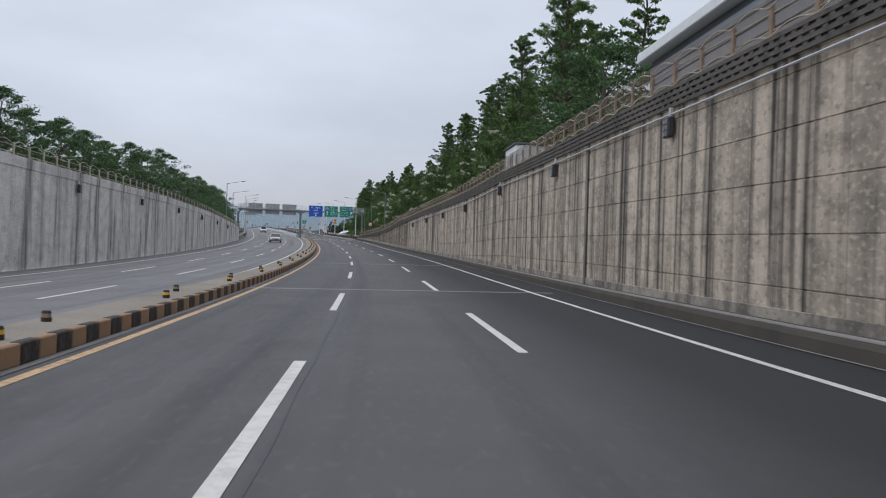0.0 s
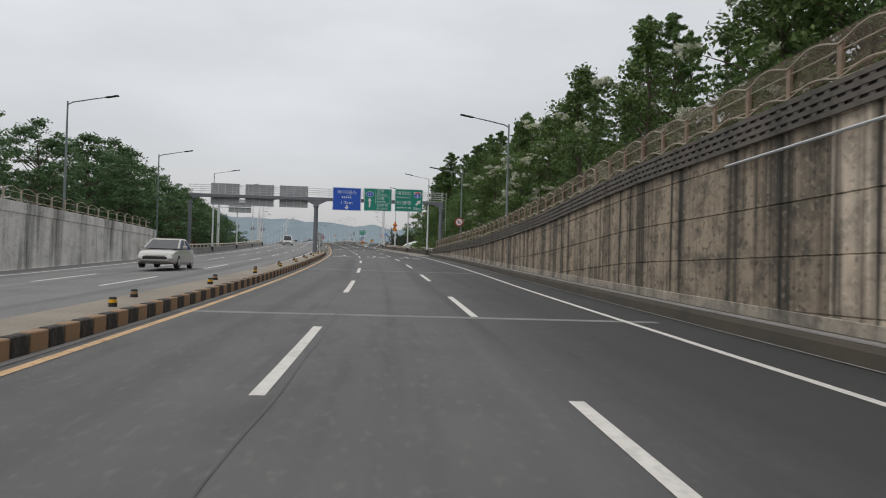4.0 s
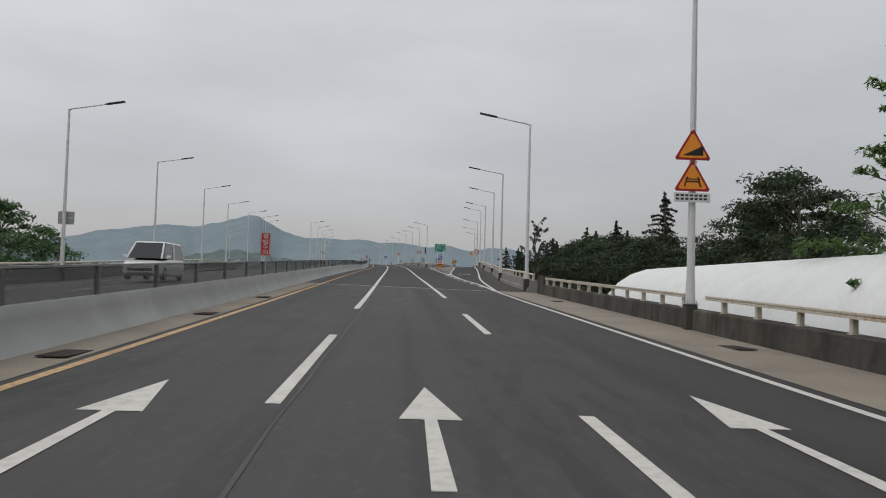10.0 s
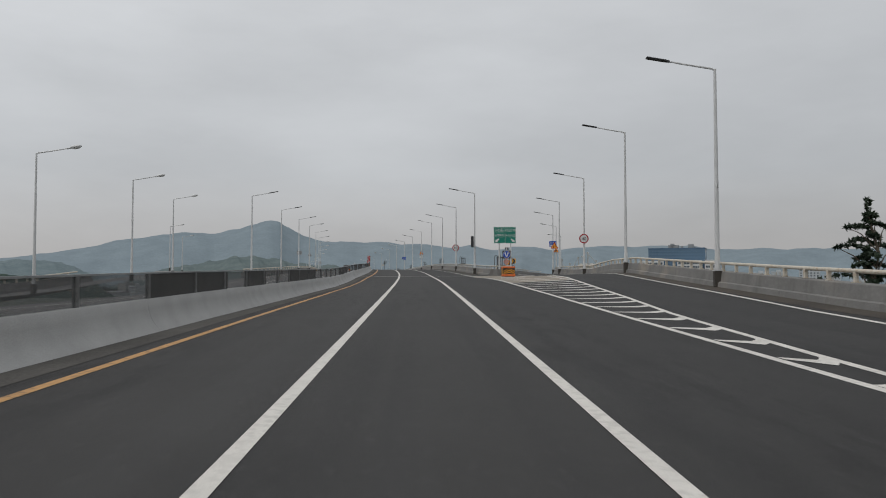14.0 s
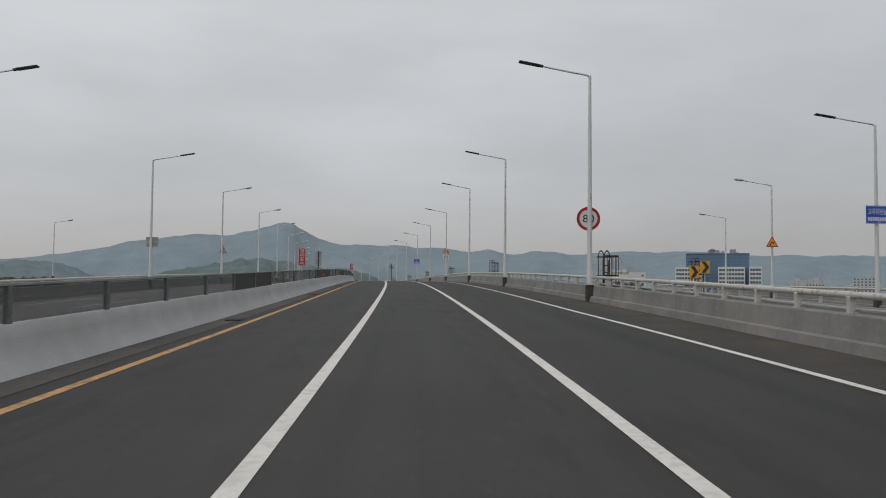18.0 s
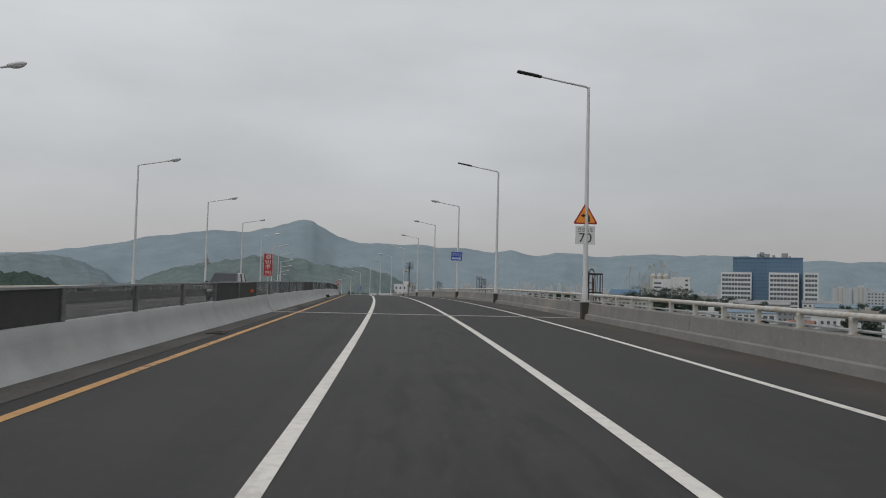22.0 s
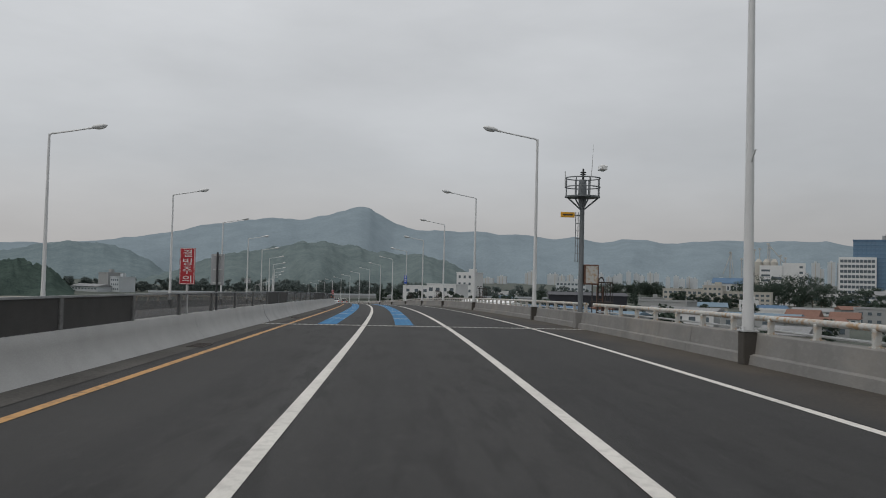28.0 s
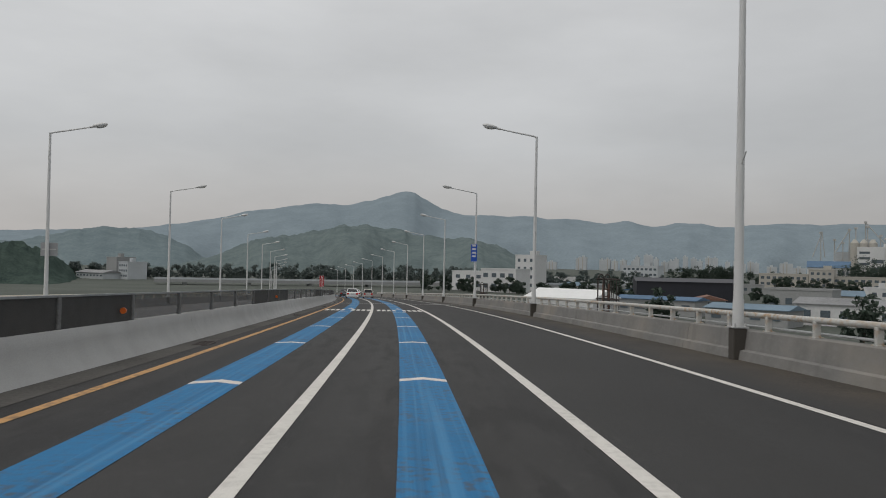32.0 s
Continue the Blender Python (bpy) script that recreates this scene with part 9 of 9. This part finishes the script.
for x in (-0.26, -0.16):
    bm = bmesh.new()
    tube(bm, [(x, -0.03, 2.0), (x, -0.03, 4.0)], 0.016, 6)
    part("ladder_side", bm, TOWER, th)
for k in range(7):
    bm = bmesh.new()
    tube(bm, [(-0.26, -0.03, 2.05 + 0.3 * k), (-0.1, -0.03, 2.05 + 0.3 * k)], 0.012, 5)
    part("rung", bm, TOWER, th)
bm = bmesh.new()
box(bm, 0.11, -0.18, 1.12, 0.68, 0.18, 1.92, bevel=0.02)
cab = part("cabinet", bm, CAGE_RUST, th, "grey steel control cabinet")
bm = bmesh.new()
box(bm, 0.16, -0.19, 1.18, 0.63, -0.182, 1.86)
cdoor = part("cabinet_door", bm, RAIL_GREY, cab)

# ---- dark lamps standing on the underpass walls ----
def make_wall_lamp(top):
    th = thing("street_lamp", I4, "slim dark green street lamp standing behind the wall", "street lamp", "dark street lamps above the underpass")
    bm = bmesh.new()
    tube(bm, [(0, 0, -0.5), (0, 0, 0.4), (0, 0, top)], [0.10, 0.085, 0.05], 10)
    part("pole", bm, POLE_GREEN, th, smooth=True)
    bm = bmesh.new()
    tube(bm, [(0, 0, top - 0.2), (-0.3, 0, top - 0.04), (-1.6, 0, top + 0.22), (-2.3, 0, top + 0.34)], [0.042, 0.04, 0.034, 0.03], 8)
    part("arm", bm, POLE_GREEN, th, smooth=True)
    bm = bmesh.new()
    tilt = Matrix.Translation((-2.3, 0, top + 0.34)) @ Matrix.Rotation(radians(10), 4, "Y")
    box(bm, -0.7, -0.14, -0.04, 0.1, 0.14, 0.04, tilt, 0.03)
    part("lamp_head", bm, DARK_METAL, th, "flat dark lamp head")
    return th


_wl = {1: make_wall_lamp(6.85), -1: make_wall_lamp(7.4)}
for i, (s, u, turn) in enumerate(((172.0, 7.95, 0), (148.0, -19.0, 180), (146.0, 7.6, 0), (174.0, -19.4, 180))):
    m = stand(s, u, (wall_top(min(s, 187)) if u > 0 else left_top(min(s, 166))) - 0.35 + (0 if u > 0 else -0.2), turn)
    if i < 2:
        _wl[1 if u > 0 else -1].matrix_world = m
    else:
        copy_thing(_wl[1 if u > 0 else -1], m)

# reflectors on the screen fence, weeds in the joints
for s in (393.0, 466.0, 519.1, 612.0, 702.1, 723.9):
    th = thing("reflector", stand(s, -5.27, 0.86), "round orange reflector on a short dark stalk", "reflector", "orange reflectors on the fence")
    bm = bmesh.new()
    tube(bm, [(0, 0.0, 0), (0.0, 0.05, 0)], 0.06, 14)
    part("disc", bm, REFLECT_O, th)
    bm = bmesh.new()
    tube(bm, [(-0.06, 0.03, 0), (-0.2, 0.03, 0.0)], 0.02, 6)
    part("stalk", bm, RAIL_CREAM, th)
for s in (558.3, 601.0):
    cs = [(road(s + dx, -4.88)[0], road(s + dx, -4.88)[1], road(s, -4.88)[2] + 0.08) for dx in (-0.25, 0.0, 0.3)]
    tagged(new("weed", leaf_mesh("weed", cs, [0.15] * 3, 40, 0.08, int(s), WEED, 0.1, 0.0, 1.0)), "tuft of weeds growing at the barrier foot", "weed")

# brown mesh behind the bars of the wall fence
m = mat("brown_wire_mesh", (0.16, 0.12, 0.085), rough=0.8, vary=0.3, scale=2, fine=60)
m.node_tree.nodes["Principled BSDF"].inputs["Alpha"].default_value = 0.5
tagged(swept("fence_mesh", -40.0, WALL_END - 0.6, lambda s: [(7.26, wall_top(s) + 0.1), (7.26, wall_top(s) + 0.86)], m, step=3.0, uvmode="h"),
       "fine brown wire mesh behind the wall fence", "fence", kind="structure")
